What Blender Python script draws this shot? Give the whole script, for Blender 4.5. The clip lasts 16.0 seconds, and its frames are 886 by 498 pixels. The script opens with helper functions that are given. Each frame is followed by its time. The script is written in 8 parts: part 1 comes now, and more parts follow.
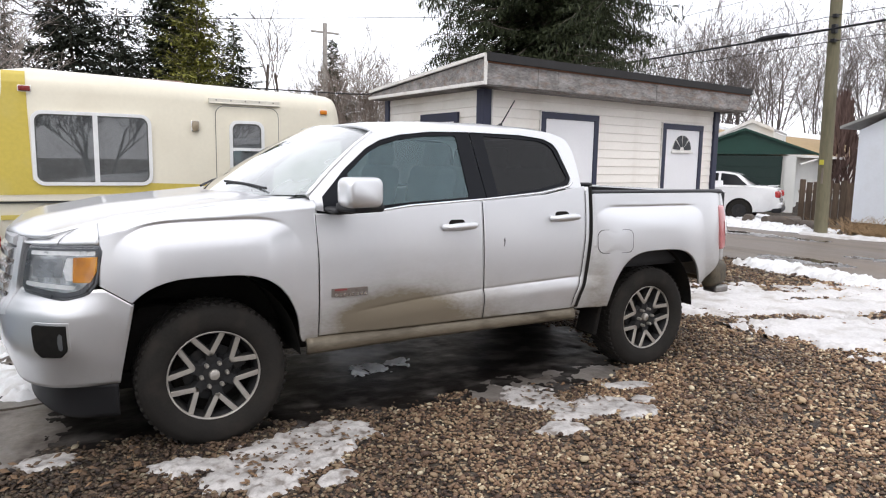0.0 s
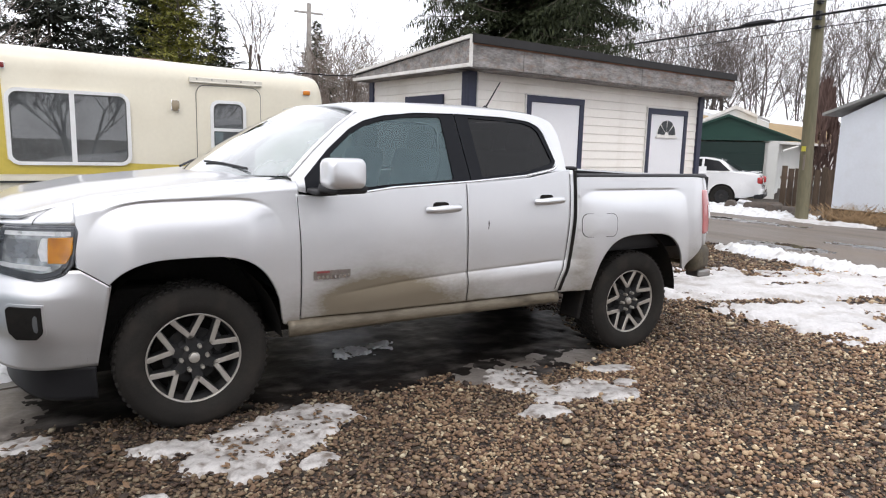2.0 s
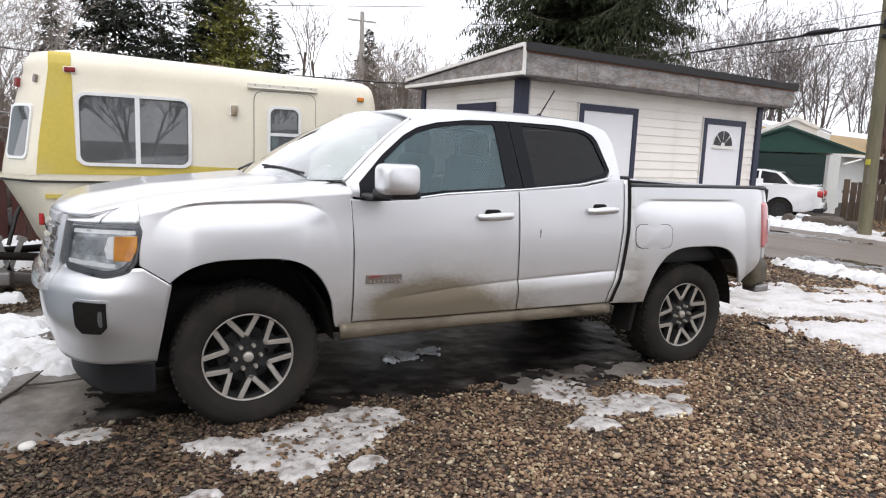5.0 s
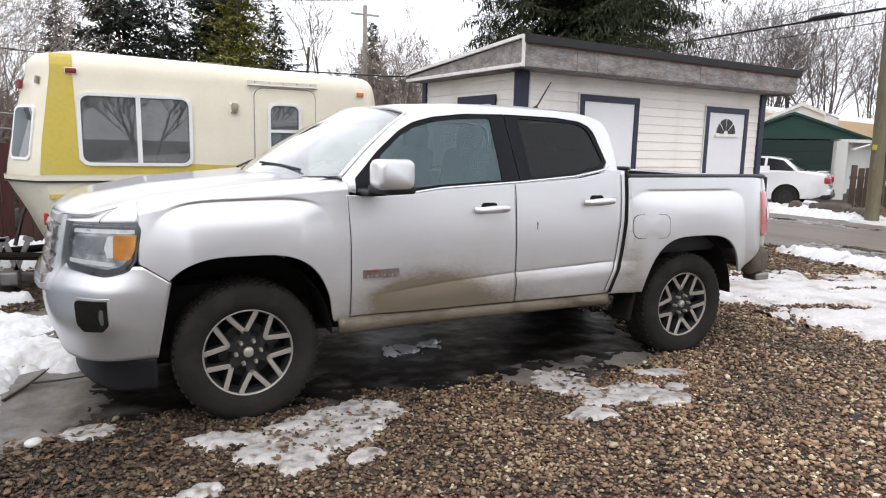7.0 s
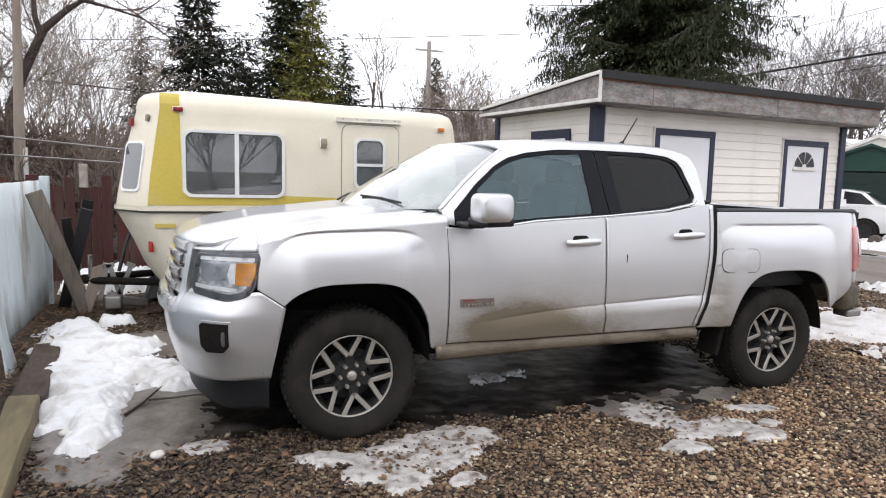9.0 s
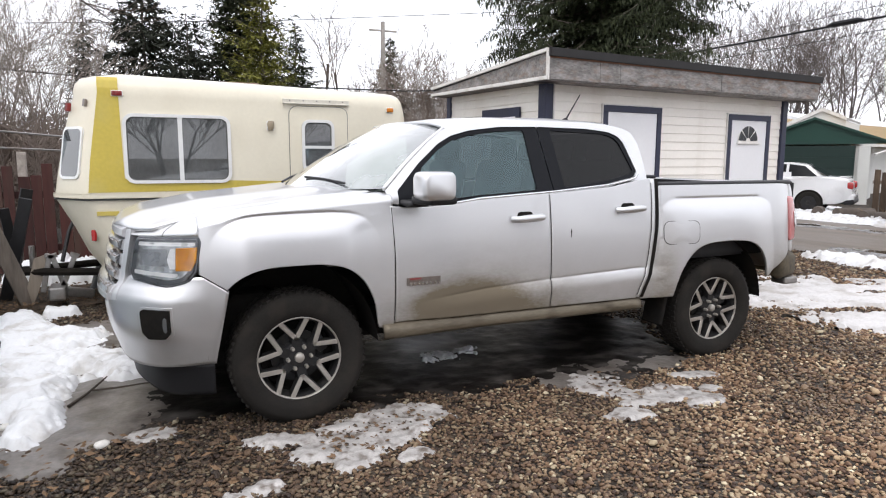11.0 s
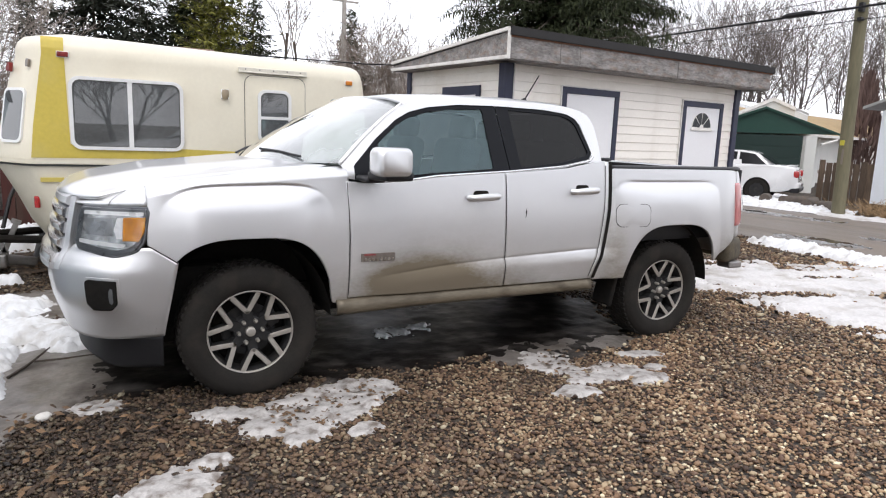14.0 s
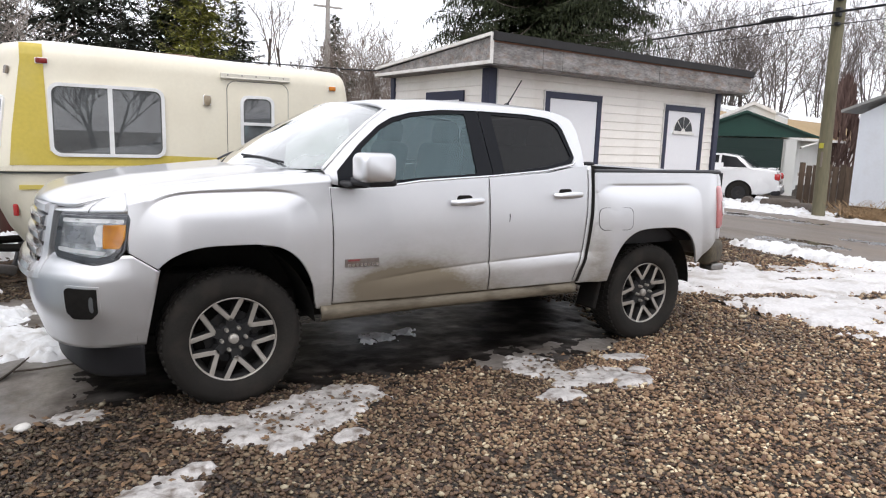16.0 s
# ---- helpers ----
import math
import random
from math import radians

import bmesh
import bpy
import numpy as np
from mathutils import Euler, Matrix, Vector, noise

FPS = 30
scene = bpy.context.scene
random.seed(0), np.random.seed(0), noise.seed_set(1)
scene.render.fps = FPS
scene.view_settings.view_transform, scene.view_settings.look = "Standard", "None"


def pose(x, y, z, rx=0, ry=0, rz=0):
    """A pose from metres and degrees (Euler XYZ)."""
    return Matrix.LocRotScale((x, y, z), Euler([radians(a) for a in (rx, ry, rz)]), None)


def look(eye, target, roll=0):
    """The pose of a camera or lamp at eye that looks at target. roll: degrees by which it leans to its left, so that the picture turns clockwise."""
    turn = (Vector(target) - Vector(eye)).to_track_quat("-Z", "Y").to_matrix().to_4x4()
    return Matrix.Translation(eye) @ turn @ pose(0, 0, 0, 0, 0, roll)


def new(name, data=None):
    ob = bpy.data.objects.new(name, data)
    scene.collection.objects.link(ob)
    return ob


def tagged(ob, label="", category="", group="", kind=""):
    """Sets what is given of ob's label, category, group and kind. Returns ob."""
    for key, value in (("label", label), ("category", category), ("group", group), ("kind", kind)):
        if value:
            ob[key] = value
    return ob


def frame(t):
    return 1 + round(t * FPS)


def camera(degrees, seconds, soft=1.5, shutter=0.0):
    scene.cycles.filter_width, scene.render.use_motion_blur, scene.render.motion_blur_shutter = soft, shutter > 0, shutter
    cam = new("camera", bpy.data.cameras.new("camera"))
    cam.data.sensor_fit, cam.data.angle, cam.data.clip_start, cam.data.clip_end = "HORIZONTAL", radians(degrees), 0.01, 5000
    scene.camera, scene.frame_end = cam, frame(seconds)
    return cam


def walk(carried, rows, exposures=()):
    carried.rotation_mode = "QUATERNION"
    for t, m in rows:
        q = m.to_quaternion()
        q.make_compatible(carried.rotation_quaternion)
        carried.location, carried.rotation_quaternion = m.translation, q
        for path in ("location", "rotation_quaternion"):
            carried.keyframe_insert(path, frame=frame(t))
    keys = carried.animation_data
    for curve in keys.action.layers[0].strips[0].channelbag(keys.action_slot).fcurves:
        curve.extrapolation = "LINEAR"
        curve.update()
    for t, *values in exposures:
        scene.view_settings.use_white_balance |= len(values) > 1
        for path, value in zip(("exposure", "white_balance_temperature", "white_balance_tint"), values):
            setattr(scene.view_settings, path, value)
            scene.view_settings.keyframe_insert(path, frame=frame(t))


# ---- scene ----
cam = camera(67.2, 16.0, soft=1.15)
PATH = [
    (0, (-0.655, -3.684, 1.551), (0.319, -1.957, 1.295), 1.0),
    (0.5, (-0.653, -3.682, 1.549), (0.319, -1.954, 1.281), 1.3),
    (1, (-0.638, -3.684, 1.544), (0.401, -1.999, 1.257), 1.8),
    (1.5, (-0.636, -3.673, 1.546), (0.399, -1.989, 1.245), 1.8),
    (2, (-0.636, -3.661, 1.538), (0.376, -1.963, 1.236), 1.5),
    (2.5, (-0.641, -3.667, 1.556), (0.342, -1.96, 1.209), 1.6),
    (3, (-0.664, -3.674, 1.54), (0.294, -1.947, 1.225), 1.7),
    (3.5, (-0.668, -3.666, 1.535), (0.244, -1.916, 1.208), 1.8),
    (4, (-0.672, -3.672, 1.544), (0.219, -1.91, 1.227), 0.9),
    (4.5, (-0.674, -3.669, 1.539), (0.23, -1.908, 1.247), 1.9),
    (4.7, (-0.672, -3.644, 1.534), (0.223, -1.878, 1.25), 2.4),
    (6.8, (-0.624, -3.677, 1.536), (0.244, -1.902, 1.232), 1.0),
    (7, (-0.62, -3.701, 1.546), (0.251, -1.927, 1.239), 1.3),
    (7.5, (-0.636, -3.774, 1.528), (0.063, -1.92, 1.258), 1.2),
    (8, (-0.681, -3.807, 1.534), (-0.166, -1.897, 1.235), 0.7),
    (8.5, (-0.795, -3.775, 1.568), (-0.203, -1.881, 1.317), 0.2),
    (9, (-0.903, -3.742, 1.561), (-0.181, -1.89, 1.342), 1.4),
    (9.2, (-0.937, -3.731, 1.567), (-0.178, -1.893, 1.346), 0.9),
    (11.5, (-0.8, -3.808, 1.541), (0.04, -2.017, 1.246), 0.8),
    (12, (-0.801, -3.804, 1.547), (0.07, -2.032, 1.225), 1.5),
    (12.5, (-0.793, -3.807, 1.541), (0.119, -2.06, 1.204), 1.4),
    (13, (-0.797, -3.811, 1.545), (0.132, -2.075, 1.192), 2.1),
    (13.5, (-0.809, -3.809, 1.545), (0.125, -2.074, 1.203), 2.1),
    (14, (-0.807, -3.813, 1.548), (0.129, -2.078, 1.211), 2.2),
    (14.5, (-0.803, -3.807, 1.548), (0.143, -2.074, 1.228), 2.4),
    (15, (-0.798, -3.802, 1.556), (0.16, -2.074, 1.244), 1.7),
    (15.5, (-0.803, -3.816, 1.551), (0.176, -2.099, 1.245), 1.8),
    (16, (-0.797, -3.818, 1.548), (0.177, -2.101, 1.227), 1.9),
]
walk(cam, [(t, look(eye, target, roll)) for t, eye, target, roll in PATH])

# ---- sky and light: a bright overcast day ----
world = bpy.data.worlds.new("overcast")
scene.world = world
world.use_nodes = True
wn = world.node_tree
sky = wn.nodes.new("ShaderNodeTexSky")
sky.sky_type = "NISHITA"
sky.sun_disc = False
sky.sun_elevation, sky.sun_rotation = radians(57), radians(215)
sky.air_density, sky.dust_density = 1.0, 4.0
veil = wn.nodes.new("ShaderNodeMixRGB")
veil.inputs[0].default_value = 0.86
veil.inputs[2].default_value = (10.3, 10.34, 10.95, 1)
wn.links.new(sky.outputs[0], veil.inputs[1])
wbg = wn.nodes["Background"]
wbg.inputs[1].default_value = 0.160
wn.links.new(veil.outputs[0], wbg.inputs[0])
sun = new("sun", bpy.data.lights.new("sun", "SUN"))
sun.data.energy, sun.data.angle, sun.data.color = 0.75, radians(30), (1.0, 0.97, 0.93)
sun.matrix_world = look((-4.5, -6.5, 12), (0, 0, 0))
scene.view_settings.exposure = 0.0

# ---- materials ----
def surf(name, col, rough=0.6, metal=0.0, var=0.15, coarse=2.0, fine=40.0, bump=0.15, depth=0.004, stain=None, amount=0.4,
         coat=0.0, spec=0.5, piece=0.0, rmix=0.1, stretch=(1, 1, 1)):
    """A surface with two scales of variation, stains and relief; piece: how much each object differs."""
    m = bpy.data.materials.new(name)
    m.use_nodes = True
    nt = m.node_tree
    N, L = nt.nodes.new, nt.links.new
    b = nt.nodes["Principled BSDF"]
    tc = N("ShaderNodeTexCoord")
    mp = N("ShaderNodeMapping")
    mp.inputs["Scale"].default_value = stretch
    L(tc.outputs["Object"], mp.inputs[0])
    n1, n2 = N("ShaderNodeTexNoise"), N("ShaderNodeTexNoise")
    for n, s, d in ((n1, coarse, 6.0), (n2, fine, 4.0)):
        n.inputs["Scale"].default_value, n.inputs["Detail"].default_value = s, d
        L(mp.outputs[0], n.inputs["Vector"])
    mul = N("ShaderNodeMath")
    mul.operation = "MULTIPLY_ADD"
    L(n1.outputs[0], mul.inputs[0])
    mul.inputs[1].default_value = 0.6
    m2 = N("ShaderNodeMath")
    m2.operation = "MULTIPLY"
    L(n2.outputs[0], m2.inputs[0])
    m2.inputs[1].default_value = 0.4
    L(m2.outputs[0], mul.inputs[2])
    ramp = N("ShaderNodeValToRGB")
    lo = tuple(c * (1 - var) for c in col)
    hi = tuple(min(1, c * (1 + var)) for c in col)
    ramp.color_ramp.elements[0].position, ramp.color_ramp.elements[0].color = 0.3, (*lo, 1)
    ramp.color_ramp.elements[1].position, ramp.color_ramp.elements[1].color = 0.7, (*hi, 1)
    L(mul.outputs[0], ramp.inputs[0])
    out = ramp.outputs[0]
    if stain:
        n3 = N("ShaderNodeTexNoise")
        n3.inputs["Scale"].default_value, n3.inputs["Detail"].default_value = coarse * 1.7, 8.0
        L(mp.outputs[0], n3.inputs["Vector"])
        r3 = N("ShaderNodeValToRGB")
        r3.color_ramp.elements[0].position, r3.color_ramp.elements[1].position = 0.5, 0.68
        r3.color_ramp.elements[1].color = (amount, amount, amount, 1)
        L(n3.outputs[0], r3.inputs[0])
        mx = N("ShaderNodeMixRGB")
        L(r3.outputs[0], mx.inputs[0])
        L(out, mx.inputs[1])
        mx.inputs[2].default_value = (*stain, 1)
        out = mx.outputs[0]
    if piece:
        oi = N("ShaderNodeObjectInfo")
        mr = N("ShaderNodeMapRange")
        mr.inputs[3].default_value, mr.inputs[4].default_value = 1 - piece, 1 + piece
        L(oi.outputs["Random"], mr.inputs[0])
        hs = N("ShaderNodeHueSaturation")
        L(mr.outputs[0], hs.inputs["Value"])
        L(out, hs.inputs["Color"])
        out = hs.outputs[0]
    L(out, b.inputs["Base Color"])
    rr = N("ShaderNodeMapRange")
    rr.inputs[3].default_value, rr.inputs[4].default_value = max(0.02, rough - rmix), min(1, rough + rmix)
    L(n1.outputs[0], rr.inputs[0])
    L(rr.outputs[0], b.inputs["Roughness"])
    b.inputs["Metallic"].default_value = metal
    b.inputs["Coat Weight"].default_value = coat
    b.inputs["Coat Roughness"].default_value = 0.05
    b.inputs["Specular IOR Level"].default_value = spec
    if bump:
        bp = N("ShaderNodeBump")
        bp.inputs["Strength"].default_value, bp.inputs["Distance"].default_value = bump, depth
        L(mul.outputs[0], bp.inputs["Height"])
        L(bp.outputs[0], b.inputs["Normal"])
    return m


def glass(name, tint, gain=1.9, film=0.0, rough=0.01, gloss=(0.9, 0.9, 0.9)):
    """A thin pane: tinted and clear, with the gloss of its two faces, and a pale diffuse film."""
    m = bpy.data.materials.new(name)
    m.use_nodes = True
    nt = m.node_tree
    N, L = nt.nodes.new, nt.links.new
    nt.nodes.remove(nt.nodes["Principled BSDF"])
    out = nt.nodes["Material Output"]
    tr, gl, df = N("ShaderNodeBsdfTransparent"), N("ShaderNodeBsdfGlossy"), N("ShaderNodeBsdfDiffuse")
    tr.inputs[0].default_value = (*tint, 1)
    gl.inputs["Roughness"].default_value = rough
    gl.inputs["Color"].default_value = (*gloss, 1)
    df.inputs[0].default_value = (0.50, 0.54, 0.55, 1)
    body = N("ShaderNodeMixShader")
    noise_tex = N("ShaderNodeTexNoise")
    noise_tex.inputs["Scale"].default_value = 6.0
    tc = N("ShaderNodeTexCoord")
    L(tc.outputs["Object"], noise_tex.inputs["Vector"])
    k = N("ShaderNodeMath")
    k.operation = "MULTIPLY"
    k.inputs[1].default_value = 2 * film
    L(noise_tex.outputs[0], k.inputs[0])
    L(k.outputs[0], body.inputs[0])
    L(tr.outputs[0], body.inputs[1])
    L(df.outputs[0], body.inputs[2])
    fr = N("ShaderNodeFresnel")
    fr.inputs[0].default_value = 1.5
    g = N("ShaderNodeMath")
    g.operation = "MULTIPLY"
    g.use_clamp = True
    g.inputs[1].default_value = gain
    L(fr.outputs[0], g.inputs[0])
    mix = N("ShaderNodeMixShader")
    L(g.outputs[0], mix.inputs[0])
    L(body.outputs[0], mix.inputs[1])
    L(gl.outputs[0], mix.inputs[2])
    L(mix.outputs[0], out.inputs[0])
    return m


# ---- mesh helpers ----
def to_mesh(name, bm, smooth=None):
    me = bpy.data.meshes.new(name)
    bmesh.ops.recalc_face_normals(bm, faces=bm.faces)
    bm.to_mesh(me)
    bm.free()
    if smooth is not None:
        me.shade_smooth()
        me.set_sharp_from_angle(angle=radians(smooth))
    return me


def part(name, bm, material, parent=None, label="", smooth=None):
    """Links a bmesh as one mesh object under a thing or a part."""
    ob = new(name, to_mesh(name, bm, smooth))
    ob.data.materials.append(material)
    if parent:
        ob.parent = parent
    if label:
        ob["label"] = label
    return ob


def piece(name, me, parent, m):
    """One more object on a shared mesh, at the pose m under its parent."""
    ob = new(name, me)
    ob.parent = parent
    ob.matrix_local = m
    return ob


GROUPS = {"bare_shrub": "shrubs of the thicket", "bare_tree": "leafless trees", "spruce_tree": "conifers", "overhead_cable": "overhead cables", "log": "logs by the pole"}


def thing(name, label, category, at=(0, 0, 0), turn=0.0, group="", kind=""):
    ob = new(name)
    ob.empty_display_size = 0.1
    ob.matrix_world = pose(*at, 0, 0, turn)
    return tagged(ob, label, category, group or GROUPS.get(name, ""), kind)


def box(bm, c, s, m=None, bevel=0.0, seg=2):
    """A box of size s round c, turned by m, with rounded edges."""
    g = bmesh.ops.create_cube(bm, size=1.0)
    bmesh.ops.scale(bm, vec=s, verts=g["verts"])
    if bevel:
        es = list({e for v in g["verts"] for e in v.link_edges})
        r = bmesh.ops.bevel(bm, geom=es, offset=min(bevel, 0.49 * min(s)), segments=seg, affect="EDGES", profile=0.5)
        vs = list({v for f in r["faces"] for v in f.verts} | {v for v in g["verts"] if v.is_valid})
    else:
        vs = g["verts"]
    if m is not None:
        bmesh.ops.transform(bm, matrix=m, verts=vs)
    bmesh.ops.translate(bm, vec=c, verts=vs)
    return vs


def B(*boxes, bevel=0.0, seg=2):
    """A bmesh of boxes, each (centre, size)."""
    bm = bmesh.new()
    for c, s in boxes:
        box(bm, c, s, None, bevel, seg)
    return bm


def tube(bm, pts, r, n=8, caps=True):
    """A round bar through pts; r: one radius, or one for each point."""
    pts = [Vector(p) for p in pts]
    rs = list(r) if isinstance(r, (list, tuple)) else [r] * len(pts)
    rings = []
    side = None
    for i, p in enumerate(pts):
        d = (pts[min(i + 1, len(pts) - 1)] - pts[max(i - 1, 0)]).normalized()
        if side is None:
            side = d.orthogonal().normalized()
        side = (side - d * side.dot(d)).normalized()
        up = d.cross(side)
        rings.append([bm.verts.new(p + (side * math.cos(a) + up * math.sin(a)) * rs[i]) for a in [2 * math.pi * k / n for k in range(n)]])
    for a, b in zip(rings, rings[1:]):
        for k in range(n):
            bm.faces.new((a[k], a[(k + 1) % n], b[(k + 1) % n], b[k]))
    if caps:
        bm.faces.new(rings[0][::-1])
        bm.faces.new(rings[-1])
    return rings


def lathe(bm, prof, n=32, m=None):
    """Turns a profile of (radius, height) round the z axis; m places it."""
    rings = []
    for r, h in prof:
        ring = []
        for k in range(n):
            a = 2 * math.pi * k / n
            v = Vector((r * math.cos(a), r * math.sin(a), h))
            ring.append(bm.verts.new(m @ v if m is not None else v))
        rings.append(ring)
    for a, b in zip(rings, rings[1:]):
        for k in range(n):
            bm.faces.new((a[k], a[(k + 1) % n], b[(k + 1) % n], b[k]))
    return rings


def sheet(bm, f, nu, nv):
    """A grid of points f(u, v) for u, v from 0 to 1."""
    vs = [[bm.verts.new(f(i / nu, j / nv)) for j in range(nv + 1)] for i in range(nu + 1)]
    for i in range(nu):
        for j in range(nv):
            bm.faces.new((vs[i][j], vs[i + 1][j], vs[i + 1][j + 1], vs[i][j + 1]))
    return vs


def slab(bm, outline, f0, f1):
    """A plate with an outline of 2D points; f0, f1 take (a, b) to its two faces."""
    a = [bm.verts.new(f0(*p)) for p in outline]
    b = [bm.verts.new(f1(*p)) for p in outline]
    bm.faces.new(a)
    bm.faces.new(b[::-1])
    n = len(a)
    for k in range(n):
        bm.faces.new((a[k], b[k], b[(k + 1) % n], a[(k + 1) % n]))


def rounded(x0, z0, x1, z1, r, n=5):
    """A rounded rectangle as 2D points."""
    out = []
    for cx, cz, a0 in ((x1 - r, z1 - r, 0), (x0 + r, z1 - r, 90), (x0 + r, z0 + r, 180), (x1 - r, z0 + r, 270)):
        for k in range(n + 1):
            a = radians(a0 + 90 * k / n)
            out.append((cx + r * math.cos(a), cz + r * math.sin(a)))
    return out


def resample(poly, n):
    """n points at even steps round a closed 2D outline."""
    p = [Vector(q) for q in poly] + [Vector(poly[0])]
    ds = [0.0]
    for a, b in zip(p, p[1:]):
        ds.append(ds[-1] + (b - a).length)
    return [(float(np.interp(ds[-1] * k / n, ds, [q.x for q in p])), float(np.interp(ds[-1] * k / n, ds, [q.y for q in p]))) for k in range(n)]


def smooth_step(a, b, x):
    t = min(1.0, max(0.0, (x - a) / (b - a)))
    return t * t * (3 - 2 * t)


def lerp_table(x, table):
    return float(np.interp(x, [a for a, _ in table], [b for _, b in table]))

def paint_with_mud_and_shade():
    """Silver metallic paint with the splashed mud behind the wheels and some painted darkening low on the doors."""
    m = surf("silver_paint", (0.70, 0.702, 0.715), rough=0.40, metal=0.9, var=0.04, coarse=1.5, fine=300, bump=0.02, depth=0.001, coat=0.7, rmix=0.04)
    nt = m.node_tree
    N, L = nt.nodes.new, nt.links.new
    b = nt.nodes["Principled BSDF"]
    tc = N("ShaderNodeTexCoord")
    sep = N("ShaderNodeSeparateXYZ")
    L(tc.outputs["Object"], sep.inputs[0])

    def op(kind, a, c=None, d=None):
        n = N("ShaderNodeMath")
        n.operation = kind
        for i, v in enumerate((a, c, d)):
            if v is None:
                continue
            if isinstance(v, (int, float)):
                n.inputs[i].default_value = v
            else:
                L(v, n.inputs[i])
        return n.outputs[0]

    x, z = sep.outputs[0], sep.outputs[2]

    def mud_and_shade(cx, cz, rx, rz, k):
        dx = op("DIVIDE", op("SUBTRACT", x, cx), rx)
        dz = op("DIVIDE", op("SUBTRACT", z, cz), rz)
        r = op("ADD", op("MULTIPLY", dx, dx), op("MULTIPLY", dz, dz))
        return op("MULTIPLY", op("POWER", 2.718, op("MULTIPLY", r, -1.0)), k)

    total = mud_and_shade(0.84, 0.56, 0.26, 0.13, 0.8)
    # the broad faint ones also paint in the dark ground mirrored by the doors
    for s in ((1.20, 0.58, 0.48, 0.15, 0.95), (1.05, 0.72, 0.36, 0.12, 0.85), (0.84, 0.66, 0.16, 0.10, 0.55), (1.65, 0.58, 0.55, 0.18, 0.5), (1.25, 0.85, 0.6, 0.22, 0.3), (1.9, 0.45, 1.3, 0.30, 0.34), (2.66, 0.74, 0.13, 0.26, 0.95), (2.75, 0.55, 0.25, 0.1, 0.4), (3.95, 0.62, 0.25, 0.22, 1.1), (0.5, 0.5, 0.12, 0.2, 0.5), (1.5, 0.49, 1.6, 0.055, 1.0), (4.15, 0.58, 0.3, 0.12, 0.8), (-0.6, 0.42, 0.3, 0.08, 0.3)):
        total = op("ADD", total, mud_and_shade(*s))
    n = N("ShaderNodeTexNoise")
    n.inputs["Scale"].default_value, n.inputs["Detail"].default_value = 9.0, 12.0
    mp = N("ShaderNodeMapping")
    mp.inputs["Scale"].default_value = (0.6, 1, 1.2)
    L(tc.outputs["Object"], mp.inputs[0])
    L(mp.outputs[0], n.inputs["Vector"])
    speck = N("ShaderNodeTexNoise")
    speck.inputs["Scale"].default_value, speck.inputs["Detail"].default_value = 60.0, 6.0
    L(mp.outputs[0], speck.inputs["Vector"])
    f = op("MULTIPLY", total, op("ADD", op("MULTIPLY_ADD", n.outputs[0], 0.42, 0.25), op("MULTIPLY", speck.outputs[0], 0.22)))
    f = op("MINIMUM", op("MAXIMUM", f, 0.0), 0.9)
    mix = N("ShaderNodeMixRGB")
    old = b.inputs["Base Color"].links[0].from_socket
    L(f, mix.inputs[0])
    L(old, mix.inputs[1])
    mix.inputs[2].default_value = (0.135, 0.100, 0.050, 1)
    L(mix.outputs[0], b.inputs["Base Color"])
    rough = b.inputs["Roughness"].links[0].from_socket
    L(op("MULTIPLY_ADD", f, 0.6, rough), b.inputs["Roughness"])
    L(op("MULTIPLY_ADD", f, -0.75, 0.9), b.inputs["Metallic"])
    L(op("MULTIPLY_ADD", f, -0.85, 0.7), b.inputs["Coat Weight"])
    return m


m_silver = paint_with_mud_and_shade()
m_black = surf("black_plastic", (0.016, 0.016, 0.018), rough=0.5, spec=0.3, var=0.2, fine=200, bump=0.08, depth=0.002)
m_gloss = surf("black_trim", (0.011, 0.012, 0.015), rough=0.42, var=0.1, bump=0, spec=0.12)
m_foglens = surf("dim_fog_lens", (0.10, 0.105, 0.11), rough=0.15, var=0.2, coat=0.6, bump=0)
m_muddy = surf("mud_caked_metal", (0.10, 0.082, 0.055), rough=0.7, spec=0.3, var=0.4, coarse=5, fine=50, bump=0.4, stain=(0.035, 0.03, 0.024), amount=0.7)
m_sill = surf("muddy_sill_paint", (0.145, 0.122, 0.088), rough=0.42, metal=0.35, var=0.3, coarse=4, fine=50, bump=0.15, stain=(0.05, 0.038, 0.024), amount=0.85, stretch=(0.5, 1, 2))
m_under = surf("underbody", (0.012, 0.011, 0.010), rough=0.9, spec=0.15, var=0.4, stain=(0.03, 0.022, 0.016), bump=0.3)
m_rubber = surf("tyre_rubber", (0.019, 0.0172, 0.0155), rough=0.85, spec=0.2, var=0.25, coarse=5, fine=90, bump=0.2, stain=(0.033, 0.028, 0.0235), amount=0.55)
m_alloy = surf("machined_alloy", (0.43, 0.405, 0.37), rough=0.42, metal=0.6, var=0.08, coarse=9, bump=0.05, stain=(0.28, 0.25, 0.2), amount=0.3)
m_pocket = surf("dark_wheel_paint", (0.020, 0.020, 0.021), rough=0.5, spec=0.25, var=0.3, coarse=9, stain=(0.07, 0.06, 0.048), amount=0.25)
m_chrome = surf("chrome", (0.78, 0.78, 0.79), rough=0.14, metal=1.0, var=0.03, bump=0, rmix=0.05)
m_steel = surf("dull_steel", (0.32, 0.31, 0.30), rough=0.45, metal=0.8, var=0.2, stain=(0.16, 0.09, 0.05), amount=0.5)
m_amber = surf("amber_lens", (0.92, 0.30, 0.012), rough=0.2, var=0.5, coarse=22, fine=120, bump=0.25, coat=1.0)
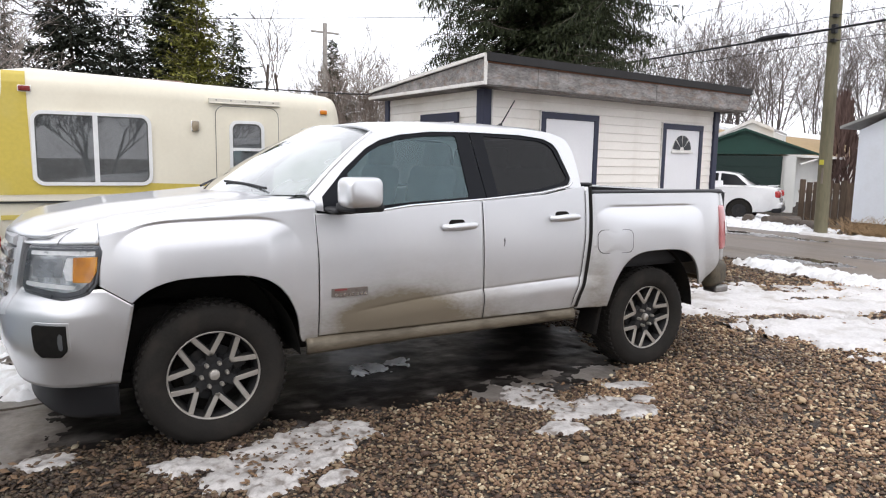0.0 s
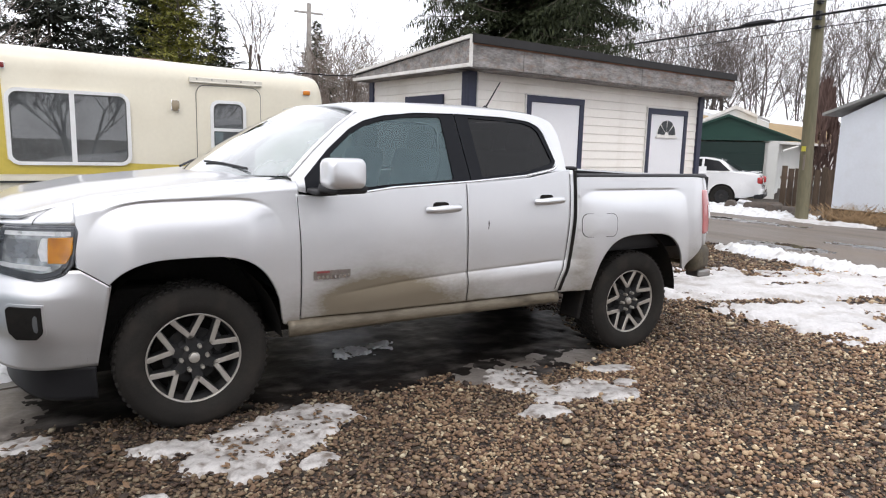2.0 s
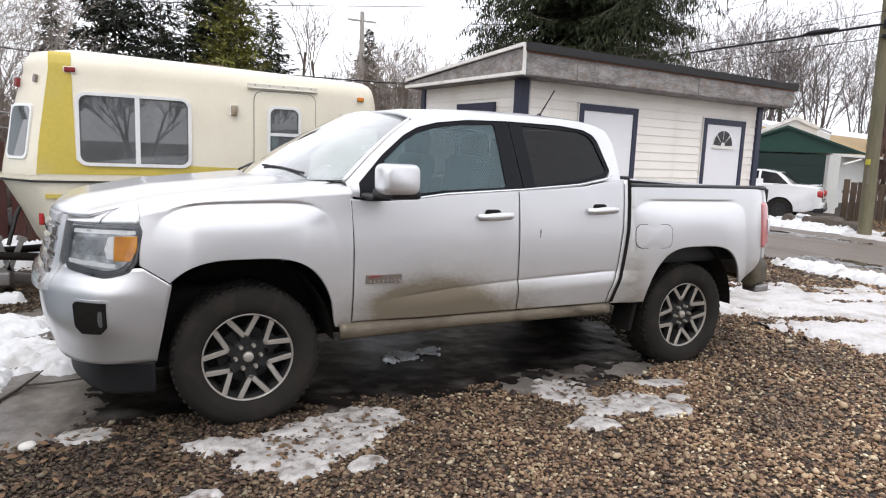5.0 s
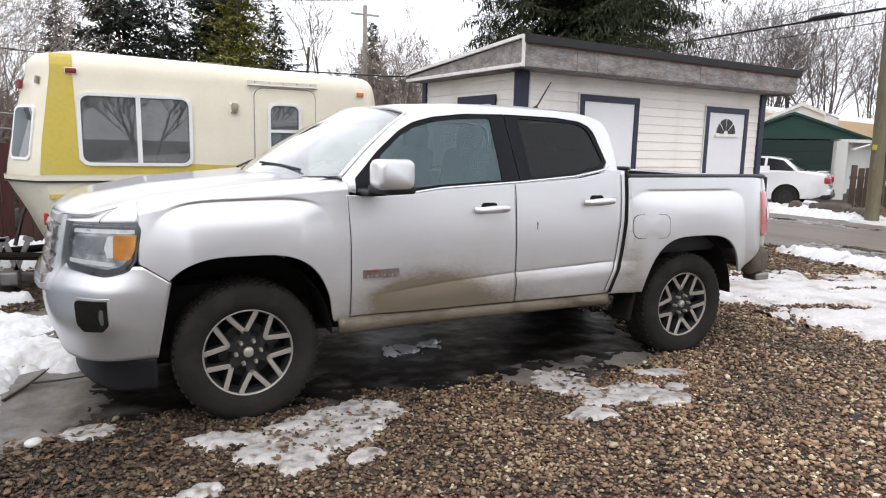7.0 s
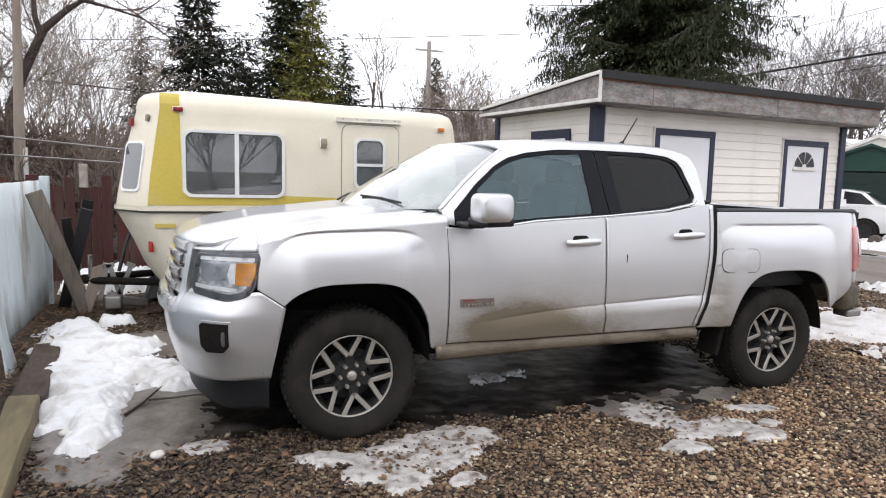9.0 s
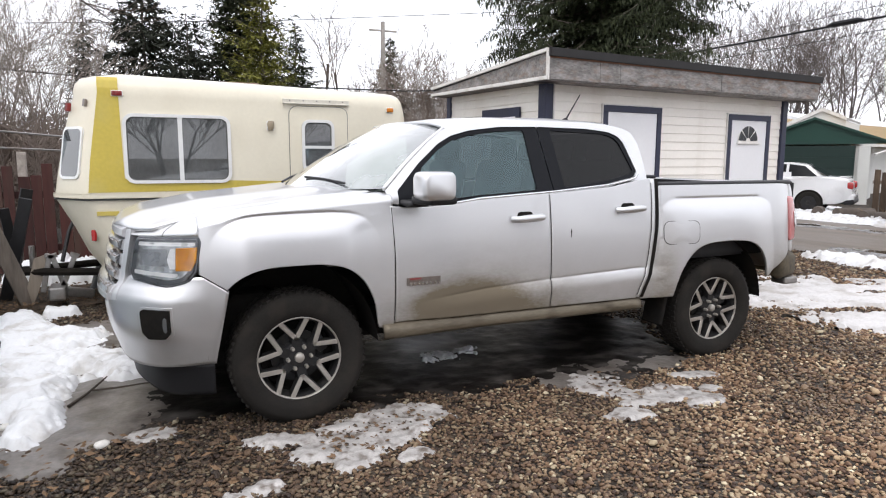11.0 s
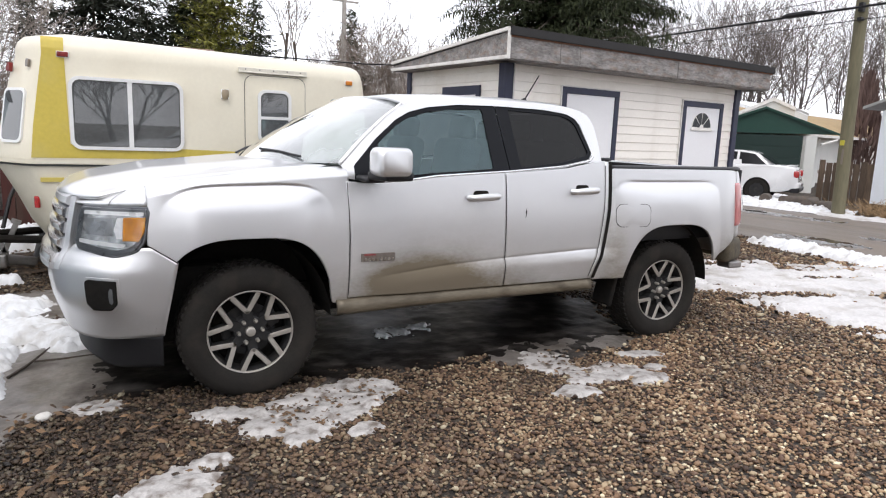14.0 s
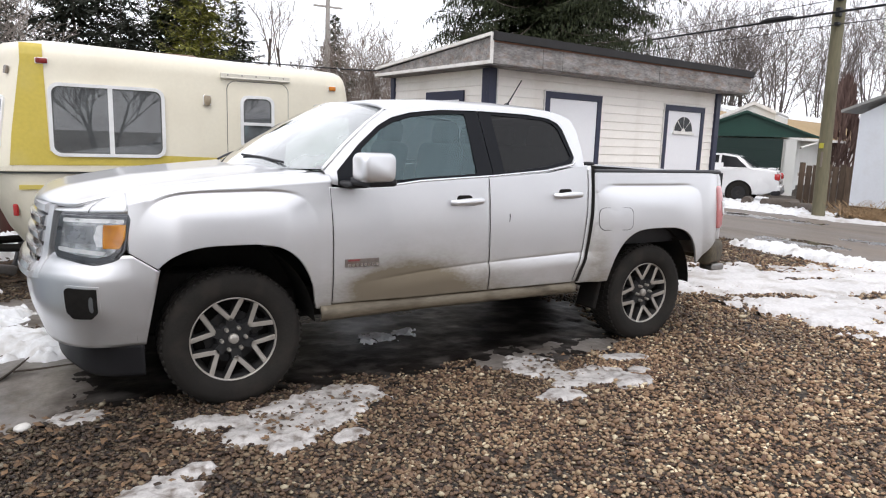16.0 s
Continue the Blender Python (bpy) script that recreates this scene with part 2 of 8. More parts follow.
m_red = surf("red_lens", (0.42, 0.02, 0.02), rough=0.2, var=0.1, coarse=10, coat=1.0)
m_taillens = surf("pale_red_lens", (0.52, 0.19, 0.19), rough=0.2, var=0.2, coarse=5, fine=60, bump=0.1, coat=1.0)
m_white_lens = surf("pale_reflector", (0.92, 0.93, 0.94), rough=0.3, metal=0.4, var=0.15, coarse=20, coat=1.0)
m_lampbody = surf("lamp_housing", (0.72, 0.73, 0.75), rough=0.18, metal=0.85, var=0.6, coarse=26, coat=0.6)
# darker grey than the lamp's other reflector: the bowl's shade is in it
m_bowl = surf("shaded_reflector_bowl", (0.42, 0.43, 0.45), rough=0.25, metal=0.7, var=0.3, coarse=10, coat=1.0)
m_lampdim = surf("grey_lamp_housing", (0.10, 0.105, 0.115), rough=0.3, metal=0.5, var=0.4, coarse=18, coat=0.6)
m_clear = glass("clear_lens", (0.95, 0.95, 0.95), 0.7)
m_glass = glass("side_glass", (0.62, 0.78, 0.80), 2.5, 0.02, 0.01, (0.66, 0.88, 0.92))
m_privacy = glass("privacy_glass", (0.06, 0.06, 0.068), 0.72, 0.002)
# heavy pale film and raised gain imitate the bright sky's reflection
m_shield = glass("sky_washed_windscreen", (0.75, 0.82, 0.80), 4.5, 0.40)
m_seat = surf("seat_cloth", (0.045, 0.046, 0.05), rough=0.9, var=0.2, fine=200)
m_badge = surf("badge_red", (0.26, 0.05, 0.05), rough=0.35, var=0.1, bump=0)

# ---- ground, alley, snow and ice ----
def pebble_ground():
    """Loose river gravel: rounded stones of mixed browns and greys, wet in patches, with shade painted in the gaps."""
    m = bpy.data.materials.new("gravel_bed")
    m.use_nodes = True
    nt = m.node_tree
    N, L = nt.nodes.new, nt.links.new
    b = nt.nodes["Principled BSDF"]
    tc = N("ShaderNodeTexCoord")
    vo = N("ShaderNodeTexVoronoi")
    vo.inputs["Scale"].default_value = 42.0
    L(tc.outputs["Object"], vo.inputs["Vector"])
    sep = N("ShaderNodeSeparateColor")
    L(vo.outputs["Color"], sep.inputs[0])
    ramp = N("ShaderNodeValToRGB")
    cols = [(0.0, (0.018, 0.011, 0.007)), (0.3, (0.080, 0.048, 0.028)), (0.6, (0.155, 0.102, 0.060)), (0.85, (0.26, 0.19, 0.12)), (1.0, (0.42, 0.35, 0.27))]
    cr = ramp.color_ramp
    while len(cr.elements) < len(cols):
        cr.elements.new(0.5)
    for e, (p, c) in zip(cr.elements, cols):
        e.position, e.color = p, (*c, 1)
    L(sep.outputs[0], ramp.inputs[0])
    n1 = N("ShaderNodeTexNoise")
    n1.inputs["Scale"].default_value, n1.inputs["Detail"].default_value = 0.8, 6
    L(tc.outputs["Object"], n1.inputs["Vector"])
    wet = N("ShaderNodeMapRange")
    wet.inputs[1].default_value, wet.inputs[2].default_value = 0.35, 0.65
    wet.inputs[3].default_value, wet.inputs[4].default_value = 0.62, 1.1
    L(n1.outputs[0], wet.inputs[0])
    # shade between the stones, put into the colour towards each cell's rim
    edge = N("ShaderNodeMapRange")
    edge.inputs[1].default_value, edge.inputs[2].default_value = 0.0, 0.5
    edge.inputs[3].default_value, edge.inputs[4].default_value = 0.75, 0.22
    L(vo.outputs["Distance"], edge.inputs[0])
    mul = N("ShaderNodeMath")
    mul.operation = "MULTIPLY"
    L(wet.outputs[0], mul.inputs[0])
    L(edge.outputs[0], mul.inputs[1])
    # paler towards the front, from y = -2.2 to y = -3.2
    sp, lighter, pale = N("ShaderNodeSeparateXYZ"), N("ShaderNodeMapRange"), N("ShaderNodeMath")
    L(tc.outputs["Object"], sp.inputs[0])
    lighter.inputs[1].default_value, lighter.inputs[2].default_value, lighter.inputs[3].default_value, lighter.inputs[4].default_value = -3.2, -2.2, 2.1, 1.0
    L(sp.outputs[1], lighter.inputs[0])
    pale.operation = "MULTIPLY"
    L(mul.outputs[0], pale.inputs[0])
    L(lighter.outputs[0], pale.inputs[1])
    hs = N("ShaderNodeHueSaturation")
    L(pale.outputs[0], hs.inputs["Value"])
    L(ramp.outputs[0], hs.inputs["Color"])
    L(hs.outputs[0], b.inputs["Base Color"])
    b.inputs["Roughness"].default_value = 0.75
    bp = N("ShaderNodeBump")
    bp.invert = True
    bp.inputs["Strength"].default_value, bp.inputs["Distance"].default_value = 0.9, 0.012
    L(vo.outputs["Distance"], bp.inputs["Height"])
    L(bp.outputs[0], b.inputs["Normal"])
    return m


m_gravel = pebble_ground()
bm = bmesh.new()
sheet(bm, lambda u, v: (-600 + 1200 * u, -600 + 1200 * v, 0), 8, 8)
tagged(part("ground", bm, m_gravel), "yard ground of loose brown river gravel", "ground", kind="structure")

m_road = surf("muddy_asphalt", (0.155, 0.124, 0.098), rough=0.55, var=0.35, coarse=0.5, fine=25, bump=0.5, depth=0.02, stain=(0.08, 0.062, 0.048), amount=0.9, rmix=0.35, stretch=(1.6, 0.35, 1))
bm = bmesh.new()


def alley(u, v):
    y = -60 + 140 * v
    x = 9.3 + 5.3 * u + (0.25 * noise.noise((0, y * 0.7, 3.1)) if u in (0, 1) else 0)
    return (x, y, 0.012 + 0.02 * math.sin(math.pi * u) + 0.012 * noise.noise((x * 1.2, y * 0.4, 0)))


sheet(bm, alley, 24, 280)
tagged(part("road", bm, m_road, smooth=60), "wet muddy asphalt alley with shallow puddles", "road", kind="structure")

m_puddle = surf("puddle_water", (0.07, 0.06, 0.05), rough=0.04, var=0.2, coarse=1, bump=0.02, rmix=0.02)
m_snow = surf("old_snow", (0.80, 0.81, 0.83), rough=0.7, var=0.05, coarse=3, fine=60, bump=0.5, depth=0.01, stain=(0.46, 0.43, 0.39), amount=0.6)
m_trod = surf("trodden_snow", (0.60, 0.585, 0.58), rough=0.5, var=0.2, coarse=1.6, fine=30, bump=0.6, depth=0.015, stain=(0.30, 0.26, 0.22), amount=0.7)
m_grit = surf("gritty_snow", (0.46, 0.44, 0.425), rough=0.35, var=0.3, coarse=9, fine=90, bump=0.7, depth=0.008, stain=(0.13, 0.10, 0.078), amount=0.9)
m_ice = surf("grey_ice", (0.165, 0.147, 0.133), rough=0.35, var=0.5, coarse=2.2, fine=40, bump=0.4, depth=0.010, stain=(0.060, 0.046, 0.037), amount=0.9, rmix=0.2)
# near-black stands for the truck's shade; the pale streaks are the ice's own
m_shaded_ice = surf("shaded_wet_ice", (0.013, 0.011, 0.010), rough=0.4, var=0.5, coarse=2.4, fine=24, bump=0.4, depth=0.012, stain=(0.12, 0.108, 0.10), amount=0.75, rmix=0.25, spec=0.05, stretch=(0.9, 1.3, 1))


DRIFTS = []


def drift(name, label, blobs, h, mat, step=0.02, rough=0.35, seed=0.0, lumps=0.4, category="snow", holes=(), slope=0.5):
    """A patch of snow or ice grown from oval blobs (cx, cy, rx, ry, turn), with a ragged edge."""
    x0 = min(b[0] - max(b[2:4]) for b in blobs) - 0.1
    x1 = max(b[0] + max(b[2:4]) for b in blobs) + 0.1
    y0 = min(b[1] - max(b[2:4]) for b in blobs) - 0.1
    y1 = max(b[1] + max(b[2:4]) for b in blobs) + 0.1
    nx, ny = int((x1 - x0) / step) + 1, int((y1 - y0) / step) + 1
    X, Y = np.meshgrid(x0 + step * np.arange(nx), y0 + step * np.arange(ny), indexing="ij")

    def field(bl):
        F = np.full(X.shape, -9.0)
        for cx, cy, rx, ry, turn in bl:
            c, s = math.cos(radians(turn)), math.sin(radians(turn))
            a, b = ((X - cx) * c + (Y - cy) * s) / rx, (-(X - cx) * s + (Y - cy) * c) / ry
            F = np.maximum(F, 1.12 - np.sqrt(a * a + b * b))
        return F
    F = field(blobs)
    if holes:
        F = np.minimum(F, -field(holes) + 0.15)
    idx = np.argwhere(F > -1.2)
    W = np.full(X.shape, -1.0)
    Z = np.zeros(X.shape)
    for i, j in idx:
        p = Vector((X[i, j], Y[i, j], seed))
        n = noise.noise(p * 3.0) * 0.8 + noise.noise(p * 9) * 0.7 + noise.noise(p * 27) * 0.45
        f = F[i, j] + 1.15 * rough * n
        W[i, j] = f
        if f > 0:
            Z[i, j] = h * min(1.0, f * (2.2 if slope < 0.6 else 1.5)) ** slope * (1 + lumps * (noise.noise(p * 6) + 0.6 * noise.noise(p * 17) + 0.3 * noise.noise(p * 45)))
        else:
            Z[i, j] = -0.006
    DRIFTS.append((x0, y0, step, W, 0.04 if mat in (m_ice, m_shaded_ice) else 0.12))
    keep = {}
    verts, faces = [], []
    for i, j in np.argwhere((W[:-1, :-1] > 0) | (W[1:, :-1] > 0) | (W[:-1, 1:] > 0) | (W[1:, 1:] > 0)):
        q = []
        for a, b in ((i, j), (i + 1, j), (i + 1, j + 1), (i, j + 1)):
            if (a, b) not in keep:
                keep[a, b] = len(verts)
                verts.append((X[a, b] + step * 0.4 * noise.noise((a * 1.7, b * 2.3, seed)), Y[a, b] + step * 0.4 * noise.noise((a * 2.1, b * 1.3, seed + 5)), Z[a, b]))
            q.append(keep[a, b])
        faces.append(q)
    me = bpy.data.meshes.new(name)
    me.from_pydata(verts, [], faces)
    me.shade_smooth()
    me.materials.append(mat)
    return tagged(new(name, me), label, category, {"snow_patch": "snow patches on the gravel", "snow_crumb": "crumbs of snow", "puddle": "puddles on the alley", "snow_bank": "snow banks", "ice_sheet": "sheets of ice"}.get(name, ""))


drift("ice_sheet", "wet ice sheet under the truck, its shade painted near-black", [(1.25, 0.75, 1.0, 0.75, 0), (2.2, 0.58, 1.0, 0.7, -10), (0.2, 0.9, 0.9, 0.75, 0), (-0.45, 0.70, 0.42, 0.46, 0), (2.6, 1.0, 0.8, 0.7, 0)], 0.016, m_shaded_ice, 0.03, 0.3, 3.0, 0.4, "ice")
drift("ice_sheet", "pale grey ice beside the rear tyre", [(2.35, 0.02, 0.65, 0.16, -4), (1.9, -0.08, 0.35, 0.10, 0)], 0.014, m_ice, 0.02, 0.5, 8.0, 0.4, "ice")
drift("ice_sheet", "smooth grey ice around the snow heap", [(-1.22, 0.65, 0.48, 0.52, 0), (-1.4, 0.2, 0.25, 0.4, 10), (-0.98, 1.0, 0.32, 0.40, 0), (-1.2, 2.6, 0.45, 0.5, 0)], 0.018, m_ice, 0.02, 0.3, 1.0, 0.3, "ice")
# a glint on the ice, laid as a ragged patch in snow white
drift("ice_sheet", "small white patch painted as a glint on the ice under the truck", [(1.28, 0.78, 0.13, 0.10, -5), (1.16, 0.72, 0.06, 0.05, 0), (1.45, 0.85, 0.08, 0.04, 0)], 0.030, m_snow, 0.006, 1.7, 21.0, 0.8, "ice")
drift("snow_mound", "shovelled mound of white snow by the fence", [(-1.60, 1.75, 0.36, 0.55, 8), (-1.52, 1.05, 0.25, 0.45, -10), (-1.42, 0.5, 0.14, 0.36, -8), (-1.78, 2.65, 0.30, 0.7, 8), (-1.88, 3.25, 0.22, 0.3, 0), (-1.18, 1.6, 0.40, 0.30, -20), (-0.93, 1.4, 0.20, 0.22, 0), (-1.45, 2.4, 0.3, 0.35, 0)], 0.11, m_snow, 0.016, 0.36, 2.0, 0.2, slope=0.75)
drift("snow_clump", "small lump of snow behind the heap", [(-1.55, 3.55, 0.16, 0.12, 0)], 0.09, m_snow, 0.015, 0.3, 4.0, 0.5)
drift("snow_patch", "gritty melting snow patch beside the front tyre", [(0.30, -0.22, 0.36, 0.12, 8), (0.62, -0.20, 0.20, 0.14, -20), (0.12, -0.48, 0.24, 0.16, -8), (0.14, -0.66, 0.12, 0.14, 0), (-0.12, -0.28, 0.20, 0.09, -10), (0.47, -0.42, 0.22, 0.13, 0)], 0.024, m_grit, 0.012, 0.65, 5.0, 0.8)
drift("snow_crumb", "crumb of gritty snow on the gravel", [(0.43, -0.72, 0.09, 0.055, 10)], 0.02, m_grit, 0.01, 0.5, 6.0)
drift("snow_patch", "thin melting snow patch near the rear tyre", [(2.02, -0.25, 0.18, 0.26, 35), (2.25, -0.55, 0.22, 0.17, -35), (2.42, -0.72, 0.14, 0.1, 0), (2.08, -0.6, 0.13, 0.12, 0)], 0.018, m_grit, 0.014, 0.7, 9.0, 0.8)
drift("snow_crumb", "small gritty snow remnant on the gravel", [(1.82, -0.74, 0.12, 0.075, -10)], 0.022, m_grit, 0.01, 0.5, 10.0)
drift("snow_crumb", "thin gritty snow remnant by the tyre", [(2.72, -0.32, 0.2, 0.06, -20), (2.65, -0.6, 0.08, 0.05, 0)], 0.016, m_grit, 0.012, 0.6, 11.0)
drift("snow_patch", "flat dirty snow patch below the bumper", [(-0.82, 0.12, 0.15, 0.10, 0)], 0.02, m_grit, 0.012, 0.45, 12.0)
drift("snow_patch", "gritty snow patch on open gravel", [(-0.52, -0.95, 0.18, 0.14, 20), (-0.35, -0.78, 0.10, 0.06, 0), (-0.72, -1.1, 0.2, 0.12, 0)], 0.026, m_grit, 0.012, 0.5, 13.0)
drift("snow_field", "broad trodden snow beside the alley", [(6.2, 1.35, 1.1, 0.75, -10), (6.6, 0.5, 1.2, 0.75, -15), (5.75, -0.05, 0.75, 0.6, -20), (7.6, 0.6, 1.4, 0.7, -8), (8.0, -0.3, 1.6, 0.55, 0), (6.4, -0.9, 1.1, 0.32, -10), (9.0, -1.6, 1.5, 0.6, 0)], 0.04, m_trod, 0.03, 0.85, 14.0, 0.5, "snow", [(5.6, 0.6, 0.3, 0.12, 0), (7.0, 1.0, 0.4, 0.1, -15), (6.6, -0.5, 0.45, 0.1, -10), (8.4, 0.3, 0.5, 0.12, 0), (7.0, 0.02, 0.5, 0.2, -12), (6.1, 0.35, 0.3, 0.12, -30), (7.9, -0.75, 0.6, 0.2, 0)])
drift("snow_ridge", "low ridge of ploughed snow along the alley", [(9.05, 2.9, 0.3, 0.45, 40), (8.9, 2.1, 0.24, 0.7, 15), (8.8, 1.2, 0.22, 0.8, 8)], 0.09, m_snow, 0.03, 0.5, 15.0, 0.6)
drift("snow_bank", "snow bank at the far side of the alley", [(16.2, 9.2, 1.3, 1.6, -20), (15.4, 7.2, 0.6, 1.5, 10), (17.6, 10.8, 1.5, 1.0, 0)], 0.12, m_snow, 0.07, 0.5, 16.0, 0.6)
drift("snow_bank", "strip of snow beside the utility pole", [(14.75, 5.3, 0.35, 0.7, 0), (15.0, 4.6, 0.3, 0.5, 10), (16.6, 2.6, 0.4, 0.8, 0)], 0.06, m_trod, 0.06, 0.5, 17.0, 0.6)
drift("snow_bank", "snow lying behind the trailer tongue", [(-1.7, 5.6, 0.6, 0.35, 0)], 0.25, m_snow, 0.04, 0.4, 18.0, 0.4)
for cx, cy, rx, ry in ((10.1, 3.0, 0.28, 0.75), (11.4, 2.0, 0.25, 1.0), (13.2, 6.4, 0.3, 1.8)):
    drift("puddle", "still brown meltwater puddle on the alley", [(cx, cy, rx, ry, 3)], 0.05, m_puddle, 0.06, 0.5, cx, 0.0, "puddle")

# ---- the pickup truck; x runs from its nose to its tail, its near flank faces -y ----
truck = thing("pickup_truck", "silver crew-cab pickup truck parked on gravel, mud splashed on its doors", "pickup truck")
WB, YC, YS, ZH = 3.259, 0.865, -0.078, 0.378
PLAN = [(0.62, YS), (0.3, YS), (0.0, YS), (-0.3, -0.077), (-0.48, -0.066), (-0.60, -0.038), (-0.70, 0.005), (-0.79, 0.065), (-0.86, 0.15), (-0.915, 0.28), (-0.95, 0.44), (-0.968, 0.6), (-0.98, YC)]


def plan_curve():
    """Even steps along the nose's outline in plan, with normals."""
    fine = []
    p = [Vector(q) for q in PLAN]
    p = [p[0] * 2 - p[1]] + p + [Vector((p[-2].x, 2 * YC - p[-2].y))]
    for a, b, c, d in zip(p, p[1:], p[2:], p[3:]):
        for k in range(12):
            t = k / 12
            fine.append(0.5 * (2 * b + (c - a) * t + (2 * a - 5 * b + 4 * c - d) * t * t + (3 * b - a - 3 * c + d) * t ** 3))
    fine.append(p[-2])
    d = [0.0]
    for a, b in zip(fine, fine[1:]):
        d.append(d[-1] + (b - a).length)
    return np.array(d), np.array([q.x for q in fine]), np.array([q.y for q in fine])


CD, CX, CY = plan_curve()
S_END = float(CD[-1])


def s_of_x(x):
    return float(np.interp(-x, -CX, CD))


def plan_at(s):
    s = min(max(s, 0), S_END)
    e = 0.01
    g = lambda q: Vector((float(np.interp(q, CD, CX)), float(np.interp(q, CD, CY))))
    t = (g(min(s + e, S_END)) - g(max(s - e, 0))).normalized()
    return g(s), Vector((-t.y, t.x))




def tuck(z):
    """How far the flank curves in above and below its widest line."""
    return 0.19 * max(0, z - 0.84) ** 2 + 0.42 * max(0, 0.80 - z) ** 2


def trapezoid(x, z, cx, half_low, half_top, top):
    """How far inside the squared wheel flare a point lies."""
    half = half_low + (half_top - half_low) * min(1, max(0, (z - 0.5) / (top - 0.5)))
    d1 = (half - abs(x - cx)) * 0.55
    d2 = top - z
    k = 0.09
    h = max(0.0, min(1.0, 0.5 + 0.5 * (d2 - d1) / k))
    return d2 + (d1 - d2) * h - k * h * (1 - h)


def crest(x):
    """The front flare's upper crease."""
    return 1.0 + (0.222 + 0.02 * x) * max(0.0, 1 - min(1.0, abs(x) / 0.50) ** 4.4) ** 0.45


def flare(x, z):
    if x < 1.5:
        d = trapezoid(x, z, -0.02, 0.57, 0.53, crest(x))
    else:
        d = trapezoid(x, z, WB - 0.05, 0.64, 0.55, 1.245)
    g = (crest(x) if x < 1.5 else 1.245) + 0.006 - z
    win = 1 - smooth_step(0.24, 0.42, abs(x)) if x < 1.5 else 1 - smooth_step(0.34, 0.50, abs(x - WB + 0.05))
    d = 0.5 * (d + math.sqrt(d * d + 0.004 ** 2)) - 0.001
    t = min(1.0, max(0.0, d / 0.17))
    fade = 1 - smooth_step(0.27, 0.52, abs(x)) if x < 1.5 else 1.0
    return 0.052 * fade * (1 - (1 - t) ** 2.2) - 0.006 * math.exp(-(g / 0.010) ** 2) * win


def flank(x, z):
    """The body's near side between the wheels and beyond."""
    line = lerp_table(x, [(0.6, 0.63), (0.82, 0.668), (1.22, 0.708), (1.69, 0.734), (2.5, 0.763)])
    d = line - z
    d = 0.5 * (d + math.sqrt(d * d + 0.0015 ** 2)) - 0.0004
    low = -0.004 * math.exp(-((line - z + 0.005) / 0.007) ** 2) * smooth_step(0.75, 1.05, x) * (1 - smooth_step(2.4, 2.5, x)) + 0.022 * (1 - (1 - min(1.0, max(0.0, d / 0.085))) ** 2) * smooth_step(0.66, 1.05, x) * (1 - smooth_step(2.6, 2.75, x))
    return Vector((x, YS + tuck(z) - flare(x, z) - low, z))


def nose(s, z, fl=1.0):
    """The front clip's skin: along the plan outline and up."""
    p, n = plan_at(s)
    fr = smooth_step(s_of_x(-0.45), s_of_x(-0.75), s)
    bump = fr * (0.008 + 0.05 * smooth_step(0.34, 0.66, z) * (1 - min(1.0, max(0.0, (z - 0.785) / 0.088))))
    lean = -fr * 0.05 * max(0, z - 0.85) / 0.3
    off = fl * flare(p.x, z) * smooth_step(-0.66, -0.46, p.x) - tuck(z) * (1 - 0.6 * fr) + bump + lean
    return Vector((p.x + n.x * off, p.y + n.y * off, z))


def arch_z(x, cx, r_low, top, zc):
    """The lip of a squared wheel arch over the hub at cx."""
    t = abs(x - cx) / r_low
    return zc + (top - zc) * max(0.0, 1 - t ** 3.4) ** (1 / 2.2)


def mirror_of(ob):
    """The same part on the other flank."""
    me = ob.data.copy()
    me.transform(Matrix.Translation((0, 2 * YC, 0)) @ Matrix.Diagonal((1, -1, 1, 1)))
    me.flip_normals()
    o = new(ob.name.split(".")[0], me)
    o.parent = ob.parent
    for mod in ob.modifiers:
        q = o.modifiers.new(mod.name, mod.type)
        q.thickness, q.offset = mod.thickness, mod.offset
    if "label" in ob:
        o["label"] = ob["label"]
    return o


def panel(name, f, nu, nv, parent, mat=None, label="", thick=0.018, both=True, smooth=35):
    """A pressed sheet panel with a turned-in edge."""
    bm = bmesh.new()
    sheet(bm, f, nu, nv)
    me = bpy.data.meshes.new(name)
    bm.to_mesh(me)
    bm.free()
    me.shade_smooth()
    me.set_sharp_from_angle(angle=radians(smooth))
    # the outer side must face away from the middle of the truck
    c = me.polygons[len(me.polygons) // 2]
    if c.normal.dot(Vector(c.center) - Vector((1.6, YC, 0.8))) < 0:
        me.flip_normals()
    ob = new(name, me)
    me.materials.append(mat or m_silver)
    ob.parent = parent
    if label:
        ob["label"] = label
    if thick:
        so = ob.modifiers.new("thickness", "SOLIDIFY")
        so.thickness, so.offset = thick, -1
    if both:
        mirror_of(ob)
    return ob


# wings
X_DOOR = 0.575


def hood_edge(x):
    return lerp_table(x, [(-0.9, 1.128), (-0.75, 1.170), (-0.45, 1.245), (0.1, 1.312), (0.6, 1.348)])


def seam(x):
    """Height of the joint between wing and bumper."""
    return min(0.935, 0.822 + (-0.391 - x) * 0.66)


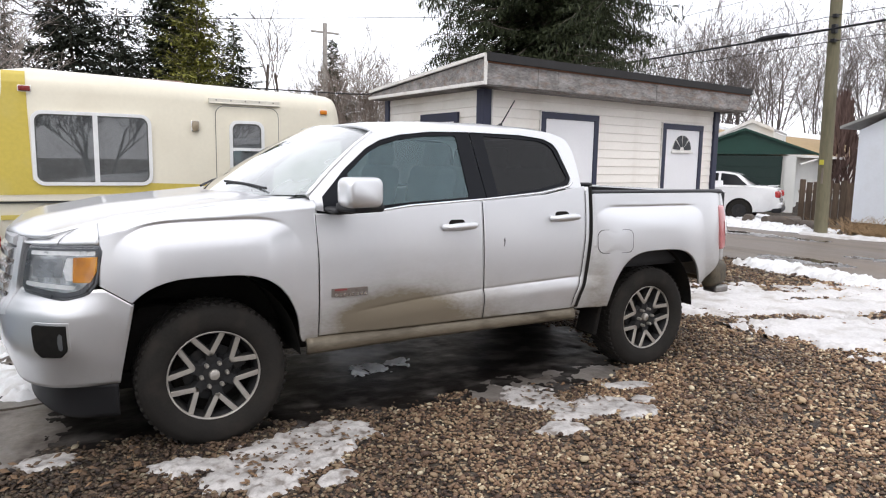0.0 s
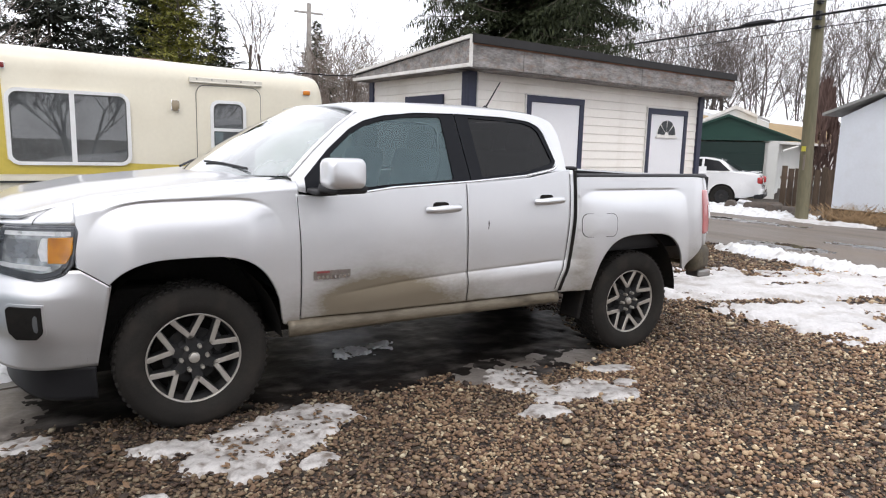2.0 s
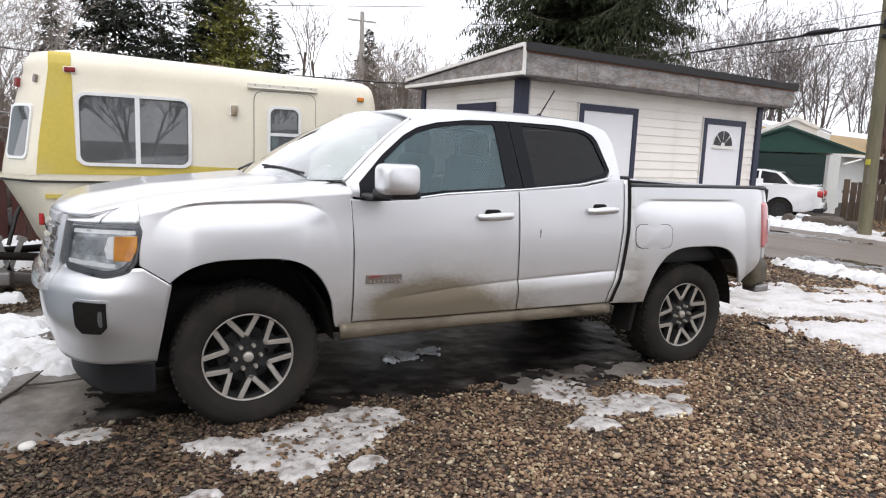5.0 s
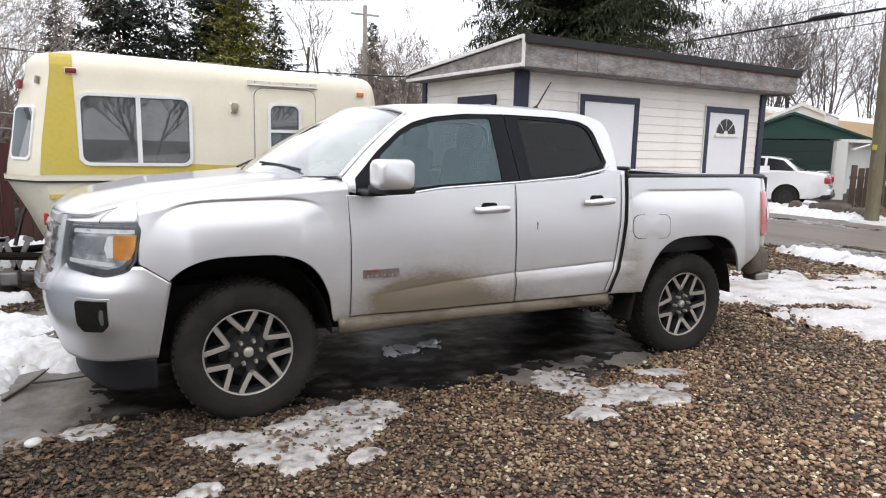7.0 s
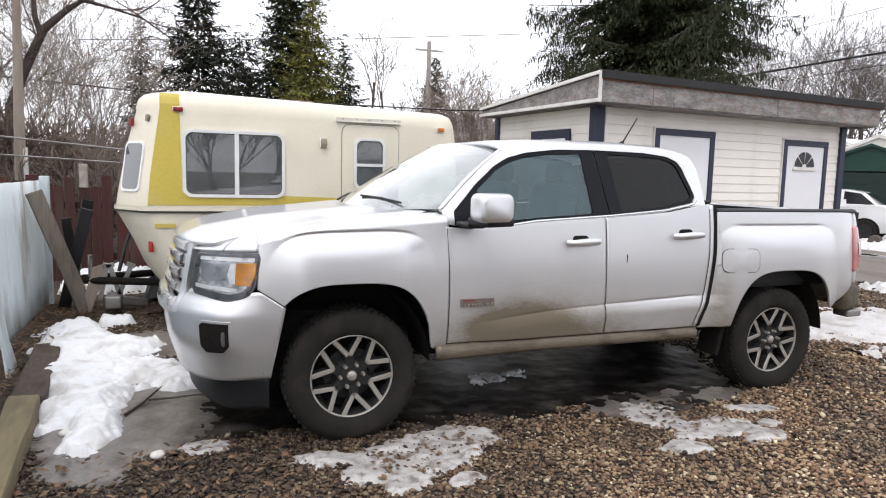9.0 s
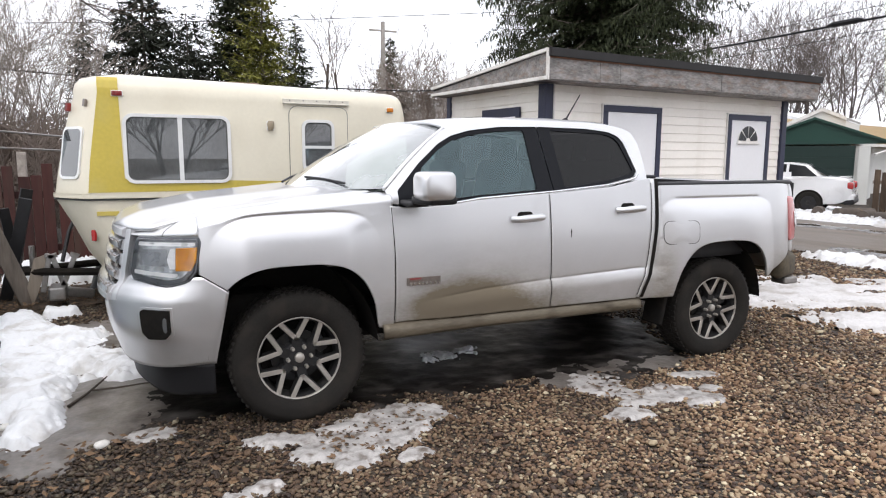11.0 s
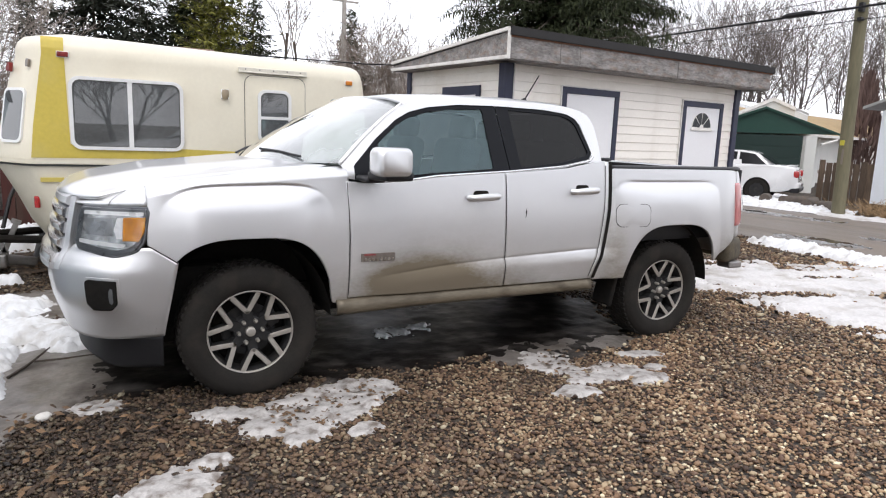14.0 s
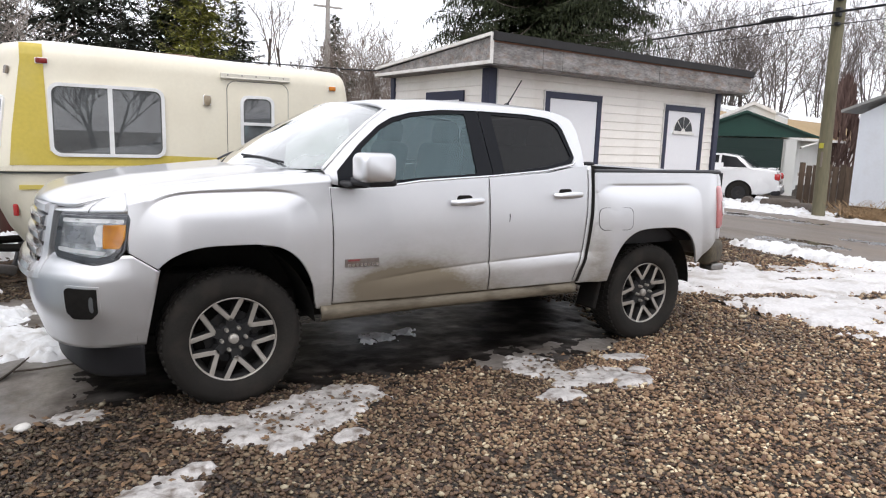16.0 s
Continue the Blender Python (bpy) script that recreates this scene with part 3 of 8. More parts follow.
def wing(u, v):
    x = X_DOOR - 0.004 - u * (X_DOOR + 0.536)
    lip = arch_z(x, -0.015, 0.50, 0.945, 0.40) if abs(x + 0.015) < 0.4999 else 0.42
    if x > 0.45:
        lip = lip + (0.52 - lip) * smooth_step(0.45, 0.49, x)
    if x < -0.385:
        lip = max(lip, seam(x)) if x > -0.50 else seam(x)
    zc = min(hood_edge(x) - 0.025, max(hood_edge(x) - 0.07, crest(x) + 0.016))
    if v <= 0.72:
        z = lip + (zc - lip) * v / 0.72
        return nose(s_of_x(x), z)
    a = (v - 0.72) / 0.28 * math.pi / 2
    q = nose(s_of_x(x), zc, 0.0)
    top = hood_edge(x)
    z = zc + (top - zc) * math.sin(a) ** 0.8
    y = q.y + 0.35 * 0.19 * (z - zc) + (0.14 - q.y) * (1 - math.cos(a) ** 0.95)
    return Vector((q.x, min(0.14, y) - flare(x, z) * smooth_step(-0.66, -0.46, x) * math.cos(a) ** 0.5, z))


panel("front_wing", wing, 120, 120, truck, label="silver front wing with a squared wheel arch")


def wing_top(u, v):
    s = s_of_x(-0.535) + u * (S_END * 0.999 - s_of_x(-0.535)) * 0.62
    a = v * math.pi / 2
    q = nose(s, 1.117, 0.0)
    p, n = plan_at(s)
    k = 0.20 * (1 - math.cos(a) ** 0.85)
    top = hood_edge(min(0.5, max(-0.9, q.x - n.x * k))) + 0.001
    return Vector((q.x - n.x * k, q.y - n.y * k, 1.117 + (top - 1.117) * math.sin(a) ** 0.8))


panel("lamp_cowl", wing_top, 26, 12, truck)
bm = bmesh.new()
sheet(bm, lambda u, v: wing_top(0.30 - 0.16 * v ** 1.6 + 0.006 * (u - 0.5), v) + Vector((-0.0008, -0.002, 0.0012)), 1, 16)
mirror_of(part("bonnet_joint", bm, m_under, truck))


# bonnet with a raised middle
def bonnet(u, v):
    y = 0.10 + v * (2 * YC - 0.20)
    t = abs(y - YC) / (YC - 0.10)
    x0 = -0.962 + 0.20 * t ** 3
    x = x0 + u * (0.50 - 0.30 * (1 - t * t) - x0)
    mid = lerp_table(x, [(-0.97, 1.145), (-0.90, 1.195), (-0.80, 1.235), (-0.47, 1.298), (0.1, 1.355), (0.5, 1.385)])
    edge = hood_edge(x) + 0.004
    dome = 1 - smooth_step(0.46, 0.76, t) * 0.40 - smooth_step(0.55, 1.04, t) * 0.60
    rim = max(smooth_step(0.98, 1.0, t), 1 - smooth_step(0.0, 0.02, u))
    return Vector((x, y, edge + (mid - edge) * dome - 0.007 * rim))


panel("bonnet", bonnet, 50, 60, truck, label="silver bonnet with a raised power dome", both=False)


# bumper, chin and the pocket of the fog lamp
SA, SB, S1 = s_of_x(-0.532), s_of_x(-0.872), s_of_x(-0.915)
def bumper(u, v):
    for _ in range(6):
        top = 0.84 if _ == 0 else seam(plan_at(min(s, 2 * S_END - s))[0].x) - 0.0005
        top = min(top, 0.905 - 0.115 * smooth_step(SB, S1 + 0.03, min(s, 2 * S_END - s))) if _ else top
        z = 0.405 + v * (top - 0.405)
        sa = s_of_x(-0.393 - 0.075 * (0.824 - z) / 0.4)
        s = sa + u * (2 * S_END - 2 * sa)
    q = nose(min(s, 2 * S_END - s), z)
    return q if s <= S_END else Vector((q.x, 2 * YC - q.y, q.z))


bm = bmesh.new()
sheet(bm, lambda u, v: nose(s_of_x(-0.388 - 0.165 * u), seam(-0.388 - 0.165 * u) - 0.005 + 0.005 * v) + Vector((-0.0008, -0.0015, 0.0008)), 30, 1)
mirror_of(part("bumper_joint", bm, m_under, truck))
bp = panel("front_bumper", bumper, 150, 26, truck, label="silver painted front bumper", both=False)


def face_slab(name, outline, mat, parent, out, depth=0.03, label="", grow=0.0):
    """A plate laid on the nose: outline in (distance along it, height)."""
    bm = bmesh.new()
    pts = resample(outline, 40)

    def at(o):
        def g(s, z):
            q = nose(s, z)
            p, n = plan_at(s)
            return Vector((q.x + n.x * o, q.y + n.y * o, z))
        return g
    n = len(pts)
    cs, cz = sum(p[0] for p in pts) / n, sum(p[1] for p in pts) / n
    rings = []
    for k, (sc, o) in enumerate(((1.0, out - depth), (1.0, out - 0.004), (0.97, out), (0.66, out + grow), (0.33, out + grow * 1.2))):
        rings.append([bm.verts.new(at(o)(cs + (a - cs) * sc, cz + (b - cz) * sc)) for a, b in pts])
    for a, b in zip(rings, rings[1:]):
        for k in range(n):
            bm.faces.new((a[k], a[(k + 1) % n], b[(k + 1) % n], b[k]))
    bm.faces.new(rings[-1])
    ob = part(name, bm, mat, parent, label, smooth=30)
    mirror_of(ob)
    return ob


lamp_out = [(SA, 1.118), (SB - 0.03, 1.118), (SB, 1.10), (SB + 0.01, 0.93), (SB - 0.02, 0.885), (SA + 0.16, 0.852), (SA + 0.06, 0.875), (SA + 0.015, 0.93), (SA - 0.012, 1.10)]
hl = face_slab("headlight", lamp_out, m_lampdim, truck, 0.004, 0.10, "headlight with a black rim, clear lens and amber turn signal")
W = SB - SA
lamp_in = [(SA + 0.008, 1.108), (SB - 0.036, 1.108), (SB - 0.012, 1.09), (SB - 0.004, 0.94), (SB - 0.03, 0.897), (SA + 0.158, 0.864), (SA + 0.072, 0.884), (SA + 0.03, 0.934), (SA + 0.002, 1.094)]
lbody = face_slab("housing", lamp_in, m_lampdim, hl, 0.010, 0.02, "grey lamp housing")
face_slab("reflector", [(SA + 0.016, 1.094), (SB - 0.062, 1.094), (SB - 0.055, 0.95), (SB - 0.07, 0.918), (SA + 0.158, 0.888), (SA + 0.09, 0.902), (SA + 0.052, 0.938), (SA + 0.016, 1.08)], m_lampbody, hl, 0.012, 0.02)
face_slab("turn_signal", [(SA + 0.010, 1.066), (SA + 0.125, 1.062), (SA + 0.125, 0.94), (SA + 0.044, 0.94), (SA + 0.018, 0.99)], m_amber, hl, 0.016, 0.03, "amber turn signal")
face_slab("high_beam_bowl", [(SA + 0.175, 1.055), (SB - 0.075, 1.055), (SB - 0.09, 0.965), (SA + 0.175, 0.965)], m_bowl, hl, 0.014, 0.03, "reflector bowl, its shade put into the grey")
face_slab("light_bar", [(SA + 0.02, 1.092), (SB - 0.06, 1.092), (SB - 0.06, 1.072), (SA + 0.02, 1.072)], m_white_lens, hl, 0.016, 0.02)
face_slab("light_bar", [(SA + 0.11, 0.925), (SB - 0.05, 0.945), (SB - 0.05, 0.925), (SA + 0.12, 0.905)], m_white_lens, hl, 0.016, 0.02)
face_slab("projector", [(SA + 0.124, 1.06), (SA + 0.155, 1.06), (SA + 0.17, 1.0), (SA + 0.155, 0.95), (SA + 0.124, 0.95)], m_white_lens, hl, 0.018, 0.03)
face_slab("lens", [(SA + 0.004, 1.112), (SB - 0.032, 1.112), (SB - 0.005, 1.098), (SB + 0.005, 0.932), (SB - 0.022, 0.89), (SA + 0.158, 0.858), (SA + 0.074, 0.876), (SA + 0.034, 0.934), (SA, 1.096)], m_clear, hl, 0.021, 0.006, "clear lens")

SF, SG = s_of_x(-0.672), s_of_x(-0.797)
fog_o = [(SF, 0.735), (SG - 0.02, 0.742), (SG, 0.73), (SG - 0.004, 0.61), (SG - 0.03, 0.575), (SF + 0.03, 0.575), (SF, 0.61)]
face_slab("fog_lamp_rim", [(SF - 0.012, 0.75), (SG - 0.012, 0.757), (SG + 0.016, 0.735), (SG + 0.012, 0.6), (SG - 0.024, 0.56), (SF + 0.022, 0.56), (SF - 0.014, 0.6)], m_silver, truck, 0.002, 0.03)
fg = face_slab("fog_lamp", fog_o, m_under, truck, 0.009, 0.05, "fog lamp in a black pocket")
face_slab("lens", [(SF + 0.016, 0.69), (SF + 0.024, 0.70), (SF + 0.033, 0.69), (SF + 0.036, 0.655), (SF + 0.033, 0.62), (SF + 0.024, 0.61), (SF + 0.016, 0.62)], m_foglens, fg, 0.010, 0.03)

def air_dam(u, v):
    s = s_of_x(-0.482) + u * (2 * S_END - 2 * s_of_x(-0.482))
    ss = min(s, 2 * S_END - s)
    mid = smooth_step(s_of_x(-0.70), s_of_x(-0.92), ss)
    z = 0.405 - (1 - v) * (0.185 + 0.01 * u - 0.05 * mid)
    p, n = plan_at(ss)
    o = -0.065 - 0.03 * (1 - v) * (1 - mid) - 0.02 * mid
    x, y = p.x + n.x * o, p.y + n.y * o
    return Vector((x, y if s <= S_END else 2 * YC - y, z))


panel("air_dam", air_dam, 90, 8, truck, m_black, "black plastic air dam", both=False)

# grille: a painted surround with three chrome bars over a black mesh
def nose2(s, z, o=0.0):
    ss = min(s, 2 * S_END - s)
    q = nose(ss, z)
    p, n = plan_at(ss)
    x, y = q.x + n.x * o, q.y + n.y * o
    return Vector((x, y if s <= S_END else 2 * YC - y, z))


bm = bmesh.new()
sheet(bm, lambda u, v: nose2(S1 + u * 2 * (S_END - S1), 0.76 + 0.38 * v, -0.03), 40, 6)
gr = part("grille", bm, m_under, truck, "chrome bar grille in a silver surround")
for k in range(4):
    bm = bmesh.new()
    z0 = 0.815 + k * 0.081
    prof = [(-0.030, -0.02), (-0.028, 0.02), (-0.012, 0.042), (0.016, 0.048), (0.030, 0.026), (0.030, -0.02)]
    n = 60
    rows = []
    for i in range(n + 1):
        s = S1 + 0.004 + (2 * S_END - 2 * S1 - 0.008) * i / n
        rows.append([bm.verts.new(nose2(s, z0 + a, b)) for a, b in prof])
    for a, b in zip(rows, rows[1:]):
        for j in range(len(prof) - 1):
            bm.faces.new((a[j], b[j], b[j + 1], a[j + 1]))
    bm.faces.new(rows[0])
    bm.faces.new(rows[-1][::-1])
    part("chrome_bar", bm, m_chrome, gr, "chrome grille bar", smooth=40)
bm = bmesh.new()
for z0, h in ((0.76, 0.04), (1.10, 0.055)):
    rows = []
    for i in range(61):
        s = S1 + (2 * S_END - 2 * S1) * i / 60
        rows.append([bm.verts.new(nose2(s, z0 + a * h, b)) for a, b in ((0, -0.03), (0, 0.02), (0.2, 0.034), (0.8, 0.034), (1, 0.015), (1, -0.03))])
    for a, b in zip(rows, rows[1:]):
        for j in range(5):
            bm.faces.new((a[j], b[j], b[j + 1], a[j + 1]))
    bm.faces.new(rows[0])
    bm.faces.new(rows[-1][::-1])
for sgn in (0, 1):
    rows = []
    for i in range(13):
        z = 0.765 + 0.385 * i / 12
        row = []
        for a, b in ((-0.052, -0.04), (-0.048, 0.004), (-0.034, 0.014), (-0.008, 0.016), (0.002, 0.008), (0.002, -0.03)):
            s = S1 + a
            if sgn:
                s = 2 * S_END - s
            row.append(bm.verts.new(nose2(s, z, b)))
        rows.append(row)
    for a, b in zip(rows, rows[1:]):
        for j in range(5):
            bm.faces.new((a[j], b[j], b[j + 1], a[j + 1]))
part("grille_surround", bm, m_silver, gr, "silver painted surround", smooth=40)

# doors
ZB = lambda x: lerp_table(x, [(0.55, 1.262), (0.75, 1.248), (0.99, 1.258), (1.17, 1.282), (1.73, 1.315), (2.19, 1.352), (2.42, 1.395), (2.6, 1.42)])


def door_skin(xl, xr):
    """xl, xr: the door's edges as functions of the height."""
    def f(u, v):
        for _ in range(1):
            z0 = 0.545
            xm = xl(0.9) + u * (xr(0.9) - xl(0.9))
            z = z0 + v * (ZB(xm) - 0.004 - z0)
            x = xl(z) + u * (xr(z) - xl(z))
        return flank(x, z)
    return f


fdoor = panel("front_door", door_skin(lambda z: X_DOOR + 0.003 - 0.03 * smooth_step(0.9, 1.35, z), lambda z: 1.685), 60, 150, truck, label="silver front door with mud low down", both=True)
rdoor = panel("rear_door", door_skin(lambda z: 1.693, lambda z: lerp_table(z, [(0.5, 2.415), (0.62, 2.445), (0.77, 2.505), (1.05, 2.545), (1.4, 2.56)])), 50, 150, truck, label="silver rear door with a small dark scratch")


def cab_corner(u, v):
    z = 0.545 + v * (1.40 - 0.545)
    xl = lerp_table(z, [(0.5, 2.42), (0.62, 2.45), (0.77, 2.51), (1.05, 2.55), (1.4, 2.565)])
    return flank(xl + u * 0.03, z)


panel("cab_corner", cab_corner, 2, 30, truck)
panel("cab_gap", lambda u, v: cab_corner(0.4 + u * 1.8, v) + Vector((0, 0.003, 0)), 2, 20, truck, m_under, "dark gap between cab and bed", thick=0.004)


def shut_line(name, xf, z0, z1, parent, w=0.0021):
    """The dark joint between two panels."""
    bm = bmesh.new()
    sheet(bm, lambda u, v: flank(xf(z0 + (z1 - z0) * v) + (2 * u - 1) * w, z0 + (z1 - z0) * v) + Vector((0, -0.0012, 0)), 1, 40)
    mirror_of(part(name, bm, m_under, parent))


shut_line("door_joint", lambda z: X_DOOR - 0.0005 - 0.015 * smooth_step(0.9, 1.35, z), 0.56, 1.25, fdoor)
shut_line("door_joint", lambda z: 1.689, 0.55, 1.30, rdoor)
shut_line("door_joint", lambda z: lerp_table(z, [(0.5, 2.4175), (0.62, 2.4475), (0.77, 2.5075), (1.05, 2.5475), (1.4, 2.5625)]), 0.56, 1.37, rdoor, 0.003)


def rocker(u, v):
    x = 0.50 + u * 1.97
    a = v * math.pi * 0.62
    return Vector((x, 0.02 - 0.085 * math.sin(a), 0.55 - 0.06 * (1 - math.cos(a)) - 0.012 * smooth_step(1.2, 0.5, x)))


panel("rocker_panel", rocker, 40, 8, truck, m_sill, "muddy silver sill under the doors")

# load bed sides
X_T = 4.035


def bedside(u, v):
    x = 2.622 + u * (X_T - 2.622)
    if u < 0.12:
        zz = 0.53 + v * (1.352 - 0.53)
        xa = lerp_table(zz, [(0.5, 2.475), (0.62, 2.51), (0.77, 2.572), (1.05, 2.61), (1.4, 2.622)])
        xb = 2.622 + 0.12 * (X_T - 2.622)
        x = xa + (u / 0.12) * (xb - xa)
    lip = 0.53
    if abs(x - WB - 0.0) < 0.499:
        lip = max(0.53, arch_z(x, WB, 0.50, 0.925, 0.43))
    if x > 3.60:
        lip = max(lip if x < 3.755 else 0.53, 0.55 + 0.584 * (x - 3.642))
    z = lip + v * (1.352 - lip)
    q = flank(x, z)
    if x > 3.85:
        q.y += 0.09 * ((x - 3.85) / 0.25) ** 2.2
    if x < 2.64:
        q.y += 0.008
    return q


bs = panel("bed_side", bedside, 120, 90, truck, label="silver bed side with a squared wheel arch")
panel("bed_rail", lambda u, v: Vector((2.625 + u * 1.47, -0.03 + 0.10 * v + 0.05 * max(0, (u - 0.85) / 0.15) ** 2, 1.353 + 0.022 * math.sin(math.pi * min(1, max(0, v * 1.0))) ** 0.5)), 30, 8, truck, m_black, "black plastic bed rail cap")


def tail_corner(u, v):
    a = u * math.pi / 2
    z = 0.79 + v * (1.352 - 0.79)
    y0 = flank(X_T, z).y + 0.043
    return Vector((X_T + 0.002 + 0.125 * math.sin(a), y0 + 0.14 * (1 - math.cos(a)), z))


panel("bed_corner", tail_corner, 10, 20, truck)


def tail_lamp(u, v):
    a = (u - 0.06) * math.pi / 2
    z = 0.885 + v * 0.36
    y0 = flank(X_T, z).y + 0.043
    bulge = 0.014 * math.sin(math.pi * v) ** 0.4
    return Vector((X_T - 0.03 * (1 - u) * v + (0.135 + bulge) * math.sin(a) * 1.0, y0 - 0.012 - bulge * 0.6 + 0.15 * (1 - math.cos(a)), z))


tl = panel("tail_light", tail_lamp, 12, 18, truck, m_taillens, "red and clear tail light", thick=0.03)
panel("reverse_lens", lambda u, v: tail_lamp(0.25 + u * 0.6, 0.35 + 0.3 * v) + Vector((0.006, -0.006, 0)), 6, 6, tl, m_white_lens, "pale reversing lens", thick=0.004)
part("tailgate", B(((4.165, YC, 0.98), (0.06, 1.56, 0.74)), bevel=0.02), m_silver, truck, "silver tailgate", smooth=40)

# fuel door, tail edge line, and door furniture
bm = bmesh.new()
o = rounded(2.655, 0.925, 2.955, 1.09, 0.05)
rings = [[bm.verts.new(flank(2.805 + (a - 2.805) * k, 1.0075 + (b - 1.0075) * k) + Vector((0, d, 0))) for a, b in o] for k, d in ((1.0, 0.004), (0.985, -0.0035), (0.8, -0.0035), (0.6, -0.0035), (0.4, -0.0035), (0.2, -0.0035))]
for ra, rb in zip(rings, rings[1:]):
    for k in range(len(o)):
        bm.faces.new((ra[k], ra[(k + 1) % len(o)], rb[(k + 1) % len(o)], rb[k]))
bm.faces.new(rings[-1])
part("fuel_door", bm, m_silver, truck, "silver fuel filler flap", smooth=40)
bm = bmesh.new()
n = len(o)
q = [flank(a, b) + Vector((0, -0.0045, 0)) for a, b in o]
w = [flank(a + (0.003 if a > 2.8 else -0.003), b + (0.003 if b > 1.0 else -0.003)) + Vector((0, -0.0045, 0)) for a, b in o]
va, vb = [bm.verts.new(p) for p in q], [bm.verts.new(p) for p in w]
for k in range(n):
    bm.faces.new((va[k], va[(k + 1) % n], vb[(k + 1) % n], vb[k]))
part("flap_gap", bm, m_under, truck)


def handle(x0, z0, parent):
    bm = bmesh.new()
    pts, rs = [], []
    for k in range(15):
        t = k / 14
        x = x0 + 0.012 + 0.238 * t
        lift = 0.042 * smooth_step(0, 0.14, t) * (1 - smooth_step(0.86, 1, t))
        pts.append(flank(x, z0 + 0.012 * t) + Vector((0, -0.006 - lift, 0)))
        rs.append(0.020 + 0.005 * math.sin(math.pi * t))
    tube(bm, pts, rs, 10)
    h = part("door_handle", bm, m_silver, parent, "silver pull handle", smooth=50)
    mirror_of(h)
    bm = bmesh.new()
    slab(bm, rounded(x0 + 0.055, z0 - 0.012, x0 + 0.175, z0 + 0.046, 0.027), lambda a, b: flank(a, b) + Vector((0, -0.003, 0)), lambda a, b: flank(a, b) + Vector((0, 0.012, 0)))
    mirror_of(part("handle_recess", bm, m_under, parent))


handle(1.375, 1.15, fdoor)
handle(2.225, 1.185, rdoor)
bm = bmesh.new()
slab(bm, [(1.846, 1.01), (1.852, 1.02), (1.856, 1.052), (1.852, 1.07), (1.847, 1.055), (1.849, 1.035)], lambda a, b: flank(a, b) + Vector((0, -0.002, 0)), lambda a, b: flank(a, b) + Vector((0, 0.004, 0)))
part("scratch", bm, m_under, rdoor, "dark scrape in the paint")
# badge: two rows of raised bars on a plate
badge = part("badge", B(((0.757, YS - 0.005, 0.795), (0.225, 0.006, 0.05)), bevel=0.002), m_steel, fdoor, "grey and red badge plate")
part("badge_mark", B(((0.70, YS - 0.0095, 0.812), (0.075, 0.004, 0.010))), m_badge, badge)
bm = bmesh.new()
for k in range(8):
    box(bm, (0.672 + 0.026 * k, YS - 0.0095, 0.782), (0.016, 0.004, 0.018))
part("badge_bars", bm, m_chrome, badge)

# greenhouse
GY = lambda z: -0.028 + max(0, z - 1.30) * 0.40


def gh(x, z, o=0.0):
    bow = 0.03 * max(0, (0.95 - x) / 0.4) ** 2 * (z < 9)
    back = 0.10 * max(0, (x - 2.45) / 0.2) ** 2
    return Vector((x, GY(z) + bow + back + o, z))


def radial(poly, c, n, sx):
    """n points of an outline at even angles round c."""
    out = []
    p = [((x - c[0]) * sx, z - c[1]) for x, z in poly]
    for k in range(n):
        a = 2 * math.pi * k / n
        dx, dz = math.cos(a), math.sin(a)
        best = 0
        for (ax, az), (bx, bz) in zip(p, p[1:] + p[:1]):
            ex, ez = bx - ax, bz - az
            det = dx * -ez + dz * ex
            if abs(det) < 1e-9:
                continue
            r = (ax * -ez + az * ex) / det
            t = (dx * az - dz * ax) / det
            if -1e-6 <= t <= 1 + 1e-6 and r > best:
                best = r
        out.append((c[0] + dx * best / sx, c[1] + dz * best))
    return out


def frame_ring(name, outer, inner, c, sx, o1, o2, mat, parent, n=160, both=True, label=""):
    bm = bmesh.new()
    A, I = radial(outer, c, n, sx), radial(inner, c, n, sx)
    rows = []
    for (ax, az), (ix, iz) in zip(A, I):
        rows.append([bm.verts.new(gh(ax + (ix - ax) * t, az + (iz - az) * t, o1)) for t in (0, 0.5, 1)] + [bm.verts.new(gh(ix, iz, o2))])
    for k in range(n):
        a, b = rows[k], rows[(k + 1) % n]
        for j in range(3):
            bm.faces.new((a[j], b[j], b[j + 1], a[j + 1]))
    ob = part(name, bm, mat, parent, label, smooth=40)
    if both:
        mirror_of(ob)
    return ob


OUT = [(0.545, 1.345), (0.70, 1.50), (0.86, 1.64), (0.98, 1.725), (1.10, 1.762), (1.30, 1.782), (1.70, 1.792), (2.15, 1.787), (2.38, 1.768), (2.50, 1.735), (2.575, 1.65), (2.615, 1.50), (2.612, 1.385), (2.55, 1.385), (2.42, 1.388), (2.19, 1.347), (1.73, 1.31), (1.17, 1.277), (0.99, 1.253), (0.75, 1.243), (0.575, 1.27)]
DLO = [(0.625, 1.262), (0.622, 1.345), (0.78, 1.51), (0.93, 1.632), (1.03, 1.685), (1.17, 1.722), (1.4, 1.75), (1.7, 1.757), (2.1, 1.752), (2.30, 1.732), (2.375, 1.70), (2.41, 1.655), (2.475, 1.455), (2.44, 1.41), (2.19, 1.366), (1.73, 1.327), (1.17, 1.294), (0.99, 1.27), (0.75, 1.257)]
FGL = [(0.80, 1.296), (0.795, 1.478), (0.94, 1.602), (1.04, 1.655), (1.17, 1.693), (1.34, 1.718), (1.575, 1.73), (1.588, 1.717), (1.612, 1.335), (1.17, 1.308), (0.99, 1.29)]
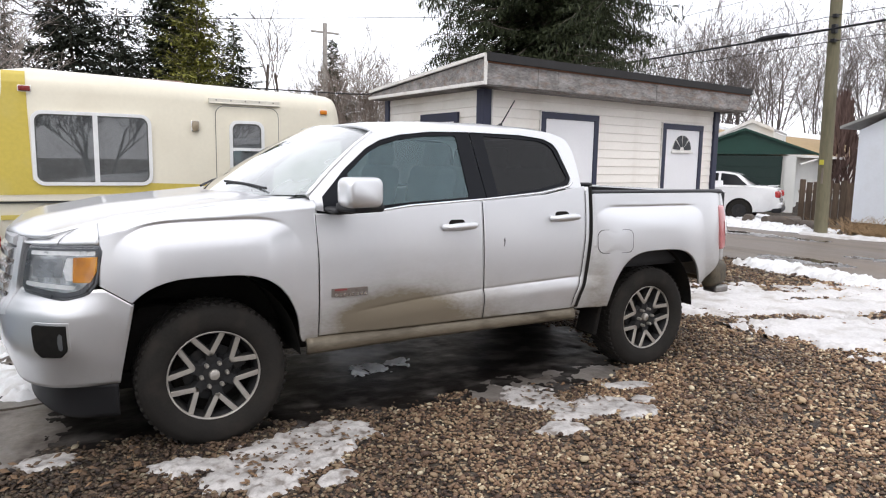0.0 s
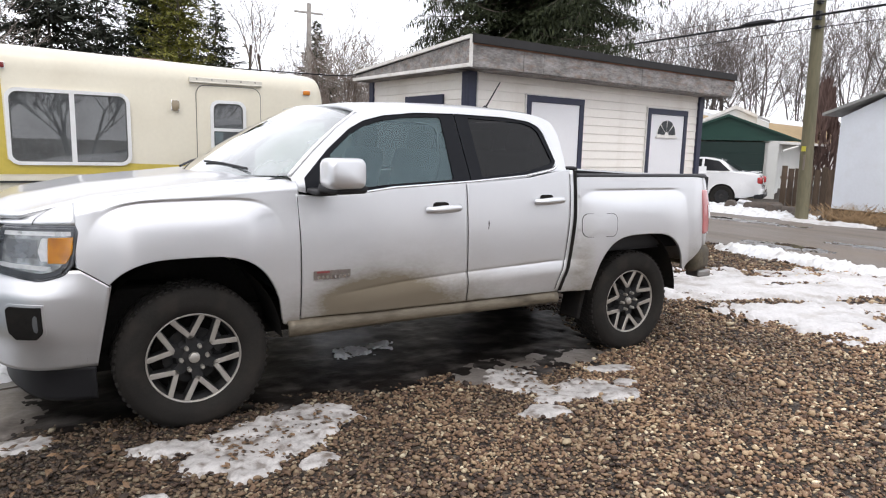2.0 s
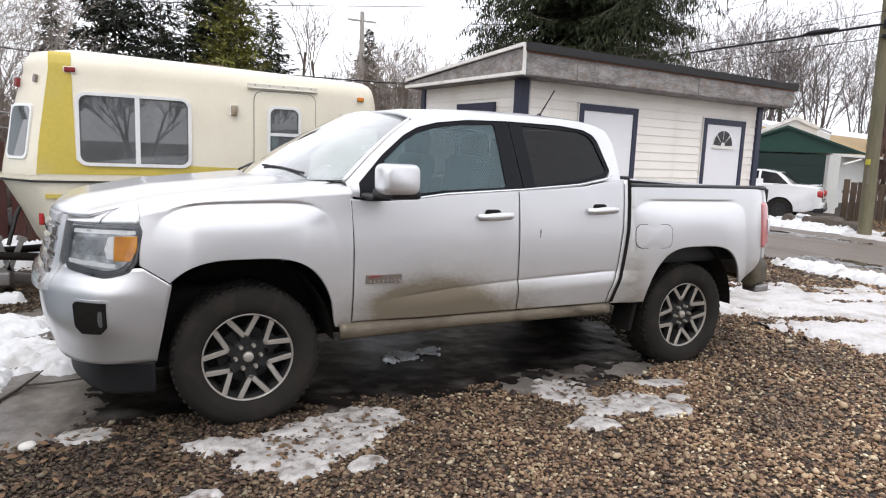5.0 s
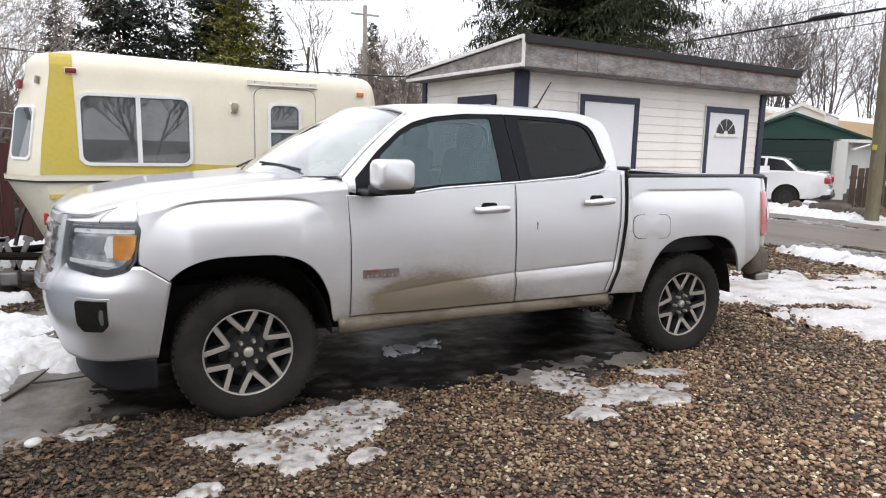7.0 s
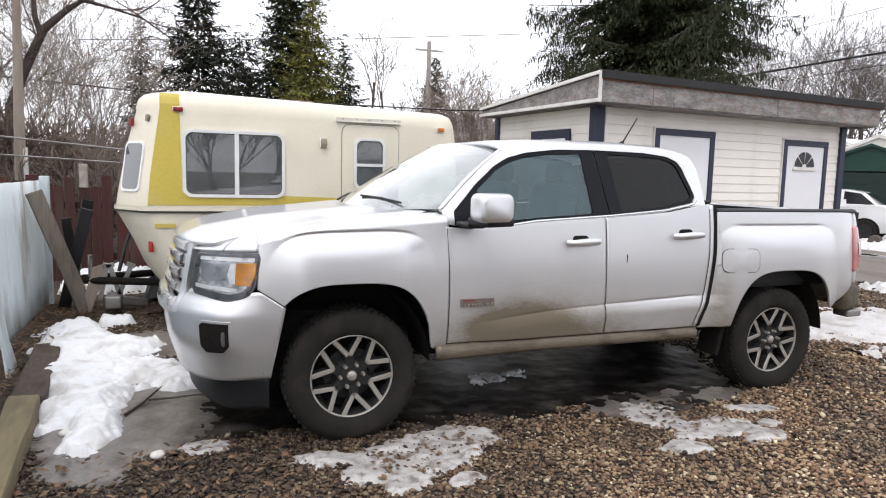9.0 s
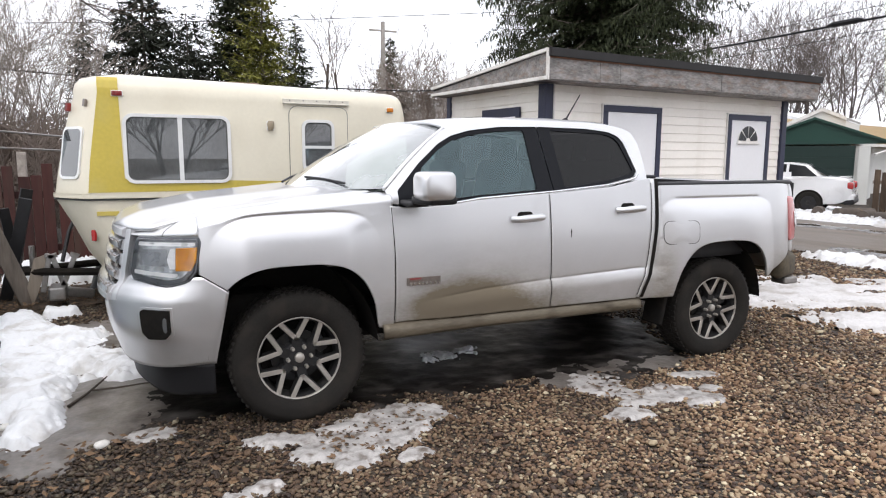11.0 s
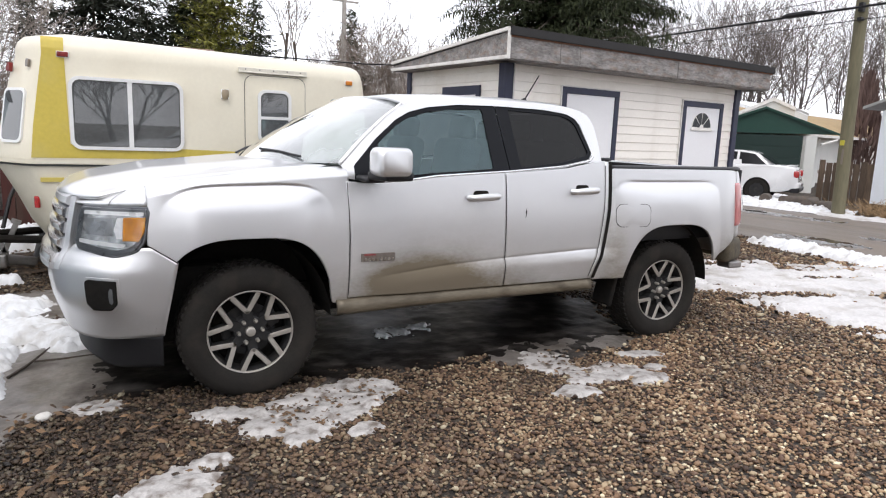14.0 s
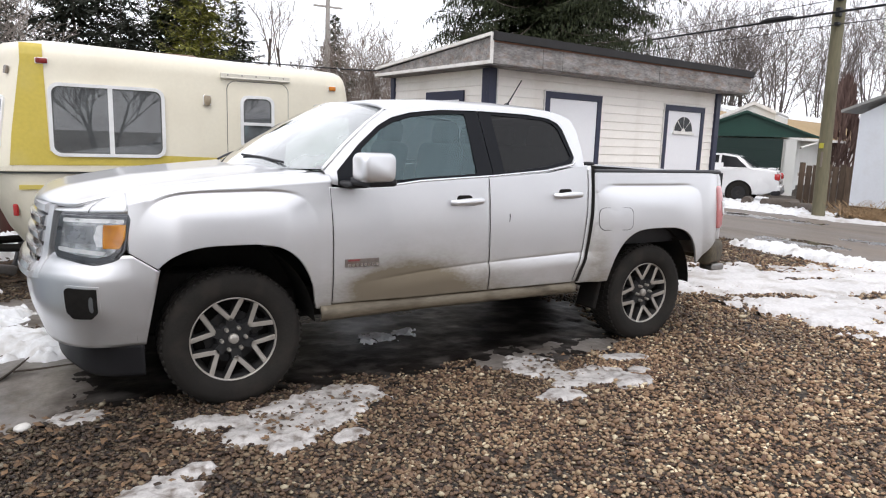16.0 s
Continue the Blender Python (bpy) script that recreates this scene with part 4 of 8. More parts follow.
RGL = [(1.80, 1.735), (2.25, 1.718), (2.33, 1.695), (2.375, 1.655), (2.448, 1.46), (2.42, 1.435), (2.19, 1.386), (1.835, 1.347)]
frame_ring("cab_side", OUT, DLO, (1.55, 1.50), 0.3, 0.0, 0.012, m_silver, truck, label="silver cab side with roof pillars")
FD = [(0.625, 1.262), (0.622, 1.345), (0.78, 1.51), (0.93, 1.632), (1.03, 1.685), (1.17, 1.722), (1.4, 1.75), (1.692, 1.757), (1.738, 1.327), (1.17, 1.294), (0.99, 1.27), (0.75, 1.257)]
RD = [(1.698, 1.757), (2.1, 1.752), (2.30, 1.732), (2.375, 1.70), (2.41, 1.655), (2.475, 1.455), (2.44, 1.41), (2.19, 1.366), (1.744, 1.327)]
frame_ring("window_trim", FD, FGL, (1.22, 1.50), 0.4, 0.008, 0.02, m_gloss, fdoor, label="black window surround")
frame_ring("window_trim", RD, RGL, (2.08, 1.54), 0.6, 0.008, 0.02, m_gloss, rdoor, label="black window surround")


def pane(name, poly, mat, parent, o, label):
    bm = bmesh.new()
    n = 48
    pts = resample(poly, n)
    c = (sum(p[0] for p in pts) / n, sum(p[1] for p in pts) / n)
    rings = [[bm.verts.new(gh(c[0] + (x - c[0]) * s, c[1] + (z - c[1]) * s, o)) for x, z in pts] for s in (1.01, 0.66, 0.33)]
    for a, b in zip(rings, rings[1:]):
        for k in range(n):
            bm.faces.new((a[k], a[(k + 1) % n], b[(k + 1) % n], b[k]))
    bm.faces.new(rings[-1])
    ob = part(name, bm, mat, parent, label, smooth=60)
    mirror_of(ob)
    return ob


pane("window_glass", FGL, m_glass, fdoor, 0.016, "grey-green side glass")
pane("window_glass", RGL, m_privacy, rdoor, 0.016, "dark privacy glass")
bm = bmesh.new()
belt = [(0.66, 1.253), (0.75, 1.252), (0.99, 1.264), (1.17, 1.288), (1.73, 1.321), (2.19, 1.358), (2.36, 1.386), (2.44, 1.404), (2.475, 1.43)]
tube(bm, [gh(x, z, -0.004) for x, z in belt], 0.009, 8)
mirror_of(part("belt_moulding", bm, m_chrome, truck, "chrome strip under the side windows", smooth=60))

# roof, windscreen and back window
def roof(u, v):
    t = abs(2 * v - 1)
    x0, x1 = 0.86 + 0.14 * t * t, 2.52 - 0.05 * t ** 4
    x = x0 + u * (x1 - x0)
    edge = lerp_table(x, [(0.85, 1.66), (0.93, 1.715), (0.98, 1.727), (1.10, 1.762), (1.30, 1.782), (1.70, 1.792), (2.15, 1.787), (2.38, 1.768), (2.50, 1.735), (2.55, 1.70)])
    ye = gh(x, edge).y + 0.002
    y = ye + v * (2 * YC - 2 * ye)
    top = lerp_table(x, [(0.86, 1.782), (1.05, 1.81), (1.4, 1.83), (1.9, 1.838), (2.3, 1.822), (2.52, 1.775)])
    return Vector((x, y, edge + (top - edge) * (1 - t ** 5) ** 0.8))


panel("roof", roof, 50, 48, truck, label="silver cab roof", both=False)


def screen(u, v, grow=0.0):
    t = 2 * u - 1
    b = Vector((0.09 + 0.45 * t * t, YC + t * 0.80, 1.335 + 0.02 * t * t))
    a = Vector((0.875 + 0.135 * t * t, YC + t * 0.665, 1.79 - 0.06 * t ** 4))
    p = b.lerp(a, v)
    p.z += 0.03 * math.sin(math.pi * v)
    return p


panel("windscreen", screen, 30, 16, truck, m_shield, "raked windscreen, the sky's glare painted on as a pale film", thick=0, both=False)


def pillar(u, v):
    a = screen(0.0, v)
    x, z = np.interp(v, (0, 0.36, 0.72, 1), (0.545, 0.70, 0.86, 0.99)), np.interp(v, (0, 0.36, 0.72, 1), (1.345, 1.50, 1.64, 1.732))
    b = gh(float(x), float(z))
    p = a.lerp(b, u)
    return p + Vector((-0.012, -0.010, 0.012)) * math.sin(math.pi * u)


panel("windscreen_pillar", pillar, 6, 16, truck, label="silver windscreen pillar")
bm = bmesh.new()
sheet(bm, lambda u, v: Vector((0.06 + 0.36 * (2 * u - 1) ** 2 + 0.13 * v, YC + (2 * u - 1) * 0.80, 1.33 + 0.012 * v)), 24, 3)
part("cowl", bm, m_black, truck, "black scuttle panel under the windscreen")
for y0, y1 in ((0.25, 0.66), (0.95, 1.32)):
    bm = bmesh.new()
    a, b = screen((y0 - 0.065) / 1.6, 0.05), screen((y1 - 0.065) / 1.6, 0.13)
    tube(bm, [a + Vector((-0.02, 0, 0.012)), a.lerp(b, 0.5) + Vector((-0.014, 0, 0.016)), b + Vector((-0.008, 0, 0.008))], 0.008, 6)
    part("wiper", bm, m_black, truck, "black wiper arm and blade")



def cab_back(u, v):
    t = 2 * u - 1
    z = 0.75 + v * 1.0
    return Vector((2.645 - 0.12 * smooth_step(1.45, 1.76, z) - 0.02 * t ** 4, YC + t * (YC - GY(max(z, 1.3)) - 0.10), z))


panel("cab_back", cab_back, 20, 20, truck, both=False)

# mirrors
bm = bmesh.new()
prof = rounded(-0.122, -0.072, 0.118, 0.092, 0.042)
rings = []
for y, s in ((0.05, 0.88), (0.035, 0.97), (0.0, 1.0), (-0.06, 1.0), (-0.085, 0.97), (-0.10, 0.90), (-0.106, 0.78)):
    rings.append([bm.verts.new(Vector((0.735 + a * s + 0.35 * y * 0.2, -0.27 + y * 1.3 + 0.25 * a, 1.375 + b * s))) for a, b in prof])
for a, b in zip(rings, rings[1:]):
    for k in range(len(prof)):
        bm.faces.new((a[k], a[(k + 1) % len(prof)], b[(k + 1) % len(prof)], b[k]))
bm.faces.new(rings[0])
bm.faces.new(rings[-1][::-1])
mir = part("wing_mirror", bm, m_silver, fdoor, "silver wing mirror cap on a black foot", smooth=60)
mirror_of(mir)
bm = bmesh.new()
box(bm, (0.742, -0.275, 1.303), (0.198, 0.20, 0.05), pose(0, 0, 0, 0, 0, 14), 0.018, 3)
box(bm, (0.685, -0.11, 1.275), (0.12, 0.20, 0.035), None, 0.015, 2)
mirror_of(part("mirror_foot", bm, m_black, mir, "black plastic foot", smooth=50))

# wheels
def wheel(x, y, flip):
    m0 = Matrix.Translation((x, y, ZH)) @ Euler((radians(90), 0, 0)).to_matrix().to_4x4()
    if flip:
        m0 = Matrix.Translation((x, y, ZH)) @ Euler((radians(-90), 0, 0)).to_matrix().to_4x4()
    w = new("wheel", bpy.data.meshes["tyre"] if "tyre" in bpy.data.meshes else tyre_mesh())
    w.parent = truck
    w.matrix_local = m0
    w["label"] = "dusty all-terrain tyre on a six-spoke alloy wheel"
    for nm, me in WHEEL.items():
        turns = range(6) if nm in ("spoke", "spoke_face", "lug_nut") else range(1)
        for k in turns:
            o = new(nm, me)
            o.parent = w
            o.matrix_local = Matrix.Rotation(2 * math.pi * k / 6, 4, "Z")
    return w


def tyre_mesh():
    bm = bmesh.new()
    R = 0.383
    prof = [(0.240, -0.02), (0.246, 0.012), (0.256, 0.024), (0.275, 0.036), (0.30, 0.043), (0.33, 0.040), (0.345, 0.038), (0.350, 0.034), (0.362, 0.028), (0.374, 0.012), (0.380, -0.01), (0.3825, -0.05), (R, -0.1), (0.3825, -0.15), (0.380, -0.19), (0.365, -0.222), (0.33, -0.235), (0.27, -0.228), (0.24, -0.19)]
    prof = [(0.24 + (r - 0.24) * 1.10, h) for r, h in prof]
    lathe(bm, prof, 96)
    me = to_mesh("tyre", bm, 30)
    me.materials.append(m_rubber)
    return me


def wheel_parts():
    out = {}
    # tread and shoulder blocks
    bm = bmesh.new()
    for k in range(56):
        a = 2 * math.pi * k / 56
        for h, r, sz in ((-0.006, 0.3755, (0.020, 0.022, 0.034)), (-0.055, 0.3805, (0.014, 0.026, 0.036)), (-0.10, 0.3815, (0.012, 0.026, 0.034)), (-0.145, 0.3805, (0.014, 0.026, 0.036)), (-0.196, 0.3755, (0.020, 0.022, 0.034))):
            r += 0.0138
            aa = a + (0.05 if h in (-0.055, -0.145) else 0)
            box(bm, (r * math.cos(aa), r * math.sin(aa), h), sz, Matrix.Rotation(aa, 4, "Z"))
    out["tread"] = to_mesh("tread", bm)
    out["tread"].materials.append(m_rubber)
    # barrel and lip
    bm = bmesh.new()
    lathe(bm, [(0.214, -0.20), (0.219, -0.05), (0.232, -0.004), (0.237, 0.004), (0.240, 0.004)], 72)
    out["rim"] = to_mesh("rim", bm, 30)
    out["rim"].materials.append(m_pocket)
    bm = bmesh.new()
    lathe(bm, [(0.2365, 0.004), (0.239, 0.012), (0.244, 0.015), (0.249, 0.012), (0.247, -0.01)], 72)
    out["rim_lip"] = to_mesh("rim_lip", bm, 30)
    out["rim_lip"].materials.append(m_alloy)
    # dark barrel floor, hub bowl and brake disc
    bm = bmesh.new()
    lathe(bm, [(0.212, -0.05), (0.210, -0.10), (0.10, -0.10), (0.0, -0.10)], 40)
    out["brake_backing"] = to_mesh("brake_backing", bm, 30)
    out["brake_backing"].materials.append(m_under)
    bm = bmesh.new()
    lathe(bm, [(0.155, -0.075), (0.155, -0.065), (0.06, -0.065)], 40)
    box(bm, (0.13, 0.06, -0.062), (0.07, 0.10, 0.05), Matrix.Rotation(0.45, 4, "Z"), 0.012, 2)
    out["brake_disc"] = to_mesh("brake_disc", bm, 30)
    out["brake_disc"].materials.append(m_pocket)
    # spoke bodies, dark, and machined faces, bright
    dark, bright = bmesh.new(), bmesh.new()
    hub = bmesh.new()
    lathe(hub, [(0.0, -0.012), (0.07, -0.012), (0.09, -0.02), (0.105, -0.05)], 36)
    out["hub"] = to_mesh("hub", hub, 30)
    out["hub"].materials.append(m_pocket)

    def bar(bm, p, q, w0, w1, z0, z1, deep):
        d = (q - p).normalized()
        s = Vector((-d.y, d.x))
        vs = []
        for c, w, z in ((p, w0, z0), (q, w1, z1)):
            for e in (-1, 1):
                for dz in (0, -deep):
                    vs.append(bm.verts.new((c.x + s.x * e * w * (1 if dz == 0 else 1.25), c.y + s.y * e * w * (1 if dz == 0 else 1.25), z + dz)))
        for f in ((0, 2, 6, 4), (1, 5, 7, 3), (0, 4, 5, 1), (2, 3, 7, 6), (0, 1, 3, 2), (4, 6, 7, 5)):
            bm.faces.new([vs[i] for i in f])

    for a in (0.66,):
        e = lambda r, da: Vector((r * math.cos(a + da), r * math.sin(a + da)))
        bar(dark, e(0.06, 0), e(0.132, 0), 0.030, 0.026, -0.012, -0.004, 0.05)
        for sg in (-1, 1):
            bar(dark, e(0.122, sg * 0.05), e(0.238, sg * 0.335), 0.0148, 0.0148, -0.006, 0.004, 0.05)
            bar(bright, e(0.121, -0.10), e(0.121, 0.10), 0.010, 0.010, -0.0025, -0.002, 0.004)
            bar(bright, e(0.122, sg * 0.045), e(0.238, sg * 0.335), 0.0112, 0.0122, -0.0025, 0.0085, 0.004)
    out["spoke"] = to_mesh("spoke", dark)
    out["spoke"].materials.append(m_pocket)
    out["spoke_face"] = to_mesh("spoke_face", bright)
    out["spoke_face"].materials.append(m_alloy)
    bm = bmesh.new()
    lathe(bm, [(0.0, 0.012), (0.022, 0.011), (0.028, 0.006), (0.030, -0.015)], 32)
    out["centre_cap"] = to_mesh("centre_cap", bm, 40)
    out["centre_cap"].materials.append(m_alloy)
    bm = bmesh.new()
    for a in (0.62 + math.pi / 6,):
        lathe(bm, [(0.0, 0.024), (0.008, 0.022), (0.0115, 0.012), (0.012, -0.014)], 12, Matrix.Translation((0.068 * math.cos(a), 0.068 * math.sin(a), 0)))
    out["lug_nut"] = to_mesh("lug_nut", bm, 40)
    out["lug_nut"].materials.append(m_alloy)
    return out


WHEEL = wheel_parts()
for x in (0.0, WB):
    wheel(x, 0.0, False)
    wheel(x, 2 * YC, True)

# wheel housings, frame, floor and the load bed
for x in (-0.015, WB):
    for y0, y1 in ((-0.02, 0.40), (2 * YC - 0.40, 2 * YC + 0.02)):
        bm = bmesh.new()
        rows = []
        for i in range(25):
            a = math.pi * (0.02 + 0.96 * i / 24)
            rows.append([bm.verts.new((x + 0.495 * math.cos(a), y, 0.40 + 0.545 * math.sin(a))) for y in (y0, y1)])
        for a, b in zip(rows, rows[1:]):
            bm.faces.new((a[0], b[0], b[1], a[1]))
        bm.faces.new([r[1] for r in rows] if y0 < YC - 0.5 else [r[0] for r in rows])
        part("wheel_housing", bm, m_under, truck, "black wheel housing liner")
# unseen blocks, added so that less light leaks under the truck
part("skid_plate", B(((-0.28, YC, 0.36), (0.75, 1.42, 0.10)), ((-0.35, YC, 0.55), (0.5, 1.35, 0.4)), ((1.2, 0.95, 0.40), (1.8, 0.9, 0.16)), bevel=0.03), m_under, truck, "black blocks added under the truck to keep light out")
part("chassis", B(((1.7, 0.42, 0.5), (4.9, 0.10, 0.14)), ((1.7, 1.31, 0.5), (4.9, 0.10, 0.14)), ((1.55, YC, 0.60), (1.95, 1.62, 0.05)), ((WB, YC, 0.37), (0.12, 1.5, 0.12)), ((0, YC, 0.36), (0.12, 1.5, 0.10)), ((3.35, YC, 0.62), (1.5, 1.0, 0.04)), ((-0.2, YC, 0.75), (0.9, 0.8, 0.5)), ((2.2, 0.55, 0.42), (0.9, 0.35, 0.18)), bevel=0.02), m_under, truck, "muddy black chassis and axles")
for y in (0.05, 2 * YC - 0.05):
    bm = bmesh.new()
    box(bm, (2.72, y, 0.42), (0.035, 0.20, 0.24), pose(0, 0, 0, 0, 12, 0), 0.012)
    part("mud_flap", bm, m_under, truck, "black mud flap")
part("bed_liner", B(((3.38, YC, 0.80), (1.50, 1.62, 0.04)), ((2.66, YC, 1.06), (0.05, 1.62, 0.55)), ((3.38, 0.04, 1.08), (1.46, 0.05, 0.54)), ((3.38, 2 * YC - 0.04, 1.08), (1.46, 0.05, 0.54)), ((4.115, YC, 1.06), (0.04, 1.54, 0.55))), m_black, truck, "black plastic bed liner")
bm = bmesh.new()
box(bm, (4.26, YC, 0.66), (0.16, 1.50, 0.20), None, 0.05, 3)
for y in (0.06, 2 * YC - 0.06):
    box(bm, (4.10, y, 0.66), (0.34, 0.12, 0.20), pose(0, 0, 0, 0, 0, 20 if y < 1 else -20), 0.05, 3)
part("rear_bumper", bm, m_muddy, truck, "mud-covered dark rear bumper with corner steps", smooth=40)
for y in (0.08, 2 * YC - 0.08):
    part("step_pad", B(((4.16, y, 0.53), (0.16, 0.14, 0.06)), bevel=0.015), m_steel, truck)

# cabin
part("dashboard", B(((0.62, YC, 1.15), (0.45, 1.5, 0.30)), bevel=0.08, seg=3), m_seat, truck, "dark grey dashboard", smooth=40)
for x, rows in ((1.42, (0.42, 1.31)), (2.22, (0.36, YC, 1.37))):
    for y in rows:
        bm = bmesh.new()
        box(bm, (x - 0.18, y, 0.92), (0.52, 0.50, 0.16), None, 0.06, 3)
        box(bm, (x + 0.10, y, 1.22), (0.16, 0.48, 0.62), pose(0, 0, 0, 0, 10, 0), 0.06, 3)
        box(bm, (x + 0.17, y, 1.60), (0.10, 0.26, 0.17), pose(0, 0, 0, 0, 8, 0), 0.045, 3)
        part("seat", bm, m_seat, truck, "dark cloth seat with headrest", smooth=50)
bm = bmesh.new()
ring = [Vector((0.98 + 0.06 * math.sin(a), 0.42 + 0.18 * math.cos(a), 1.20 + 0.17 * math.sin(a))) for a in [2 * math.pi * k / 28 for k in range(29)]]
tube(bm, ring, 0.016, 8, False)
tube(bm, [(0.78, 0.42, 1.14), (0.985, 0.42, 1.20)], 0.04, 8)
part("steering_wheel", bm, m_black, truck, smooth=50)
part("headliner", B(((1.72, YC, 1.755), (1.35, 1.25, 0.02))), surf("headlining", (0.35, 0.35, 0.34), rough=0.9), truck)
bm = bmesh.new()
tube(bm, [(2.20, 0.55, 1.825), (2.215, 0.55, 1.845)], [0.025, 0.014], 10)
tube(bm, [(2.215, 0.55, 1.845), (2.335, 0.55, 2.03)], [0.006, 0.004], 6)
part("antenna", bm, m_black, truck, "black stub aerial on the roof")

# ---- the caravan behind the truck; local x along its flank, y to its far side ----
CX0, CY0 = 0.2, 3.25
m_dullred = surf("faded_red_lens", (0.20, 0.015, 0.015), rough=0.3, var=0.2, coarse=20)
m_dullamber = surf("faded_amber_lens", (0.55, 0.18, 0.01), rough=0.3, var=0.2, coarse=20)
caravan = thing("caravan", "small cream fibreglass caravan with a mustard-yellow stripe", "caravan", (CX0, CY0, 0))
m_gel = surf("cream_gelcoat", (0.74, 0.69, 0.56), rough=0.35, var=0.05, coarse=1.2, fine=30, bump=0.04, depth=0.003, stain=(0.64, 0.58, 0.46), amount=0.35, coat=0.2)
m_mustard = surf("mustard_gelcoat", (0.55, 0.43, 0.075), rough=0.4, var=0.12, coarse=1.5, fine=30, bump=0.04, stain=(0.56, 0.47, 0.16), amount=0.5)
m_alu = surf("brushed_aluminium", (0.80, 0.80, 0.79), rough=0.35, metal=0.3, var=0.06, coarse=12)
m_rubberstrip = surf("grey_seal", (0.10, 0.10, 0.095), rough=0.7)
m_vanglass = glass("caravan_glass", (0.36, 0.36, 0.37), 2.4, 0.14)
m_drape = surf("faded_curtain", (0.42, 0.41, 0.41), rough=0.9, var=0.35, coarse=3, fine=30)


def van_outline(z):
    xn = lerp_table(z, [(0.33, -1.42), (0.6, -1.55), (0.85, -1.62), (1.14, -1.745), (1.22, -1.745), (1.6, -1.67), (1.95, -1.59), (2.12, -1.54)])
    xr = lerp_table(z, [(0.33, 1.52), (0.8, 1.68), (1.17, 1.84), (1.7, 1.83), (2.2, 1.78)])
    xs = xn + lerp_table(z, [(0.33, 0.27), (1.17, 0.33), (2.12, 0.31)])
    inset = lerp_table(z, [(0.33, 0.10), (0.75, 0.03), (1.13, 0.0), (1.9, 0.0), (2.18, 0.004), (2.25, 0.025), (2.30, 0.07), (2.335, 0.16), (2.35, 0.32)])
    D = 2.02
    pts = [(xr - 0.16, 0), (xs + 0.02, 0), (xs - 0.05, 0.025), (xn + 0.02, 0.40), (xn, 0.50), (xn, D - 0.50), (xn + 0.02, D - 0.40), (xs - 0.05, D - 0.025), (xs + 0.02, D), (xr - 0.16, D), (xr - 0.05, D - 0.06), (xr, D - 0.18), (xr, 0.18), (xr - 0.05, 0.06)]
    cx, cy = (xn + xr) / 2, D / 2
    out = []
    for x, y in pts:
        kx = (abs(x - cx) - inset * (0.45 if x > cx else 1.0)) / max(0.01, abs(x - cx))
        ky = (abs(y - cy) - inset) / max(0.01, abs(y - cy))
        out.append((cx + (x - cx) * max(0.0, kx), cy + (y - cy) * max(0.0, ky)))
    return out


def shell(name, zs, mat, label, caps):
    bm = bmesh.new()
    rows = []
    for z in zs:
        rows.append([bm.verts.new((x, y, z - 0.09 * min(1.0, max(0.0, (x + 1.5) / 3.2)) * smooth_step(1.95, 2.25, z))) for x, y in van_outline(z)])
    n = len(rows[0])
    for a, b in zip(rows, rows[1:]):
        for k in range(n):
            bm.faces.new((a[k], a[(k + 1) % n], b[(k + 1) % n], b[k]))
    if "t" in caps:
        bm.faces.new(rows[-1])
    if "b" in caps:
        bm.faces.new(rows[0][::-1])
    return part(name, bm, mat, caravan, label, smooth=40)


shell("upper_shell", [1.19, 1.3, 1.5, 1.7, 1.9, 2.05, 2.12, 2.18, 2.22, 2.25, 2.28, 2.30, 2.32, 2.335, 2.35], m_gel, "cream upper shell", "t")
shell("lower_shell", [0.33, 0.36, 0.6, 0.85, 1.0, 1.13], m_gel, "cream lower shell", "b")


def belt_ring(z0, z1, out, mat, name):
    bm = bmesh.new()
    lo, hi = van_outline(1.17), van_outline(1.17)
    cx, cy = 0.0, 1.01
    rows = []
    for z, o in ((z0, -0.02), (z0, out), (z1, out), (z1, -0.02)):
        rows.append([bm.verts.new((x + math.copysign(o, x - cx), y + math.copysign(o, y - cy), z)) for x, y in lo])
    n = len(lo)
    for a, b in zip(rows, rows[1:]):
        for k in range(n):
            bm.faces.new((a[k], a[(k + 1) % n], b[(k + 1) % n], b[k]))
    part(name, bm, mat, caravan)


belt_ring(1.155, 1.195, 0.018, m_gel, "belt_moulding")
belt_ring(1.135, 1.150, 0.010, m_rubberstrip, "belt_seal")
wall_at = lambda o: (lambda a, b: Vector((a - CX0, o, b)))


def plate(name, outline, o0, o1, mat, parent, label="", bevel=0.0):
    bm = bmesh.new()
    slab(bm, outline, wall_at(o0), wall_at(o1))
    return part(name, bm, mat, parent, label)


def hollow(name, outer, inner, o0, o1, mat, parent, label=""):
    """A flat frame between two outlines of the same count."""
    bm = bmesh.new()
    n = len(outer)
    rows = [[bm.verts.new(wall_at(o)(*p)) for p in pts] for pts, o in ((outer, o0), (outer, o1), (inner, o1), (inner, o0))]
    for a, b in zip(rows, rows[1:]):
        for k in range(n):
            bm.faces.new((a[k], a[(k + 1) % n], b[(k + 1) % n], b[k]))
    return part(name, bm, mat, parent, label)


# painted stripe: up the corner and along under the window
plate("stripe", [(-1.105, 2.13), (-0.93, 2.13), (-0.915, 1.34), (-0.85, 1.305), (0.05, 1.312), (0.55, 1.30), (0.75, 1.275), (0.4, 1.235), (-0.3, 1.212), (-1.23, 1.208), (-1.20, 1.5)], 0.004, -0.003, m_mustard, caravan, "mustard-yellow painted stripe")
bm = bmesh.new()
